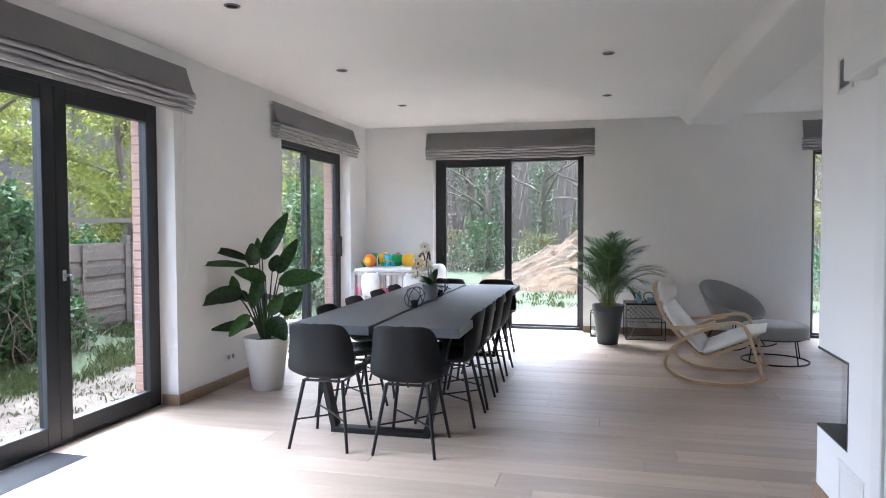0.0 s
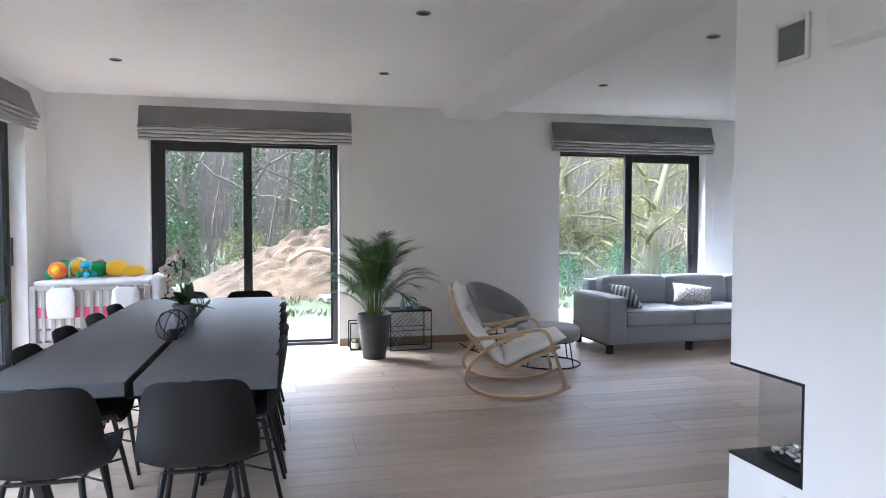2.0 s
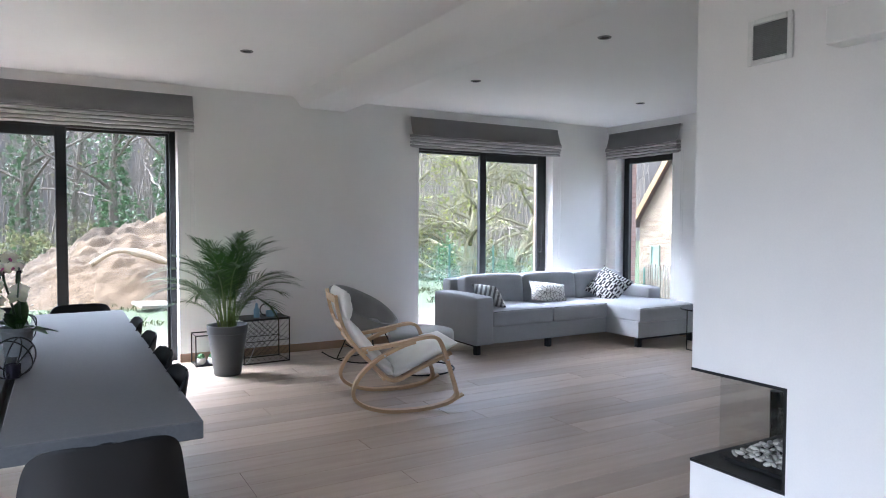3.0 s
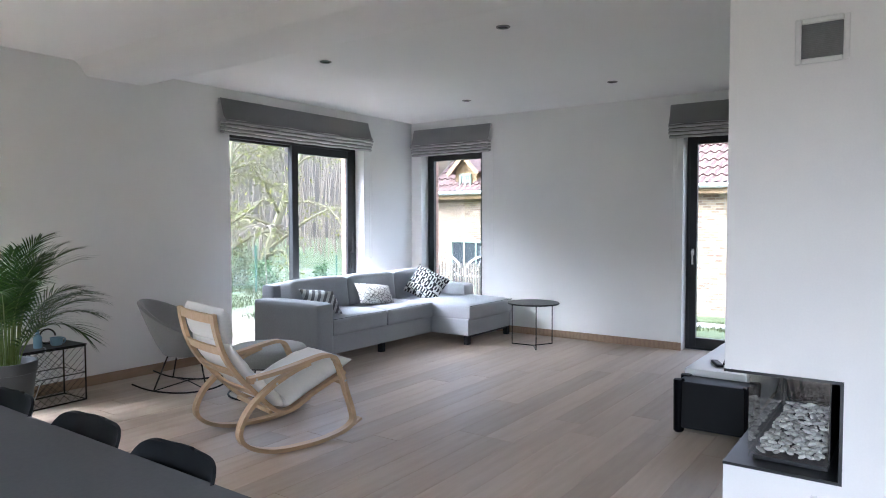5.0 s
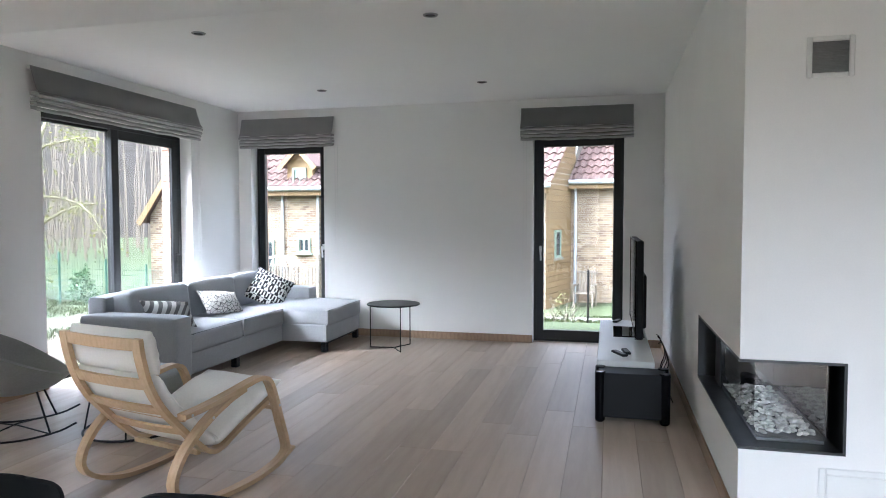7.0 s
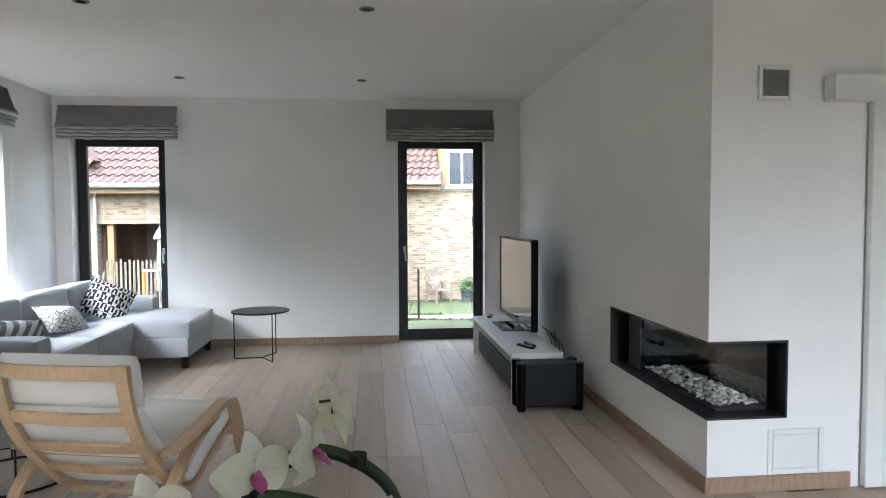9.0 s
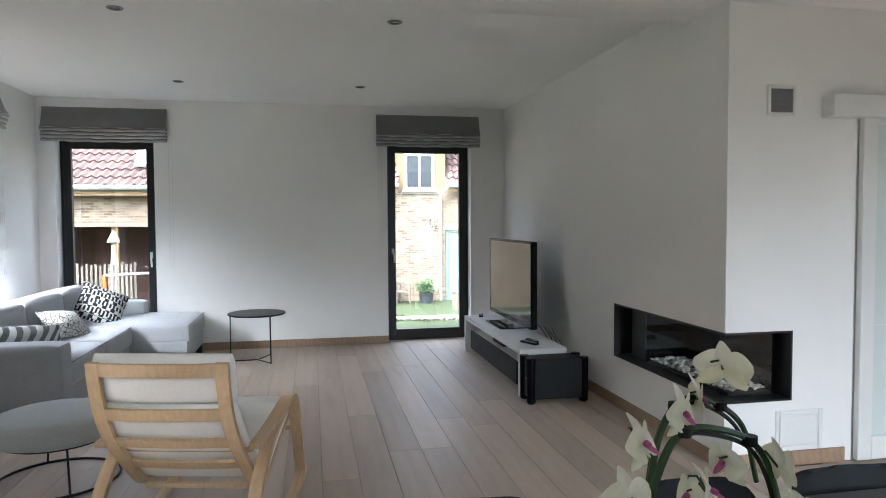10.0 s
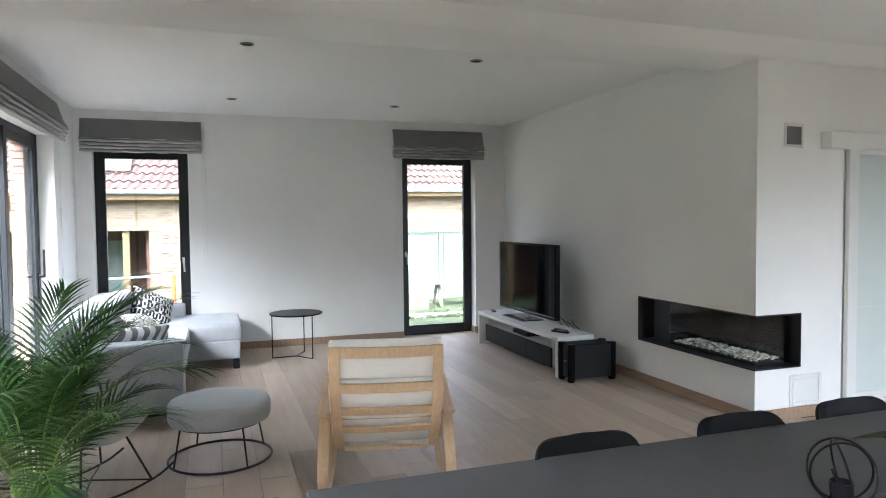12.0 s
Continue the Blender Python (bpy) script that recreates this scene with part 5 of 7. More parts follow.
# ---- round side table ----
st = thing("side_table", pose(4.93, 6.62, 0), "round black metal side table with three thin legs", "side table")
part("tabletop", lathe([(0, 0.476), (0.285, 0.476), (0.288, 0.480), (0.288, 0.488), (0.284, 0.492), (0, 0.492)], 56), "black_metal", st, smooth=True)
for k in range(3):
    a = radians(90 + 4 + 120 * k)
    e = Vector((0.262 * math.cos(a), 0.262 * math.sin(a), 0))
    part("leg", T([e + Vector((0, 0, 0.006)), e + Vector((0, 0, 0.478))], 0.006, 8), "black_metal", st)
    part("foot_bar", T([e + Vector((0, 0, 0.006)), (0, 0, 0.006)], 0.006, 8), "black_metal", st)

# ---- television bench ----
tb = thing("tv_bench", pose(0, 0, 0), "low white television bench with black drawer fronts", "tv bench")
part("top_board", B(2.99, 4.96, 4.03, 4.43, 0.345, 0.385, 0.003, 1), "white_paint", tb)
for a in (2.99, 4.92):
    part("side_board", B(a, a + 0.04, 4.03, 4.43, 0.0, 0.344), "white_paint", tb)
part("body", B(3.20, 4.78, 4.06, 4.38, 0.05, 0.24), "white_paint", tb)
part("shelf_back", B(3.03, 4.92, 4.03, 4.045, 0.05, 0.344), "white_paint", tb)
for a in (3.20, 4.76):
    part("divider", B(a, a + 0.02, 4.06, 4.38, 0.241, 0.344), "white_paint", tb)
for a, b in ((3.17, 3.72), (3.724, 4.80)):
    part("drawer", B(a, b, 4.382, 4.40, 0.055, 0.248, 0.002, 1), "black_plastic", tb, "black drawer front")
part("foot_block", B(3.5, 4.5, 4.1, 4.3, 0.0, 0.05), "black_plastic", tb)
solid("set_top_box", B(3.85, 4.2, 4.10, 4.32, 0.2405, 0.285, 0.004), "black_plastic", "flat black media box in the bench", "media box")
tv = thing("television", pose(4.245, 4.14, 0.385), "large black flat television on a glass stand, switched off", "television")
part("case", B(-0.70, 0.70, -0.055, 0.0, 0.055, 0.845, 0.012), "black_plastic", tv)
part("screen", B(-0.675, 0.675, 0.001, 0.004, 0.095, 0.825), "black_gloss", tv, "glossy dark screen")
part("bezel", frame_ring(bmesh.new(), -0.70, 0.70, 0.055, 0.845, 0.0, 0.008, 0.012, 0.03), "black_gloss", tv)
part("neck", T([(0, -0.02, 0.01), (0, -0.02, 0.08)], 0.024, 14), "steel", tv, "chrome neck", smooth=True)
part("stand", B(-0.27, 0.27, -0.09, 0.17, 0.0, 0.010, 0.004), "black_gloss", tv)
part("back_bulge", B(-0.4, 0.4, -0.095, -0.055, 0.1, 0.55, 0.015), "black_plastic", tv)
for x, y, r, l in ((3.22, 4.27, 25, 0.19), (3.30, 4.22, 8, 0.17), (4.86, 4.27, -15, 0.17)):
    rc_ = thing("remote_control", pose(x, y, 0.385, 0, 0, r), "black remote control on the white bench", "remote", "remote controls")
    part("body", B(-l / 2, l / 2, -0.024, 0.024, 0, 0.018, 0.006), "black_plastic", rc_)
    part("keypad", B(-l / 2 + 0.02, l / 2 - 0.04, -0.015, 0.015, 0.018, 0.0195), "grey_mesh", rc_)
_rnd = random.Random(2)
for k in range(4):
    x = 3.45 + 0.13 * k
    solid("cable", T(smooth_line([(x + 0.06, 3.96, 0.40 + 0.06 * _rnd.random()), (x + 0.1 * _rnd.random(), 3.93, 0.40), (x - 0.04, 3.90, 0.30), (x + 0.12 * _rnd.random(), 3.93, 0.14), (x - 0.1, 3.87, 0.006)], 7), 0.004, 6), "black_plastic", "black cable hanging behind the television", "cable", group="television cables")
sub = thing("subwoofer", pose(2.86, 4.19, 0), "black boxy subwoofer with rounded corner columns", "subwoofer")
part("cabinet", B(-0.11, 0.11, -0.225, 0.225, 0.035, 0.345, 0.008), "black_plastic", sub)
for x in (-0.085, 0.085):
    for y in (-0.215, 0.215):
        part("column", moved(lathe([(0, 0), (0.024, 0), (0.034, 0.012), (0.037, 0.345), (0.035, 0.352), (0, 0.354)], 20), pose(x, y, 0)), "black_gloss", sub, smooth=True)
part("logo_plate", B(-0.02, 0.02, 0.226, 0.228, 0.18, 0.19), "grey_mesh", sub)

# ---- baby cot and toys ----
cot = thing("baby_cot", pose(0, 0, 0), "grey slatted baby cot with hanging cloth pockets", "cot")
cx0, cx1, cy0, cy1 = -2.97, -1.97, 8.17, 8.80
for x in (cx0, cx1):
    for y in (cy0, cy1):
        part("post", B(x - 0.025, x + 0.025, y - 0.025, y + 0.025, 0.0, 0.80, 0.004, 1), "cot", cot)
for y in (cy0, cy1):
    for z in (0.22, 0.76):
        part("rail", B(cx0 + 0.025, cx1 - 0.025, y - 0.015, y + 0.015, z, z + 0.045, 0.003, 1), "cot", cot)
    for k in range(1, 12):
        x = cx0 + (cx1 - cx0) * k / 12
        part("slat", B(x - 0.015, x + 0.015, y - 0.008, y + 0.008, 0.265, 0.76), "cot", cot)
for x in (cx0, cx1):
    for z in (0.22, 0.76):
        part("rail", B(x - 0.015, x + 0.015, cy0 + 0.025, cy1 - 0.025, z, z + 0.045, 0.003, 1), "cot", cot)
    for k in range(1, 8):
        y = cy0 + (cy1 - cy0) * k / 8
        part("slat", B(x - 0.008, x + 0.008, y - 0.015, y + 0.015, 0.265, 0.76), "cot", cot)
part("mattress", moved(puff(0.94, 0.57, 0.12, 0.03, 0.01), pose((cx0 + cx1) / 2, (cy0 + cy1) / 2, 0.27)), "linen", cot, smooth=True)
part("bumper", B(cx0 + 0.03, cx1 - 0.03, cy0 + 0.014, cy0 + 0.034, 0.40, 0.78, 0.008), "linen", cot, "white and pink cloth bumper")
part("bumper_band", B(cx0 + 0.031, cx1 - 0.031, cy0 + 0.009, cy0 + 0.014, 0.50, 0.60), "toy_pink", cot, "pink band")
part("changing_top", moved(puff(1.0, 0.62, 0.05, 0.02, 0.01), pose((cx0 + cx1) / 2, (cy0 + cy1) / 2, 0.80)), "linen", cot, smooth=True)
for x in (-2.72, -2.16):
    bm = puff(0.23, 0.06, 0.27, 0.025, 0.02, 8)
    pk = part("pocket", moved(bm, pose(x, cy0 - 0.045, 0.50)), "linen", cot, "white hanging cloth pocket", smooth=True)
    for d in (-0.08, 0.08):
        part("strap", B(x + d - 0.012, x + d + 0.012, cy0 - 0.022, cy0 - 0.018, 0.74, 0.80), "linen", cot)


def blob(x, y, z, rx, ry, rz, mat, parent, name="segment"):
    bm = bmesh.new()
    bmesh.ops.create_uvsphere(bm, u_segments=20, v_segments=12, radius=1.0)
    for v in bm.verts:
        v.co = Vector((v.co.x * rx, v.co.y * ry, v.co.z * rz))
    return part(name, moved(bm, pose(x, y, z)), mat, parent, smooth=True)


cat_ = thing("plush_caterpillar", pose(-2.45, 8.55, 0.855), "long green and yellow plush caterpillar lying on the cot", "soft toy")
blob(-0.36, -0.02, 0.09, 0.10, 0.09, 0.09, "toy_green", cat_)
blob(-0.22, 0, 0.10, 0.10, 0.09, 0.10, "toy_yellow", cat_)
blob(-0.05, 0, 0.085, 0.11, 0.09, 0.085, "toy_green", cat_)
blob(0.12, 0, 0.085, 0.12, 0.09, 0.085, "toy_yellow", cat_)
blob(0.28, -0.02, 0.06, 0.12, 0.075, 0.06, "toy_yellow", cat_)
blob(-0.03, 0, 0.165, 0.035, 0.03, 0.02, "toy_pink", cat_, "bow")
ball = thing("plush_ball", pose(-2.80, 8.32, 0.855), "orange plush ball with coloured ears", "soft toy")
blob(0, 0, 0.085, 0.085, 0.085, 0.085, "toy_orange", ball, "body")
blob(0.0, -0.05, 0.09, 0.045, 0.045, 0.05, "toy_yellow", ball, "face")
blob(-0.08, 0, 0.04, 0.035, 0.03, 0.05, "toy_green", ball, "ear")
mob = thing("toy_mobile", pose(-2.58, 8.34, 0.855), "turquoise and green hanging cot mobile", "toy")
part("arm", T(smooth_line([(-0.13, 0.02, 0.0), (-0.13, 0.02, 0.12), (-0.08, 0.0, 0.19), (0.0, -0.02, 0.19), (0.03, -0.03, 0.17)], 6), 0.009, 8), "white_plastic", mob, smooth=True)
blob(0.03, -0.03, 0.135, 0.05, 0.05, 0.045, "toy_blue", mob, "hub")
for k in range(5):
    a = k * 1.26
    blob(0.03 + 0.07 * math.cos(a), -0.03 + 0.07 * math.sin(a), 0.045, 0.025, 0.02, 0.03, "toy_green" if k % 2 else "toy_blue", mob, "figure")
    part("string", T([(0.03 + 0.07 * math.cos(a), -0.03 + 0.07 * math.sin(a), 0.05), (0.03 + 0.03 * math.cos(a), -0.03 + 0.03 * math.sin(a), 0.12)], 0.002, 5), "white_plastic", mob)
cl = thing("folded_cloths", pose(-1.90, 8.32, 0.60), "white and grey cloths hung over the end of the cot", "cloth")
part("cloth", moved(puff(0.16, 0.30, 0.28, 0.05, 0.03, 8), pose(0.02, 0, 0.0)), "linen", cl, smooth=True)

# ---- outdoors: materials ----
def ground_material():
    m, nt, b = nodes_of("earth_and_grass")
    v = coords(nt)
    n1, n2, n3 = tex_noise(nt, v, 0.32, 5.0, 0.6), tex_noise(nt, v, 3.0, 5.0, 0.65), tex_noise(nt, v, 24.0, 4.0, 0.7)
    earth = ramp(nt, n2, [(0.3, (0.042, 0.032, 0.021)), (0.55, (0.09, 0.073, 0.053)), (0.75, (0.17, 0.148, 0.115))])
    grass = ramp(nt, n3, [(0.3, (0.022, 0.032, 0.011)), (0.55, (0.042, 0.058, 0.018)), (0.8, (0.085, 0.09, 0.04))])
    # beaten earth by the house, turf further out
    sx = nt.nodes.new("ShaderNodeSeparateXYZ")
    nt.links.new(v, sx.inputs[0])
    def far(axis, a, b_):
        r = nt.nodes.new("ShaderNodeMapRange")
        r.inputs[1].default_value, r.inputs[2].default_value, r.inputs[3].default_value, r.inputs[4].default_value = a, b_, 0.0, 1.0
        nt.links.new(sx.outputs[axis], r.inputs[0])
        return r.outputs[0]
    def top(p, q):
        k = nt.nodes.new("ShaderNodeMath")
        k.operation = "MAXIMUM"
        nt.links.new(p, k.inputs[0])
        nt.links.new(q, k.inputs[1])
        return k.outputs[0]
    turf = top(top(far(0, -4.6, -5.4), far(1, 10.8, 14.0)), far(0, 7.0, 8.0))
    add = nt.nodes.new("ShaderNodeMath")
    add.operation = "MULTIPLY_ADD"
    nt.links.new(turf, add.inputs[0])
    add.inputs[1].default_value = 0.42
    mixn = nt.nodes.new("ShaderNodeMath")
    mixn.operation = "MULTIPLY_ADD"
    mixn.inputs[1].default_value, mixn.inputs[2].default_value = 0.5, 0.0
    nt.links.new(n2, mixn.inputs[0])
    s2 = nt.nodes.new("ShaderNodeMath")
    nt.links.new(n1, s2.inputs[0])
    nt.links.new(mixn.outputs[0], s2.inputs[1])
    nt.links.new(s2.outputs[0], add.inputs[2])
    fac = ramp(nt, add.outputs[0], [(0.86, (0, 0, 0)), (1.0, (1, 1, 1))])
    nt.links.new(mixc(nt, fac, earth, grass), b.inputs["Base Color"])
    b.inputs["Roughness"].default_value = 0.95
    bump(nt, b, mixc(nt, 0.5, n2, n3), 0.9, 0.06)
    return m


M["ground"] = ground_material()


def clay_material():
    """Dug earth: ochre clay, dark wet topsoil and pale dry crumbs in patches."""
    m, nt, b = nodes_of("heaped_clay")
    v = coords(nt)
    n1, n2, n3 = tex_noise(nt, v, 0.55, 5.0, 0.6), tex_noise(nt, v, 3.2, 6.0, 0.7), tex_noise(nt, v, 17.0, 4.0, 0.7)
    c = ramp(nt, n1, [(0.40, (0.14, 0.090, 0.047)), (0.50, (0.080, 0.057, 0.037)), (0.60, (0.04, 0.031, 0.024))])
    c = mixc(nt, 0.55, c, ramp(nt, n2, [(0.36, (0.022, 0.016, 0.011)), (0.5, (0.08, 0.055, 0.033)), (0.66, (0.17, 0.125, 0.08))]))
    c = mixc(nt, 0.35, c, ramp(nt, n3, [(0.38, (0.010, 0.008, 0.005)), (0.66, (0.14, 0.105, 0.07))]))
    nt.links.new(c, b.inputs["Base Color"])
    b.inputs["Roughness"].default_value = 0.95
    b.inputs["Specular IOR Level"].default_value = 0.15
    bump(nt, b, n2, 0.6, 0.08)
    return m


M["mound"] = clay_material()
M["stone"] = plain("pale_stone", (0.22, 0.195, 0.155), 0.9, vary=0.25)
M["dead_wood"] = plain("bleached_root", (0.30, 0.235, 0.155), 0.85, vary=0.2)
M["bark"] = plain("grey_brown_bark", (0.12, 0.098, 0.075), 0.9, vary=0.35, scale=4, fine=30, relief=0.8, dist=0.02)
M["bark_pale"] = plain("pale_winter_twigs", (0.13, 0.107, 0.083), 0.9, vary=0.3)
M["bark_moss"] = plain("mossy_willow_bark", (0.16, 0.145, 0.08), 0.9, vary=0.35, scale=3, fine=25, relief=0.8, dist=0.02)
M["ivy"] = leafy("ivy_leaves", [(0.025, 0.055, 0.022), (0.042, 0.085, 0.03), (0.07, 0.125, 0.042)], 0.5, 0.25, 0.25)
M["autumn"] = leafy("yellowing_leaves", [(0.10, 0.13, 0.022), (0.18, 0.20, 0.033), (0.27, 0.25, 0.042), (0.13, 0.16, 0.033)], 0.6, 0.4, 0.2)
M["hedge"] = leafy("hedge_leaves", [(0.02, 0.055, 0.02), (0.035, 0.085, 0.025), (0.06, 0.13, 0.03), (0.08, 0.13, 0.05)], 0.5, 0.25, 0.3)
M["dry_leaf"] = leafy("dull_shrub_leaves", [(0.085, 0.095, 0.042), (0.14, 0.15, 0.055), (0.20, 0.175, 0.08)], 0.7, 0.35, 0.2)
M["blade"] = leafy("grass_blades", [(0.022, 0.036, 0.010), (0.038, 0.056, 0.016), (0.075, 0.085, 0.032)], 0.6, 0.35, 0.2)
M["fence_wood"] = wood("weathered_fence", (0.15, 0.128, 0.098), (0.075, 0.063, 0.05), (1.5, 16, 16), 0.85, rnd=0.25)
M["far_wood"] = plain("distant_bare_woods", (0.095, 0.081, 0.072), 1.0, vary=0.35, scale=0.5, fine=2.2, relief=0.0)
M["roof_tile"] = plain("clay_pantiles", (0.098, 0.060, 0.052), 0.85, vary=0.3, scale=1.5, fine=9.0, relief=0.3, dist=0.01)
M["house_brick"] = brickwork("yellow_red_brick", ((0.095, 0.052, 0.031), (0.265, 0.205, 0.132)), (0.235, 0.215, 0.178), rot=(radians(90), 0, radians(90)))
M["house_brick_n"] = brickwork("yellow_red_brick_end", ((0.095, 0.052, 0.031), (0.265, 0.205, 0.132)), (0.235, 0.215, 0.178), rot=(radians(90), 0, 0))
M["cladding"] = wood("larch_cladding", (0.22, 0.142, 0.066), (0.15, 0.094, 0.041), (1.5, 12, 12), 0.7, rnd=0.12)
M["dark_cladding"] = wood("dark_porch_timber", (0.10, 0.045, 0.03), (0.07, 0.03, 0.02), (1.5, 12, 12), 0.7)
M["gutter"] = plain("zinc_gutter", (0.42, 0.44, 0.46), 0.45, 0.5, 0.1)
M["pale_green"] = plain("pale_green_joinery", (0.17, 0.22, 0.17), 0.5, vary=0.05)
M["curtain"] = plain("pale_curtain", (0.17, 0.225, 0.205), 0.8, vary=0.1, scale=3)
M["dark_pane"] = plain("dark_window_pane", (0.03, 0.035, 0.04), 0.08, vary=0.1, relief=0)
M["paving"] = plain("grey_paving", (0.22, 0.21, 0.20), 0.9, vary=0.15, scale=3, fine=20, relief=0.4)
M["old_wood"] = wood("grey_garden_wood", (0.17, 0.145, 0.115), (0.11, 0.09, 0.07), (2, 14, 14), 0.85)
M["green_metal"] = plain("green_fence_metal", (0.03, 0.095, 0.07), 0.5)
M["parasol"] = plain("parasol_canvas", (0.34, 0.32, 0.28), 0.9)
M["orange"] = plain("orange_paint", (0.65, 0.14, 0.03), 0.5)
M["sky_pane"] = plain("roof_window", (0.50, 0.55, 0.58), 0.06, vary=0.05, relief=0)


# ---- outdoors: builders ----
def ground_z(x, y):
    z = -0.13
    k = max(0.0, min(1.0, (x - 6.5) / 9.0))
    z -= 0.95 * k * k * (3 - 2 * k) * (1.0 if y < 18 else max(0.0, 1 - (y - 18) / 12))
    return z + 0.05 * noise.noise(Vector((x * 0.5, y * 0.5, 0))) + 0.02 * noise.noise(Vector((x * 2, y * 2, 5)))


def sheet(name, verts, faces, mat, parent=None, smooth=False):
    me = bpy.data.meshes.new(name)
    me.from_pydata(verts, [], faces)
    me.materials.append(M[mat])
    if smooth:
        me.shade_smooth()
    ob = new(name, me)
    if parent is not None:
        ob.parent = parent
    return ob


def leaf_cloud(name, pts, size, mat, parent, rnd, long=1.7, droop=0.0):
    """Small bent leaves, each with its own turn, round the points given."""
    vs, fs = [], []
    for p in pts:
        s = size * rnd.uniform(0.6, 1.35)
        a = Vector((rnd.gauss(0, 1), rnd.gauss(0, 1), rnd.gauss(0, 0.7) - droop)).normalized()
        b = a.cross(Vector((rnd.gauss(0, 1), rnd.gauss(0, 1), rnd.gauss(0, 1)))).normalized()
        n = len(vs)
        c = a * s * long
        vs += [p - b * s * 0.1, p + c * 0.5 + b * s * 0.5, p + c, p + c * 0.5 - b * s * 0.5]
        fs.append((n, n + 1, n + 2, n + 3))
    return sheet(name, vs, fs, mat, parent)


def sticks(name, lines, mat, parent=None):
    """Thin three-sided twigs along lines of (point, radius)."""
    vs, fs = [], []
    for ln in lines:
        prev = None
        for i, (p, r) in enumerate(ln):
            q = ln[min(i + 1, len(ln) - 1)][0] - ln[max(i - 1, 0)][0]
            s = q.cross(Vector((0.3, 0.2, 1.0)))
            s = s.normalized() if s.length > 1e-6 else Vector((1, 0, 0))
            u = s.cross(q).normalized()
            n = len(vs)
            vs += [p + s * r, p + (u * 0.87 - s * 0.5) * r, p + (-u * 0.87 - s * 0.5) * r]
            if prev is not None:
                fs += [(prev + k, prev + (k + 1) % 3, n + (k + 1) % 3, n + k) for k in range(3)]
            prev = n
    return sheet(name, vs, fs, mat, parent)


def limb(p, d, ln, r, rnd, bend=0.25, n=6, sink=0.0):
    """A crooked tapering limb."""
    out = [(p.copy(), r)]
    for i in range(n):
        d = (d + Vector((rnd.gauss(0, bend), rnd.gauss(0, bend), rnd.gauss(0, bend * 0.6) - sink))).normalized()
        p = p + d * ln / n
        out.append((p.copy(), r * (1 - 0.8 * (i + 1) / n)))
    return out


def tree(x, y, h, seed, label, leaves=0, leaf=0.08, leaf_mat="autumn", ivy=0, bark="bark", spread=0.9, r=0.16, sink=0.0, lean=0.0, twigs=26, low=0.3):
    rnd = random.Random(seed)
    t = thing("tree", pose(x, y, ground_z(x, y) - 0.05), label, "tree", "trees round the house")
    trunk = limb(Vector((0, 0, 0)), Vector((lean, lean * 0.4, 1)), h * 0.75, r, rnd, 0.07, 9)
    bm = bmesh.new()
    tube(bm, [p for p, q in trunk], [max(0.02, q) for p, q in trunk], 9)
    boughs, small = [], []
    for i in range(12):
        k = low + (0.97 - low) * i / 12
        j = k * (len(trunk) - 1)
        p = trunk[int(j)][0].lerp(trunk[min(int(j) + 1, len(trunk) - 1)][0], j - int(j))
        a = rnd.uniform(0, 6.28)
        b = limb(p, Vector((math.cos(a) * spread, math.sin(a) * spread, rnd.uniform(0.3, 1.0))), h * rnd.uniform(0.28, 0.45), r * 0.42 * (1.15 - k), rnd, 0.2, 7, sink * 0.5)
        tube(bm, [q for q, s in b], [max(0.008, s) for q, s in b], 6)
        boughs.append(b)
    part("trunk", bm, bark, t, smooth=True)
    for b in boughs:
        for _ in range(twigs):
            p = b[rnd.randrange(2, len(b))][0]
            a = rnd.uniform(0, 6.28)
            small.append(limb(p, Vector((math.cos(a), math.sin(a), rnd.uniform(-0.2, 0.9) - sink)), rnd.uniform(0.4, 1.1), 0.007, rnd, 0.3, 4, sink))
    sticks("twigs", small, bark, t)
    if leaves:
        pts = []
        for _ in range(leaves):
            l = small[rnd.randrange(len(small))]
            p = l[rnd.randrange(1, len(l))][0]
            pts.append(p + Vector((rnd.gauss(0, 0.12), rnd.gauss(0, 0.12), rnd.gauss(0, 0.10))))
        leaf_cloud("crown", pts, leaf, leaf_mat, t, rnd)
    if ivy:
        pts = []
        for _ in range(ivy):
            k = rnd.random() ** 1.2 * 0.8
            j = k * (len(trunk) - 1)
            p = trunk[int(j)][0]
            a = rnd.uniform(0, 6.28)
            q = 0.12 + 0.45 * abs(noise.noise(Vector((p.z * 1.3, seed, a))))
            pts.append(p + Vector((math.cos(a) * (r + q), math.sin(a) * (r + q), rnd.gauss(0, 0.3))))
        leaf_cloud("ivy", pts, 0.085, "ivy", t, rnd, 1.2, 0.5)
    return t


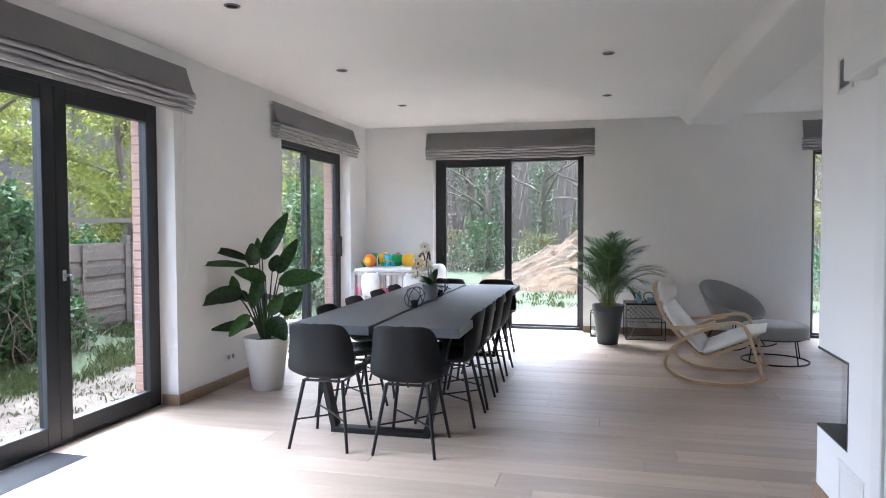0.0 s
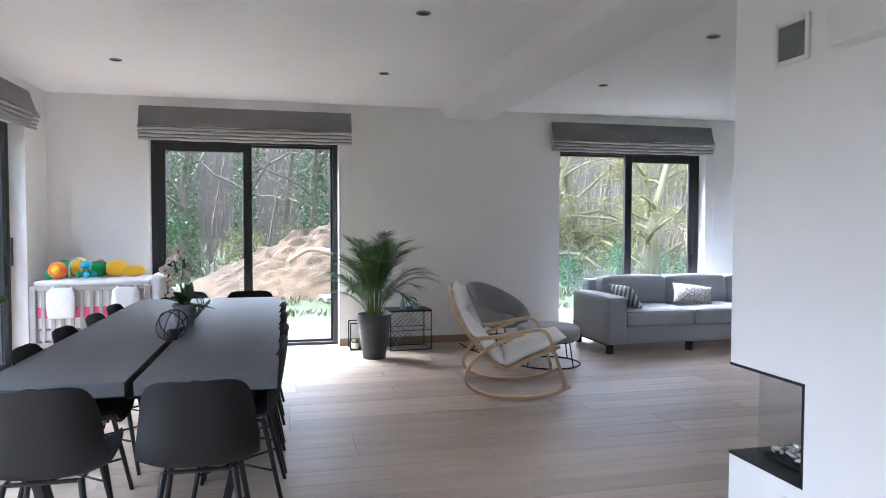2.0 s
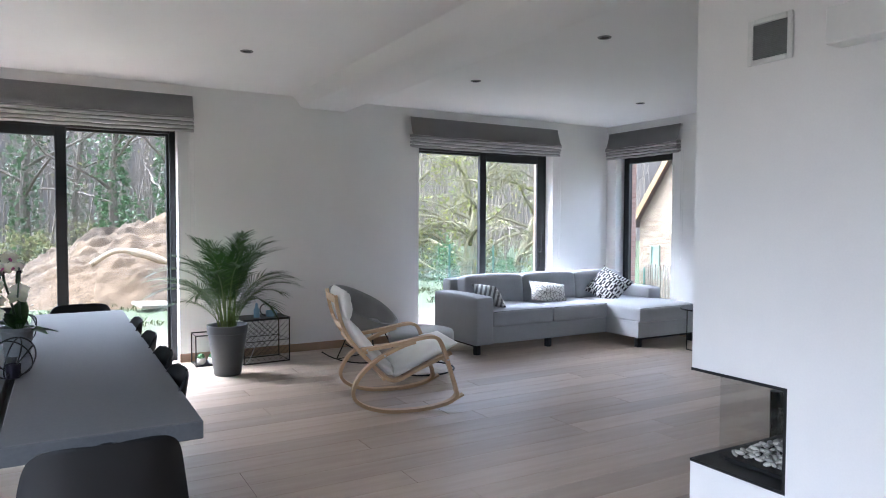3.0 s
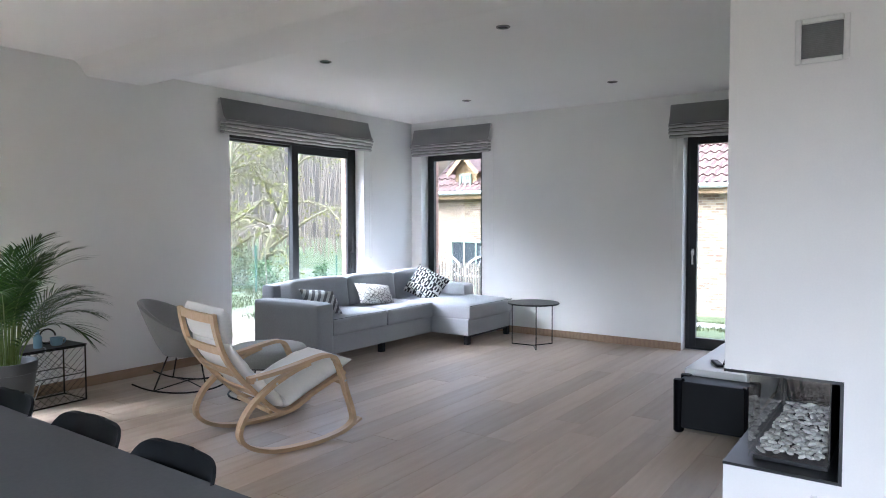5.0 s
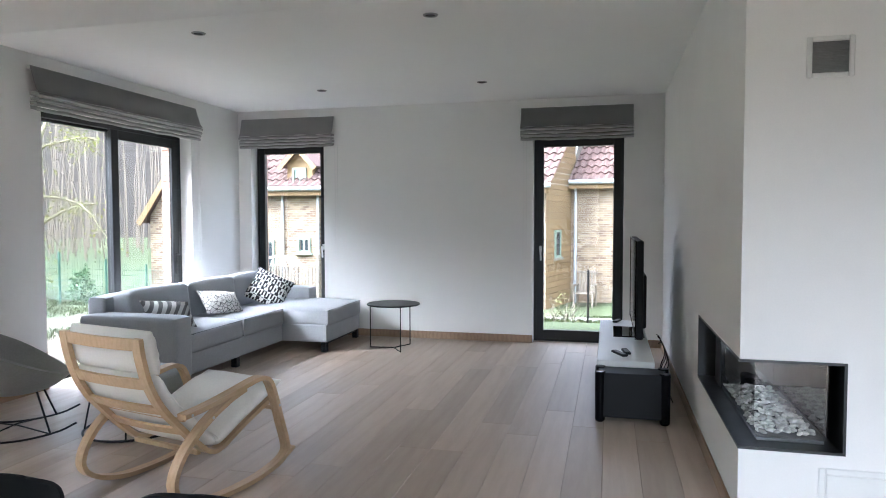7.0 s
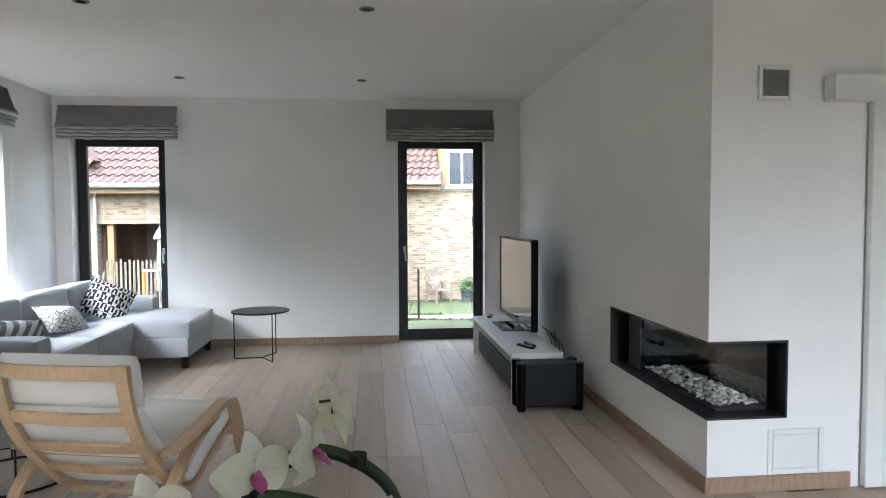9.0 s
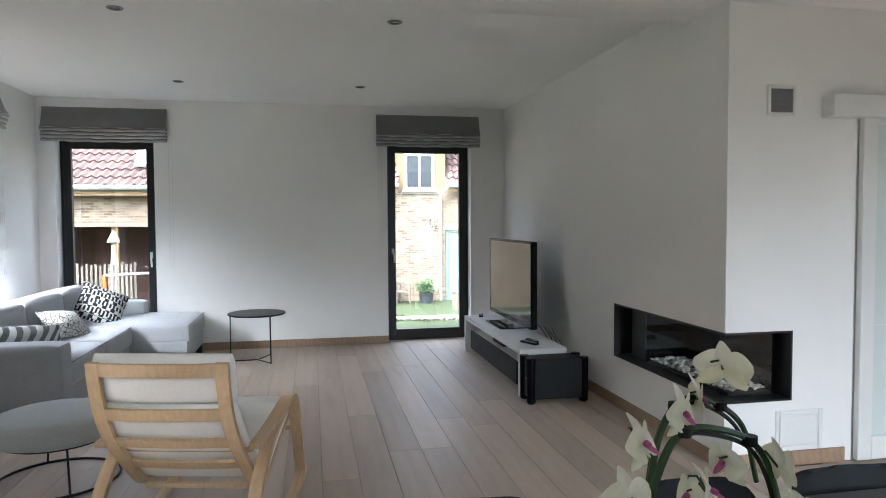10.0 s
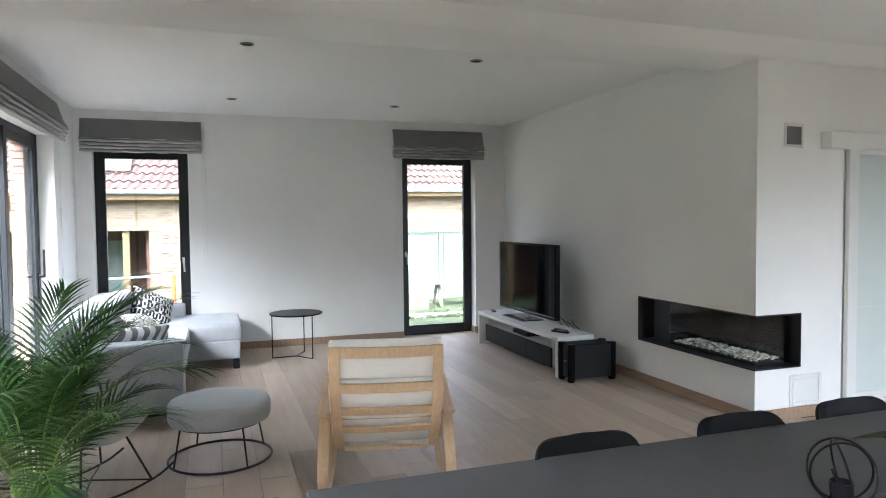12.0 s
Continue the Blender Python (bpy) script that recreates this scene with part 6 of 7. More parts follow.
def shrub(x, y, w, d, h, n, size, mat, seed, label, category="shrub", stems=40):
    rnd = random.Random(seed)
    t = thing("shrub", pose(x, y, ground_z(x, y)), label, category, "shrubs outside")
    pts, ln = [], []
    for _ in range(stems):
        p = Vector((rnd.uniform(-w, w) * 0.4, rnd.uniform(-d, d) * 0.4, -0.05))
        l = limb(p, Vector((rnd.gauss(0, 0.4), rnd.gauss(0, 0.4), 1)), h * rnd.uniform(0.6, 1.05), 0.010, rnd, 0.3, 6)
        ln.append(l)
    sticks("stems", ln, "bark_pale", t)
    for _ in range(n):
        a, k = rnd.uniform(0, 6.28), rnd.random() ** 0.4
        z = rnd.random()
        rr = k * (0.55 + 0.45 * math.sin(math.pi * min(1, z + 0.15))) * (0.75 + 0.5 * noise.noise(Vector((a * 1.2, z * 3, seed))))
        pts.append(Vector((math.cos(a) * w / 2 * rr, math.sin(a) * d / 2 * rr, z * h * (0.85 + 0.3 * noise.noise(Vector((a, seed, 2)))))))
    leaf_cloud("foliage", pts, size, mat, t, rnd)
    return t


# ---- ground ----
_xs = [-400, -200, -100, -60, -40, -30] + [-24 + 0.6 * i for i in range(95)] + [36, 45, 60, 100, 200, 400]
_ys = [-400, -200, -100, -60, -40, -25, -15] + [-9 + 0.6 * i for i in range(80)] + [42, 50, 65, 100, 200, 400]
_v = [(x, y, ground_z(x, y)) for y in _ys for x in _xs]
_w = len(_xs)
_f = [(j * _w + i, j * _w + i + 1, (j + 1) * _w + i + 1, (j + 1) * _w + i) for j in range(len(_ys) - 1) for i in range(_w - 1)]
tagged(sheet("ground", _v, _f, "ground", None, True), "rough grass and bare earth round the house", "ground", "", "structure")


def tufts(name, x0, x1, y0, y1, n, h, seed, label):
    rnd = random.Random(seed)
    vs, fs = [], []
    for _ in range(n):
        x, y = rnd.uniform(x0, x1), rnd.uniform(y0, y1)
        if noise.noise(Vector((x * 0.7, y * 0.7, seed))) < -0.05:
            continue
        for _k in range(7):
            px, py = x + rnd.gauss(0, 0.06), y + rnd.gauss(0, 0.06)
            hh, a = h * rnd.uniform(0.4, 1.2), rnd.uniform(0, 6.28)
            z = ground_z(px, py) - 0.01
            dx, dy = math.cos(a), math.sin(a)
            m = len(vs)
            w = 0.006
            ln = rnd.uniform(0.2, 0.9) * hh
            vs += [(px - dy * w, py + dx * w, z), (px + dy * w, py - dx * w, z), (px + dx * ln * 0.4 + dy * w, py + dy * ln * 0.4 - dx * w, z + hh * 0.7), (px + dx * ln, py + dy * ln, z + hh)]
            fs += [(m, m + 1, m + 2), (m, m + 2, m + 3)]
    tagged(sheet(name, vs, fs, "blade"), label, "grass", "", "stuff")


tufts("grass", -7.2, -4.9, 3.5, 10.5, 2600, 0.11, 1, "rough green grass along the fence")
tufts("grass", -5.0, -3.9, 3.5, 9.0, 200, 0.05, 2, "thin grass on bare earth")
tufts("grass", -4.0, 5.0, 12.5, 17.0, 1100, 0.10, 3, "rough grass before the earth heap")
tufts("grass", 5.0, 13.0, 11.0, 20.0, 3000, 0.09, 4, "green lawn behind the house")
tufts("grass", 8.5, 15.0, 0.0, 10.0, 2600, 0.08, 5, "green lawn between the houses")

# ---- earth heap ----
bm = bmesh.new()
_n = 130
_g = []
for j in range(_n + 1):
    row = []
    for i in range(_n + 1):
        u, v = 2 * i / _n - 1, 2 * j / _n - 1
        x, y = 1.1 + 4.2 * u, 17.6 + 3.2 * v
        d = math.hypot(u * 0.98, v)
        h = 1.75 * max(0.0, 1 - d ** 1.25) * (1 + 0.22 * noise.noise(Vector((u * 2.2, v * 2.2, 3))))
        h += min(0.5, max(0, 1.0 - d)) * (0.30 * noise.noise(Vector((u * 7, v * 7, 1))) + 0.24 * noise.noise(Vector((u * 15.3, v * 15.3, 8))) + 0.16 * noise.noise(Vector((u * 33, v * 33, 4))))
        row.append(bm.verts.new((x, y, ground_z(x, y) - 0.05 + h)))
    _g.append(row)
for a, b in zip(_g, _g[1:]):
    for i in range(_n):
        bm.faces.new((a[i], a[i + 1], b[i + 1], b[i]))
solid("earth_heap", bm, "mound", "big heap of dug clay with stones", "earth heap", "structure", True)
_rnd = random.Random(8)
for k in range(70):
    bm = bmesh.new()
    bmesh.ops.create_icosphere(bm, subdivisions=2, radius=_rnd.uniform(0.02, 0.03 + 0.05 * (k % 5 == 0)))
    for v in bm.verts:
        v.co *= 1 + 0.35 * noise.noise(v.co * 9 + Vector((k, 0, 0)))
    u, w = _rnd.uniform(-0.75, 0.75), _rnd.uniform(-0.9, -0.2)
    d = math.hypot(u, w)
    x, y = 1.1 + 4.2 * u, 17.6 + 3.2 * w
    solid("stone", moved(bm, pose(x, y, ground_z(x, y) + 1.2 * max(0.0, 1 - d ** 1.25))), "stone", "pale stone lying on the earth heap", "stone", "", False, "stones on the heap")
solid("root", T(smooth_line([(-0.6, 15.55, 0.62), (-0.2, 15.45, 0.86), (0.25, 15.35, 0.80), (0.6, 15.3, 0.66), (0.95, 15.3, 0.58)], 6), [0.05] * 10 + [0.075] * 8 + [0.05] * 5 + [0.03] * 2, 9), "dead_wood", "bleached crooked root on the earth heap", "root", smooth=True)
solid("slab", moved(B(-0.3, 0.3, -0.2, 0.2, 0, 0.06, 0.01), pose(0.3, 14.3, -0.06, 6, 4, 20)), "stone", "pale broken slab lying in the grass", "slab")

# ---- woods to the north ----
_rnd = random.Random(31)
for k, (x, y, h, iv, ln) in enumerate(((-3.6, 22.5, 9, 1500, 0.0), (-1.9, 24.0, 10, 1400, 0.05), (0.2, 21.8, 9, 1700, -0.12), (1.6, 22.5, 10, 2200, 0.03), (2.6, 23.2, 9, 1200, 0.1), (-6.0, 24, 9, 1300, 0.05), (4.6, 25, 10, 300, 0.06), (6.6, 24, 9, 0, -0.05), (-8.5, 23, 9, 1000, 0.0), (-4.8, 27, 11, 900, -0.05), (8.4, 26, 10, 200, 0.05), (-0.8, 28, 11, 500, 0.08))):
    tree(x, y, h, 100 + k, "ivy-clad bare winter tree at the wood's edge" if iv > 400 else "bare winter tree at the wood's edge", 160, 0.06, "dry_leaf", iv, "bark", 0.8, 0.15, 0.0, ln, 14)
for k in range(15):
    x, y = -10 + 1.55 * k + _rnd.uniform(-0.5, 0.5), _rnd.uniform(20.5, 23.5) + (1.5 if -2 < -10 + 1.55 * k < 4 else 0)
    shrub(x, y, 2.6, 2.0, _rnd.uniform(1.5, 2.6), 900, 0.06, ("dry_leaf", "hedge", "dry_leaf")[k % 3], 60 + k, "tangled leafy brush at the edge of the wood", stems=90)
# the wood behind: thin stems beyond counting
_l = []
for _ in range(1500):
    a = _rnd.uniform(-0.75, 0.95)
    d = _rnd.uniform(27, 46)
    x, y = 1 + d * math.sin(a), d * math.cos(a)
    if x > 13 and y < 26:
        continue
    _l.append(limb(Vector((x, y, ground_z(x, y))), Vector((_rnd.gauss(0, 0.08), 0, 1)), _rnd.uniform(5, 12), _rnd.uniform(0.015, 0.06), _rnd, 0.05, 6))
tagged(sticks("bare_wood", _l, "bark_pale"), "distant bare tree stems in a wood", "wood", "", "stuff")
_l = []
for _ in range(9000):
    a = _rnd.uniform(-0.75, 0.95)
    d = _rnd.uniform(24, 40)
    x, y = 1 + d * math.sin(a), d * math.cos(a)
    if x > 13 and y < 26:
        continue
    _l.append(limb(Vector((x, y, _rnd.uniform(0.2, 9))), Vector((_rnd.gauss(0, 1), _rnd.gauss(0, 0.6), _rnd.gauss(0.5, 0.6))).normalized(), _rnd.uniform(0.8, 2.2), 0.010, _rnd, 0.25, 4))
tagged(sticks("bare_twigs", _l, "bark_pale"), "tangle of bare winter twigs", "twigs", "", "stuff")
bm = bmesh.new()
_p = []
for i in range(61):
    a = -1.25 + 2.35 * i / 60
    h = 19 + 2.5 * noise.noise(Vector((i * 0.3, 0, 0))) + 1.2 * noise.noise(Vector((i * 1.1, 3, 0)))
    _p.append((bm.verts.new((1 + 62 * math.sin(a), 62 * math.cos(a), -1.5)), bm.verts.new((1 + 62 * math.sin(a), 62 * math.cos(a), h))))
for a, b in zip(_p, _p[1:]):
    bm.faces.new((a[0], a[1], b[1], b[0]))
solid("backdrop", bm, "far_wood", "grey-brown distant bare woodland", "backdrop", "structure")

# ---- behind the sofa window: lawn, wire fence, willow ----
for k in range(9):
    x = 4.4 + 1.15 * k
    y = 15.3 - 0.1 * k
    solid("fence_post", T([(x, y, ground_z(x, y) - 0.1), (x, y, ground_z(x, y) + 1.05)], 0.022, 8), "green_metal", "green metal fence post", "post", group="wire fence posts")
_l = []
for k in range(8):
    _l.append([(Vector((4.4, 15.3, ground_z(4.4, 15.3) + 0.15 + 0.12 * k)), 0.0035), (Vector((13.6, 14.5, ground_z(13.6, 14.5) + 0.15 + 0.12 * k)), 0.0035)])
for k in range(150):
    f = k / 150
    x, y = 4.4 + 9.2 * f, 15.3 - 0.8 * f
    _l.append([(Vector((x, y, ground_z(x, y) + 0.1)), 0.003), (Vector((x, y, ground_z(x, y) + 1.0)), 0.003)])
tagged(sticks("wire_mesh", _l, "green_metal"), "green wire mesh of the garden fence", "wire mesh", "", "stuff")
for k, (x, y, h, ln) in enumerate(((9.8, 19.5, 8, 0.35), (11.0, 20.5, 9, 0.05), (8.6, 21.0, 8, -0.2), (12.8, 21, 9, 0.2), (6.8, 20.0, 7, 0.3))):
    tree(x, y, h, 300 + k, "old willow with arching mossy limbs and pale twigs", 1100, 0.06, "autumn", 0, "bark_moss", 1.0, 0.2, 0.25, ln, 60, 0.12)
_rnd = random.Random(5)
wt_ = thing("weeping_sapling", pose(8.9, 15.9, ground_z(8.9, 15.9)), "small weeping sapling with bare white twigs", "tree")
_l = [limb(Vector((0, 0, -0.05)), Vector((0, 0, 1)), 1.55, 0.025, _rnd, 0.03, 5)]
sticks("trunk", _l, "bark_pale", wt_)
sticks("twigs", [limb(Vector((0, 0, 1.5)), Vector((math.cos(k), math.sin(k), 0.7)), 1.5, 0.012, _rnd, 0.12, 9, 0.32) for k in [0.42 * i for i in range(16)]], "bark_pale", wt_)
for x, y, h, s in ((4.9, 16.2, 1.1, 1), (6.2, 16.6, 0.8, 2), (7.3, 16.3, 1.3, 3), (11.2, 16.4, 1.0, 4), (9.6, 16.9, 0.9, 6)):
    shrub(x, y, 0.9, 0.9, h, 700, 0.045, "hedge", 400 + s, "young evergreen shrub beyond the lawn", stems=8)

# ---- west garden: fence, ivy and trees ----
def fence_panel(y0):
    t = thing("garden_fence", pose(-6.85, y0, -0.16), "weathered overlapping-slat fence panel", "fence", "garden fence")
    rnd = random.Random(int(y0 * 10))
    for k in range(11):
        z = 0.06 + 0.112 * k
        ob = part("slat", B(0.0 + 0.02 * (k % 2), 0.016 + 0.02 * (k % 2), 0.03, 1.77, z, z + 0.135, 0.002, 1), "fence_wood", t)
        ob.rotation_euler = (radians(rnd.uniform(-0.6, 0.6)), 0, 0)
    for y in (0.05, 0.9, 1.75):
        part("batten", B(0.038, 0.058, y - 0.02, y + 0.02, 0.04, 1.30), "fence_wood", t)
    part("post", B(-0.03, 0.05, 1.77, 1.85, -0.1, 1.42, 0.004, 1), "fence_wood", t)
    return t


for k in range(6):
    fence_panel(1.45 + 1.83 * k)
solid("top_rail", B(-7.5, -7.44, 3.0, 13.0, 1.46, 1.53), "fence_wood", "weathered rail behind the fence", "rail")
for k in range(5):
    solid("rail_post", B(-7.6, -7.5, 3.2 + 2.3 * k, 3.3 + 2.3 * k, -0.2, 1.60), "fence_wood", "weathered post behind the fence", "post", group="rail posts")
for k, (y, w, h, n) in enumerate(((3.6, 2.2, 1.9, 2600), (5.4, 2.2, 2.3, 5000), (6.25, 1.5, 2.1, 4200), (6.95, 0.7, 0.9, 600), (9.0, 0.5, 0.5, 300), (10.9, 2.0, 1.6, 1600))):
    shrub(-6.35, y, 1.1, w, h, n, 0.055, "hedge", 500 + k, "ivy and brambles climbing over the fence", "climber", 25)
for k in range(5):
    shrub(-7.7, 4 + 2.4 * k, 1.0, 2.8, 1.55, 2200, 0.06, "hedge", 540 + k, "hedge growing behind the fence", "hedge", 20)
for k, (x, y, h, ln) in enumerate(((-9.2, 5.2, 7, 0.1), (-10.0, 8.5, 8, 0.0), (-9.0, 11.5, 7, 0.1), (-11.5, 15.0, 9, 0.0), (-8.6, 18.0, 8, 0.0), (-12.5, 6.5, 9, 0.0), (-13, 11, 9, 0))):
    tree(x, y, h, 600 + k, "spreading tree with sparse yellow-green autumn leaves", 11000, 0.062, "autumn", 0, "bark", 1.15, 0.15, 0.06, ln, 48, 0.14)
shrub(-5.6, 12.6, 2.2, 2.2, 2.6, 3200, 0.06, "hedge", 700, "dense dark shrub beyond the brick corner", stems=30)


# ---- neighbours' houses to the east ----
def tile_roof(t, x0, x1, y0, y1, z0, z1, skew=0.0):
    """A slope of pantiles from the eave (x0, z0) up to the ridge (x1, z1): rolls across, steps down the courses."""
    ln = math.hypot(x1 - x0, z1 - z0)
    nc = max(2, int(ln / 0.33))
    nw = max(2, int((y1 - y0) / 0.22))
    up = Vector((x1 - x0, 0, z1 - z0)).normalized()
    nr = Vector((-up.z, 0, up.x)) * (1 if up.x > 0 else -1)
    vs, fs = [], []
    per = 6
    for c in range(nc):
        for k in (0, 1):
            s = ln * (c + k) / nc
            lift = 0.045 if k == 0 else 0.0
            for i in range(nw * per + 1):
                y = y0 + (y1 - y0) * i / (nw * per)
                w = 0.035 * math.sin(2 * math.pi * i / per)
                p = Vector((x0, y, z0)) + up * s + nr * (lift + w + 0.03)
                p.y += skew * s / ln
                vs.append(p)
    row = nw * per + 1
    for r in range(2 * nc - 1):
        for i in range(row - 1):
            fs.append((r * row + i, r * row + i + 1, (r + 1) * row + i + 1, (r + 1) * row + i))
    ob = sheet("roof", vs, fs, "roof_tile", t, False)
    tagged(ob, "red clay pantile roof")
    part("roof_deck", strip(bmesh.new(), [(x0, (y0 + y1) / 2 + abs(skew) / 2, z0 - 0.08), (x1, (y0 + y1) / 2, z1 - 0.08)], (0, 1, 0), y1 - y0 - abs(skew), 0.10), "old_wood", t)
    return ob


def house_window(t, x, y0, y1, z0, z1, mat="pale_green", bars=1, pane_mat="dark_pane"):
    w = part("window", frame_ring(bmesh.new(), y0, y1, z0, z1, -0.04, 0.04, 0.07), mat, t, "painted window frame")
    w.matrix_basis = pose(x, 0, 0, 0, 0, 90) @ pose(0, 0, 0)
    for k in range(bars + 1):
        a, b = y0 + 0.07 + (y1 - y0 - 0.14) * k / (bars + 1), y0 + 0.07 + (y1 - y0 - 0.14) * (k + 1) / (bars + 1)
        part("pane", B(a + 0.025, b - 0.025, 0.0, 0.012, z0 + 0.07, z1 - 0.07), pane_mat, w)
        if k:
            part("bar", B(a - 0.03, a + 0.03, -0.03, 0.03, z0 + 0.07, z1 - 0.07), mat, w)
    part("sill", B(y0 - 0.06, y1 + 0.06, -0.06, 0.10, z0 - 0.06, z0), mat, w)
    return w


G0 = -1.15
ha = thing("house", pose(0, 0, 0), "brick and timber neighbour's house with a pantile roof and porch", "house", "neighbouring houses")
AX = 16.2
bm = B(AX, AX + 0.3, 6.0, 9.0, G0, 2.25)
box(bm, AX, AX + 0.3, 9.0, 12.6, 1.30, 2.25)
box(bm, AX, AX + 0.3, 12.6, 16.3, G0, 2.25)
part("wall", bm, "house_brick", ha, "yellow and red brick wall")
part("soldier_course", B(AX - 0.012, AX, 9.0, 12.6, 1.30, 1.44), "house_brick_n", ha)
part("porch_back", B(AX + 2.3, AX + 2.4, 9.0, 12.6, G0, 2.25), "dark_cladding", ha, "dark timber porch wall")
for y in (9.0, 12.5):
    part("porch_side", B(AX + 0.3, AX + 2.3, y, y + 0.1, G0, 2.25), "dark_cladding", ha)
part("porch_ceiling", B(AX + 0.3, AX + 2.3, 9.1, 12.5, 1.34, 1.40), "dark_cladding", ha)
part("porch_floor", B(AX - 0.6, AX + 2.3, 9.0, 12.6, G0 - 0.1, G0 + 0.02), "paving", ha)
for y in (9.55, 11.0, 12.3):
    part("porch_post", B(AX + 0.06, AX + 0.22, y - 0.08, y + 0.08, G0, 1.30), "cladding", ha)
house_window(ha, AX + 2.26, 9.7, 10.4, -0.95, 1.0, "pale_green", 0, "curtain")
tile_roof(ha, AX - 0.35, AX + 4.2, 5.85, 16.4, 2.30, 6.2, -1.25)
part("gutter", T([(AX - 0.40, 5.85, 2.28), (AX - 0.40, 16.4, 2.28)], 0.065, 8), "gutter", ha)
part("fascia", B(AX - 0.32, AX - 0.28, 5.9, 16.4, 2.08, 2.28), "cladding", ha)
part("downpipe", T([(AX - 0.07, 6.22, 2.2), (AX - 0.07, 6.22, G0)], 0.045, 8), "gutter", ha)
# timber gable, set at an angle to the front
GM = pose(AX, 6.0, 0, 0, 0, -15.4)
for k in range(30):
    z = G0 + 0.16 * k
    x0_ = 0.02 if z < 2.25 else (z - 2.1) / 0.82
    if x0_ > 2.4:
        break
    bd = part("board", B(x0_, 2.5, 0.0, 0.03 + 0.010 * (k % 2), z, z + 0.150), "cladding", ha)
    bd.matrix_basis = GM
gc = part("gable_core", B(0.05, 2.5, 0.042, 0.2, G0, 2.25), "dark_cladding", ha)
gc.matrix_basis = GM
bb = part("barge_board", strip(bmesh.new(), [(-0.42, -0.03, 2.10), (2.6, -0.03, 4.55)], (0, 1, 0), 0.05, 0.2), "cladding", ha)
bb.matrix_basis = GM
_w = part("side_window", frame_ring(bmesh.new(), 0.66, 1.14, 0.30, 1.08, -0.04, 0.02, 0.07), "pale_green", ha)
part("pane", B(0.73, 1.07, -0.015, -0.003, 0.37, 1.01), "dark_pane", _w)
part("sill", B(0.60, 1.20, -0.09, -0.002, 0.23, 0.30), "stone", _w)
_w.matrix_basis = GM
bm = bmesh.new()
for x in (AX + 0.02, AX + 3.0):
    for y, z in ((16.31, G0), (18.36, G0), (18.36, 1.50), (16.31, 4.45)):
        bm.verts.new((x, y, z))
bm.verts.ensure_lookup_table()
for f in ((0, 1, 2, 3), (4, 7, 6, 5), (0, 4, 5, 1), (1, 5, 6, 2), (2, 6, 7, 3), (3, 7, 4, 0)):
    bm.faces.new([bm.verts[i] for i in f])
bmesh.ops.recalc_face_normals(bm, faces=bm.faces)
part("wing_wall", bm, "house_brick", ha, "yellow brick gable of the wing")
part("wing_roof", strip(bmesh.new(), [(AX + 1.4, 18.60, 1.30), (AX + 1.4, 16.30, 4.60)], (1, 0, 0), 3.2, 0.12), "roof_tile", ha)
part("wing_verge", strip(bmesh.new(), [(AX - 0.22, 18.60, 1.24), (AX - 0.22, 16.30, 4.54)], (1, 0, 0), 0.04, 0.18), "cladding", ha)
house_window(ha, AX + 0.0, 17.45, 17.85, -0.4, 0.68, "pale_green", 0, "curtain")
# two small timber dormers that break the eave
for yc in (13.18, 14.93):
    dm = part("dormer", B(AX - 0.06, AX + 1.6, yc - 0.40, yc + 0.40, 2.12, 3.02), "cladding", ha, "timber dormer")
    bm = bmesh.new()
    for x in (AX - 0.06, AX + 1.6):
        for y, z in ((yc - 0.40, 3.021), (yc + 0.40, 3.021), (yc, 3.42)):
            bm.verts.new((x, y, z))
    bm.verts.ensure_lookup_table()
    for f in ((0, 1, 2), (3, 5, 4), (0, 2, 5, 3), (1, 4, 5, 2), (0, 3, 4, 1)):
        bm.faces.new([bm.verts[i] for i in f])
    part("dormer_gable", bm, "cladding", dm)
    for s in (-1, 1):
        part("dormer_roof", strip(bmesh.new(), [(AX + 0.75, yc + s * 0.56, 2.92), (AX + 0.75, yc, 3.50)], (1, 0, 0), 2.0, 0.07), "roof_tile", dm)
        part("verge_board", strip(bmesh.new(), [(AX - 0.27, yc + s * 0.57, 2.86), (AX - 0.27, yc, 3.45)], (1, 0, 0), 0.03, 0.13), "cladding", dm)
    house_window(ha, AX - 0.09, yc - 0.22, yc + 0.22, 2.18, 2.90, "pale_green", 1, "curtain")
for y0, y1, z0, z1 in ((12.88, 13.30, 0.40, 0.85), ):
    house_window(ha, AX - 0.01, y0, y1, z0, z1, "pale_green", 1)
house_window(ha, AX - 0.01, 14.05, 15.55, G0 + 0.1, 0.77, "pale_green", 2)
for y in (12.62, 13.75):
    part("downpipe", T([(AX - 0.07, y, 2.2), (AX - 0.07, y, G0)], 0.04, 8), "gutter", ha)
sl = part("roof_window", B(0, 0.95, -0.55, 0.55, 0.05, 0.13), "sky_pane", ha, "pale roof window")
sl.matrix_basis = pose(AX + 0.16, 9.95, 2.80, 0, -41, 0)

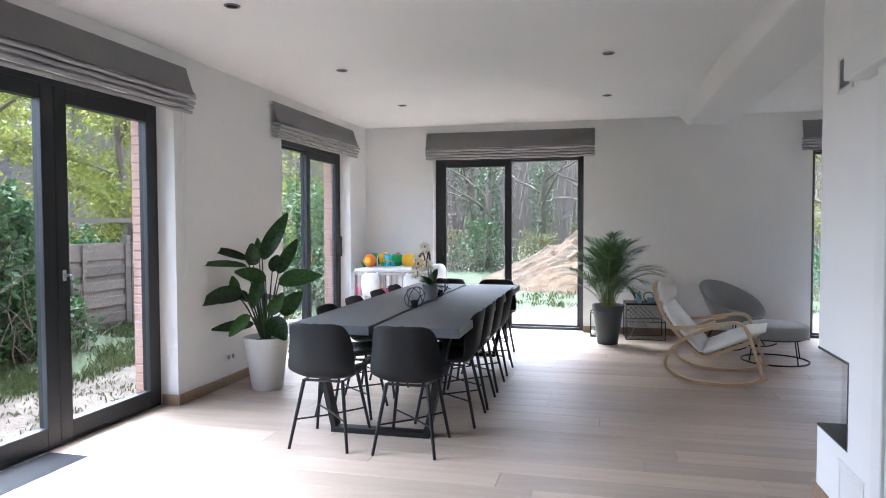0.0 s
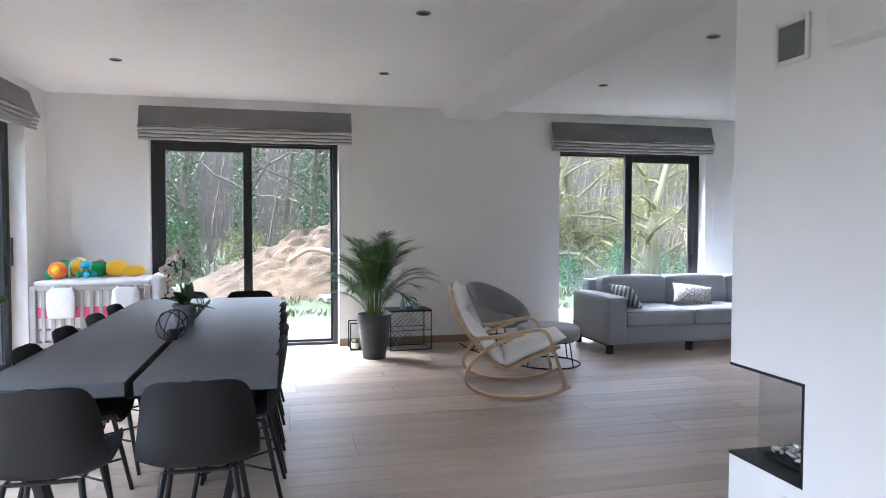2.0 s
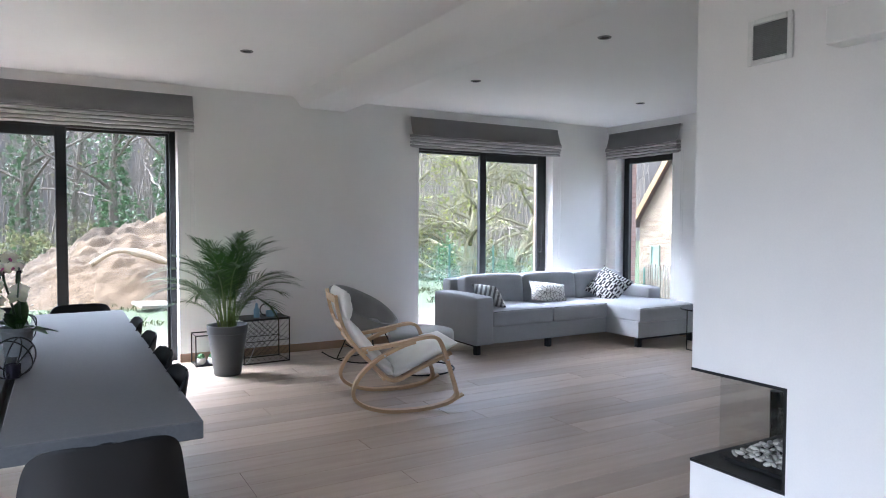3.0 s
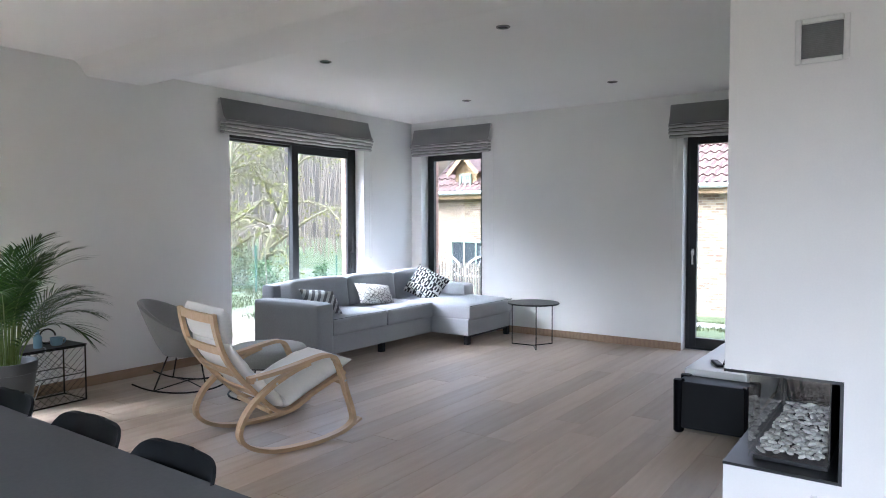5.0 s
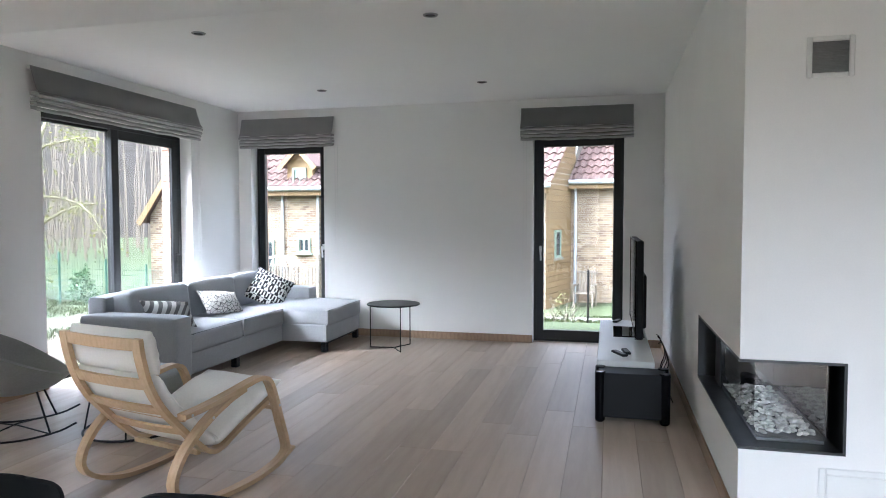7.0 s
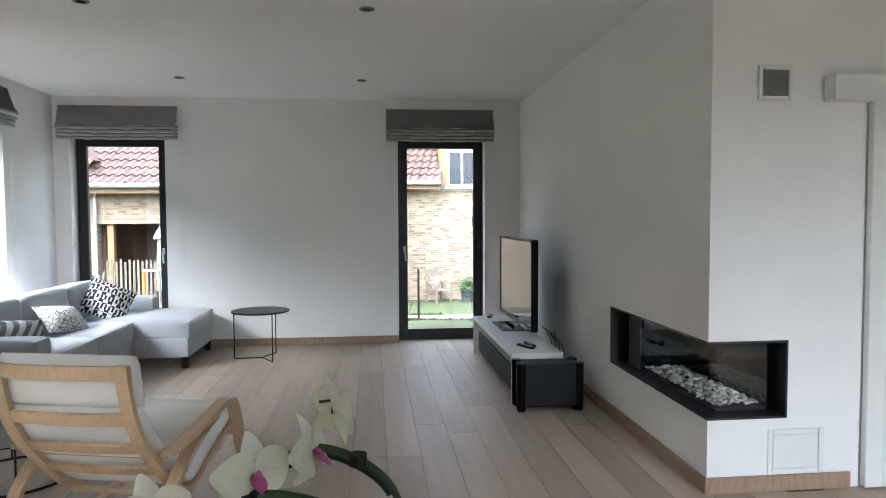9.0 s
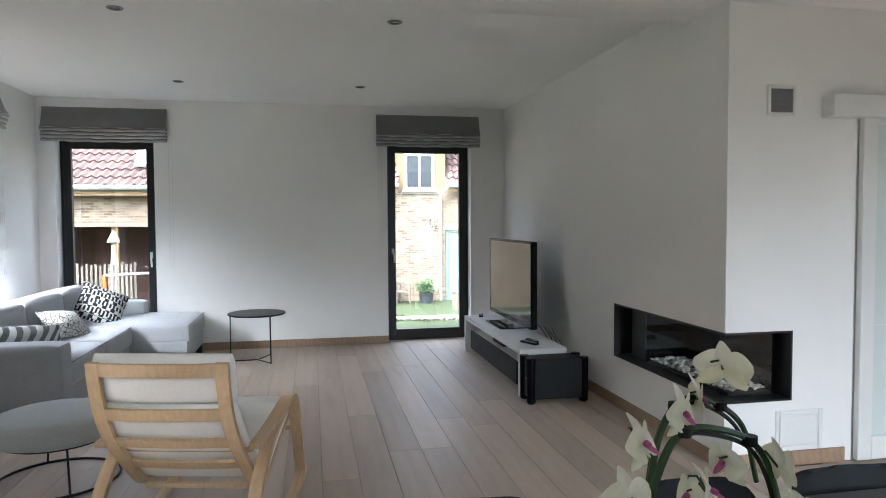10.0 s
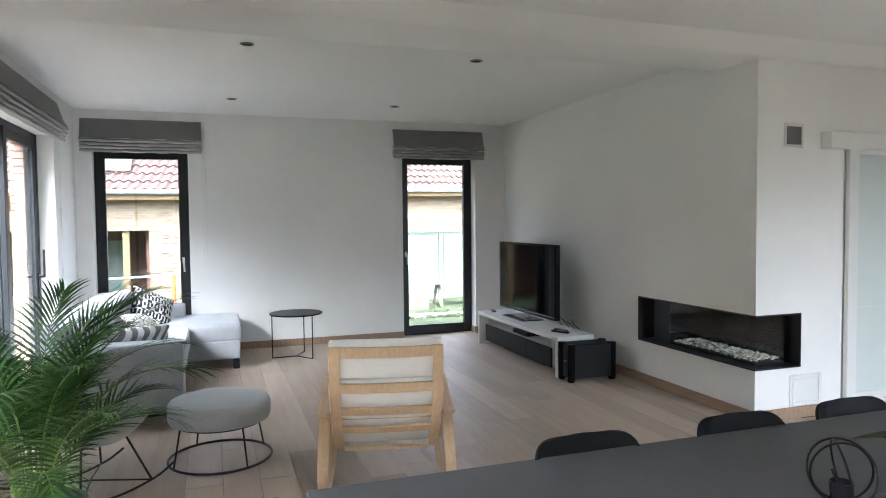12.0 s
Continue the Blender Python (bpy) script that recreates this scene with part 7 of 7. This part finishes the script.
hb = thing("house", pose(0, 0, 0), "brick neighbour's house with a wall dormer and green glass doors", "house", "neighbouring houses")
BX = 18.2
bm = B(BX, BX + 0.3, 1.98, 5.45, G0, 2.40)
box(bm, BX, BX + 0.3, -2.6, 1.98, 1.12, 2.40)
box(bm, BX, BX + 0.3, -9.0, -2.6, G0, 2.40)
part("wall", bm, "house_brick", hb, "yellow and red brick wall")
part("soldier_course", B(BX - 0.012, BX, -2.6, 2.05, 1.12, 1.42), "house_brick_n", hb)
tile_roof(hb, BX - 0.35, BX + 4.2, -9.2, 1.93, 2.47, 6.3)
tile_roof(hb, BX - 0.35, BX + 4.2, 3.48, 5.5, 2.47, 6.3, -1.25)
tile_roof(hb, BX + 1.3, BX + 4.2, 1.93, 3.48, 3.95, 6.3)
for y0, y1 in ((-9.2, 1.95), (3.48, 5.5)):
    part("gutter", T([(BX - 0.40, y0, 2.46), (BX - 0.40, y1, 2.46)], 0.065, 8), "gutter", hb)
    part("fascia", B(BX - 0.33, BX - 0.29, y0, y1, 2.27, 2.46), "cladding", hb)
part("downpipe", T(smooth_line([(BX - 0.38, 1.9, 2.42), (BX - 0.2, 2.05, 2.3), (BX - 0.07, 2.14, 2.1)], 4) + [Vector((BX - 0.07, 2.14, G0))], 0.045, 8), "gutter", hb)
part("downpipe", T([(BX - 0.07, 5.32, 2.4), (BX - 0.07, 5.32, G0)], 0.045, 8), "gutter", hb)
part("dormer", B(BX + 0.02, BX + 1.6, 1.97, 3.44, 2.402, 4.3), "cladding", hb, "timber wall dormer")
house_window(hb, BX - 0.01, 2.32, 3.24, 2.36, 3.46, "white_paint", 1)
part("lintel_sill", B(BX - 0.05, BX, 2.22, 3.34, 2.22, 2.29), "stone", hb)
for s in (-1, 1):
    part("dormer_roof", strip(bmesh.new(), [(BX + 0.7, 2.72 + s * 1.05, 4.15), (BX + 0.7, 2.72, 5.1)], (1, 0, 0), 2.2, 0.10), "roof_tile", hb)
house_window(hb, BX + 0.08, 0.32, 1.95, G0 + 0.02, 1.11, "pale_green", 0, "curtain")
house_window(hb, BX + 0.08, -2.55, 0.32, G0 + 0.02, 1.11, "pale_green", 0, "curtain")
bm = bmesh.new()
for k in range(46):
    y = -2.4 + 4.2 * k / 45
    box(bm, BX + 0.20, BX + 0.20 + 0.03 * (1 + (k % 2)), y, y + 0.06, G0 + 0.1, 1.1)
part("curtain", bm, "curtain", hb, "pale pleated curtains")
lamp_ = part("wall_lamp", B(BX - 0.14, BX, 2.37, 2.48, 1.18, 1.46, 0.03), "black_metal", hb, "dark wall lantern")
solid("terrace", B(15.2, BX, -4.0, 5.9, G0 - 0.1, G0 + 0.03), "paving", "pale paved terrace before the house", "terrace", "structure")
solid("garden_path", B(13.2, 14.0, -3.0, 8.0, -1.05, -0.93), "paving", "pale paved garden path", "path", "structure")

# garden things to the east
def planter(x, y, seed):
    t = thing("planter", pose(x, y, G0 + 0.03), "blue-grey planter with a leafy shrub", "planter")
    part("pot", lathe([(0, 0), (0.17, 0), (0.22, 0.36), (0.24, 0.38), (0.21, 0.38), (0.2, 0.3), (0, 0.3)], 24), "pot_grey", t, smooth=True)
    rnd = random.Random(seed)
    leaf_cloud("foliage", [Vector((rnd.gauss(0, 0.15), rnd.gauss(0, 0.15), 0.42 + abs(rnd.gauss(0, 0.17)))) for _ in range(500)], 0.045, "hedge", t, rnd)


planter(17.6, 2.69, 1)


def slat_seat(x, y, rz):
    t = thing("garden_chair", pose(x, y, G0 + 0.03, 0, 0, rz), "weathered slatted wooden garden chair", "garden chair", "garden chairs")
    for k in range(6):
        part("seat_slat", B(-0.25, 0.25, -0.24 + 0.08 * k, -0.18 + 0.08 * k, 0.40, 0.42), "old_wood", t)
        part("back_slat", moved(B(-0.24 + 0.085 * k, -0.185 + 0.085 * k, -0.01, 0.01, 0, 0.55), pose(0, 0.26, 0.42, -14, 0, 0)), "old_wood", t)
    for a in (-0.26, 0.26):
        for b in (-0.24, 0.24):
            part("leg", B(a - 0.025, a + 0.025, b - 0.025, b + 0.025, 0, 0.62), "old_wood", t)
        part("armrest", B(a - 0.04, a + 0.04, -0.3, 0.28, 0.62, 0.65), "old_wood", t)
    part("top_rail", B(-0.28, 0.28, 0.37, 0.41, 0.94, 1.0), "old_wood", t)


slat_seat(17.6, 3.55, -60)
slat_seat(17.3, 5.0, -100)
pt = thing("picnic_table", pose(16.5, 0.45, G0 + 0.03), "weathered wooden garden table", "garden table")
part("tabletop", B(-0.4, 0.4, -0.8, 0.8, 0.70, 0.75), "old_wood", pt)
for y in (-0.6, 0.6):
    for s in (-1, 1):
        part("leg", strip(bmesh.new(), [(s * 0.4, y, 0.0), (s * 0.1, y, 0.70)], (0, 1, 0), 0.08, 0.06), "old_wood", pt)
cr = thing("wooden_crate", pose(16.1, 1.86, G0 + 0.03), "square weathered wooden crate", "crate")
for k in range(5):
    part("board", B(-0.3, 0.3, -0.30 + 0.12 * k, -0.19 + 0.12 * k, 0.50, 0.53), "old_wood", cr)
    part("board", B(-0.31, -0.29, -0.30 + 0.12 * k, -0.19 + 0.12 * k, 0, 0.50), "old_wood", cr)
part("box", B(-0.285, 0.29, -0.29, 0.29, 0.0, 0.495), "old_wood", cr)
solid("garden_post", T([(9.7, 4.69, ground_z(9.7, 4.69) - 0.1), (9.7, 4.69, 0.53)], 0.02, 8), "black_metal", "dark metal garden post", "post")
shrub(10.8, 5.2, 0.6, 0.6, 0.7, 120, 0.03, "dry_leaf", 801, "thin bare shrub on the lawn", stems=40)
par = thing("parasol", pose(15.2, 10.74, ground_z(15.2, 10.74)), "closed cream garden parasol", "parasol")
part("pole", T([(0, 0, 0), (0, 0, 2.3)], 0.02, 8), "old_wood", par)
part("canopy", lathe([(0.0, 2.30), (0.07, 2.20), (0.15, 2.02), (0.05, 1.98), (0.07, 1.6), (0.12, 0.75), (0.11, 0.72), (0.0, 0.75)], 16), "parasol", par, smooth=True)
bar_ = thing("goal_frame", pose(0, 0, 0), "orange and grey tubular garden frame", "garden frame")
gz = ground_z(11.5, 8.5)
part("bar", T([(11.5, 8.2, gz + 1.13), (11.5, 9.92, gz + 1.07)], 0.025, 8), "gutter", bar_)
for y, z in ((8.2, 1.13), (9.92, 1.07)):
    part("post", T([(11.5, y, gz - 0.05), (11.5, y, gz + z)], 0.035, 8), "orange", bar_)
# chestnut paling and arched trellis
pal = thing("paling_fence", pose(0, 0, 0), "pale split-chestnut paling fence", "fence")
_rnd = random.Random(77)
for k in range(60):
    y = 9.64 + 0.085 * k
    x = 12.6 + 0.06 * math.sin(k * 0.2)
    z = ground_z(x, y)
    h = (1.38 if y < 11.06 else 1.10) + 0.07 * _rnd.random()
    ob = part("pale", B(x - 0.012, x + 0.012, y - 0.022, y + 0.022, z - 0.05, z + h), "fence_wood", pal)
tr_ = thing("arched_trellis", pose(0, 0, 0), "white arched wooden trellis panels", "trellis")
for j in range(2):
    yc = 12.3 + 1.55 * j
    z = ground_z(13.2, yc) + 0.85
    part("arch", strip(bmesh.new(), [(13.2, yc + 0.75 * math.cos(math.pi * k / 16), z + 0.55 * math.sin(math.pi * k / 16)) for k in range(17)], (1, 0, 0), 0.04, 0.05), "cot", tr_)
    part("sill_rail", B(13.18, 13.22, yc - 0.75, yc + 0.75, z - 0.03, z + 0.02), "cot", tr_)
    for k in range(7):
        a = -0.6 + 0.2 * k
        e = 0.52 * math.sqrt(max(0.01, 1 - (a / 0.75) ** 2))
        part("lath", strip(bmesh.new(), [(13.2, yc + a, z), (13.2, yc + a * 0.55, z + e)], (1, 0, 0), 0.015, 0.03), "cot", tr_)

# ---- brick jambs of our own windows ----
_bm_ = B(-0.06, 0.06, -0.045, 0.045, 0, 0.056, 0.004, 1)
_brick = mesh_of("brick", _bm_, "brick_red")
for face, sign, axis, holes, wallname in ((WX, -1, "x", HOLES_W, "wall_west_brick"), (NY, 1, "y", HOLES_N, "wall_north_brick"), (EX, 1, "x", HOLES_E, "wall_east_brick")):
    own = bpy.data.objects[wallname]
    for h0, h1 in holes:
        for edge, s in ((h0 + 0.03, 1), (h1 - 0.03, -1)):
            for k in range(34):
                ob = new("brick", _brick)
                d = face + sign * (OUT - 0.064)
                q = edge + s * (-0.038)
                z = -0.02 + 0.0685 * k
                ob.location = (d, q, z) if axis == "x" else (q, d, z)
                ob.rotation_euler = (0, 0, 0 if axis == "x" else math.pi / 2)
                ob.parent = own

# ---- floor boards, last of all ----
def floor_boards():
    rnd = random.Random(5)
    wdt, n = 0.205, 0
    y = SY
    cache = {}

    def board(length):
        k = round(length, 2)
        if k not in cache:
            cache[k] = mesh_of("plank", B(0, k - 0.002, 0.0009, wdt - 0.0009, -0.012, 0.0, 0.0012, 1), "oak")
        return cache[k]

    while y < NY + 0.13:
        x0, x1 = WX - 0.14 if (2.58 < y + 0.1 < 4.6 or 6.37 < y + 0.1 < 8.28) else WX, (CX if y + 0.1 < LY else EX)
        if 4.2 < y + 0.1 < 5.19 or 7.72 < y + 0.1 < 8.7:
            x1 = EX + 0.14
        x = x0 - rnd.choice((0.0, 0.4, 0.8, 1.2, 1.6))
        while x < x1 - 0.05:
            ln = rnd.choice((1.8, 2.0, 2.2, 2.4))
            a, b = max(x, x0), min(x + ln, x1)
            if b - a > 0.1:
                ob = new("plank", board(b - a))
                ob.location = (a, y, 0)
                ob.parent = floor
                n += 1
            x += ln
        y += wdt


floor_boards()
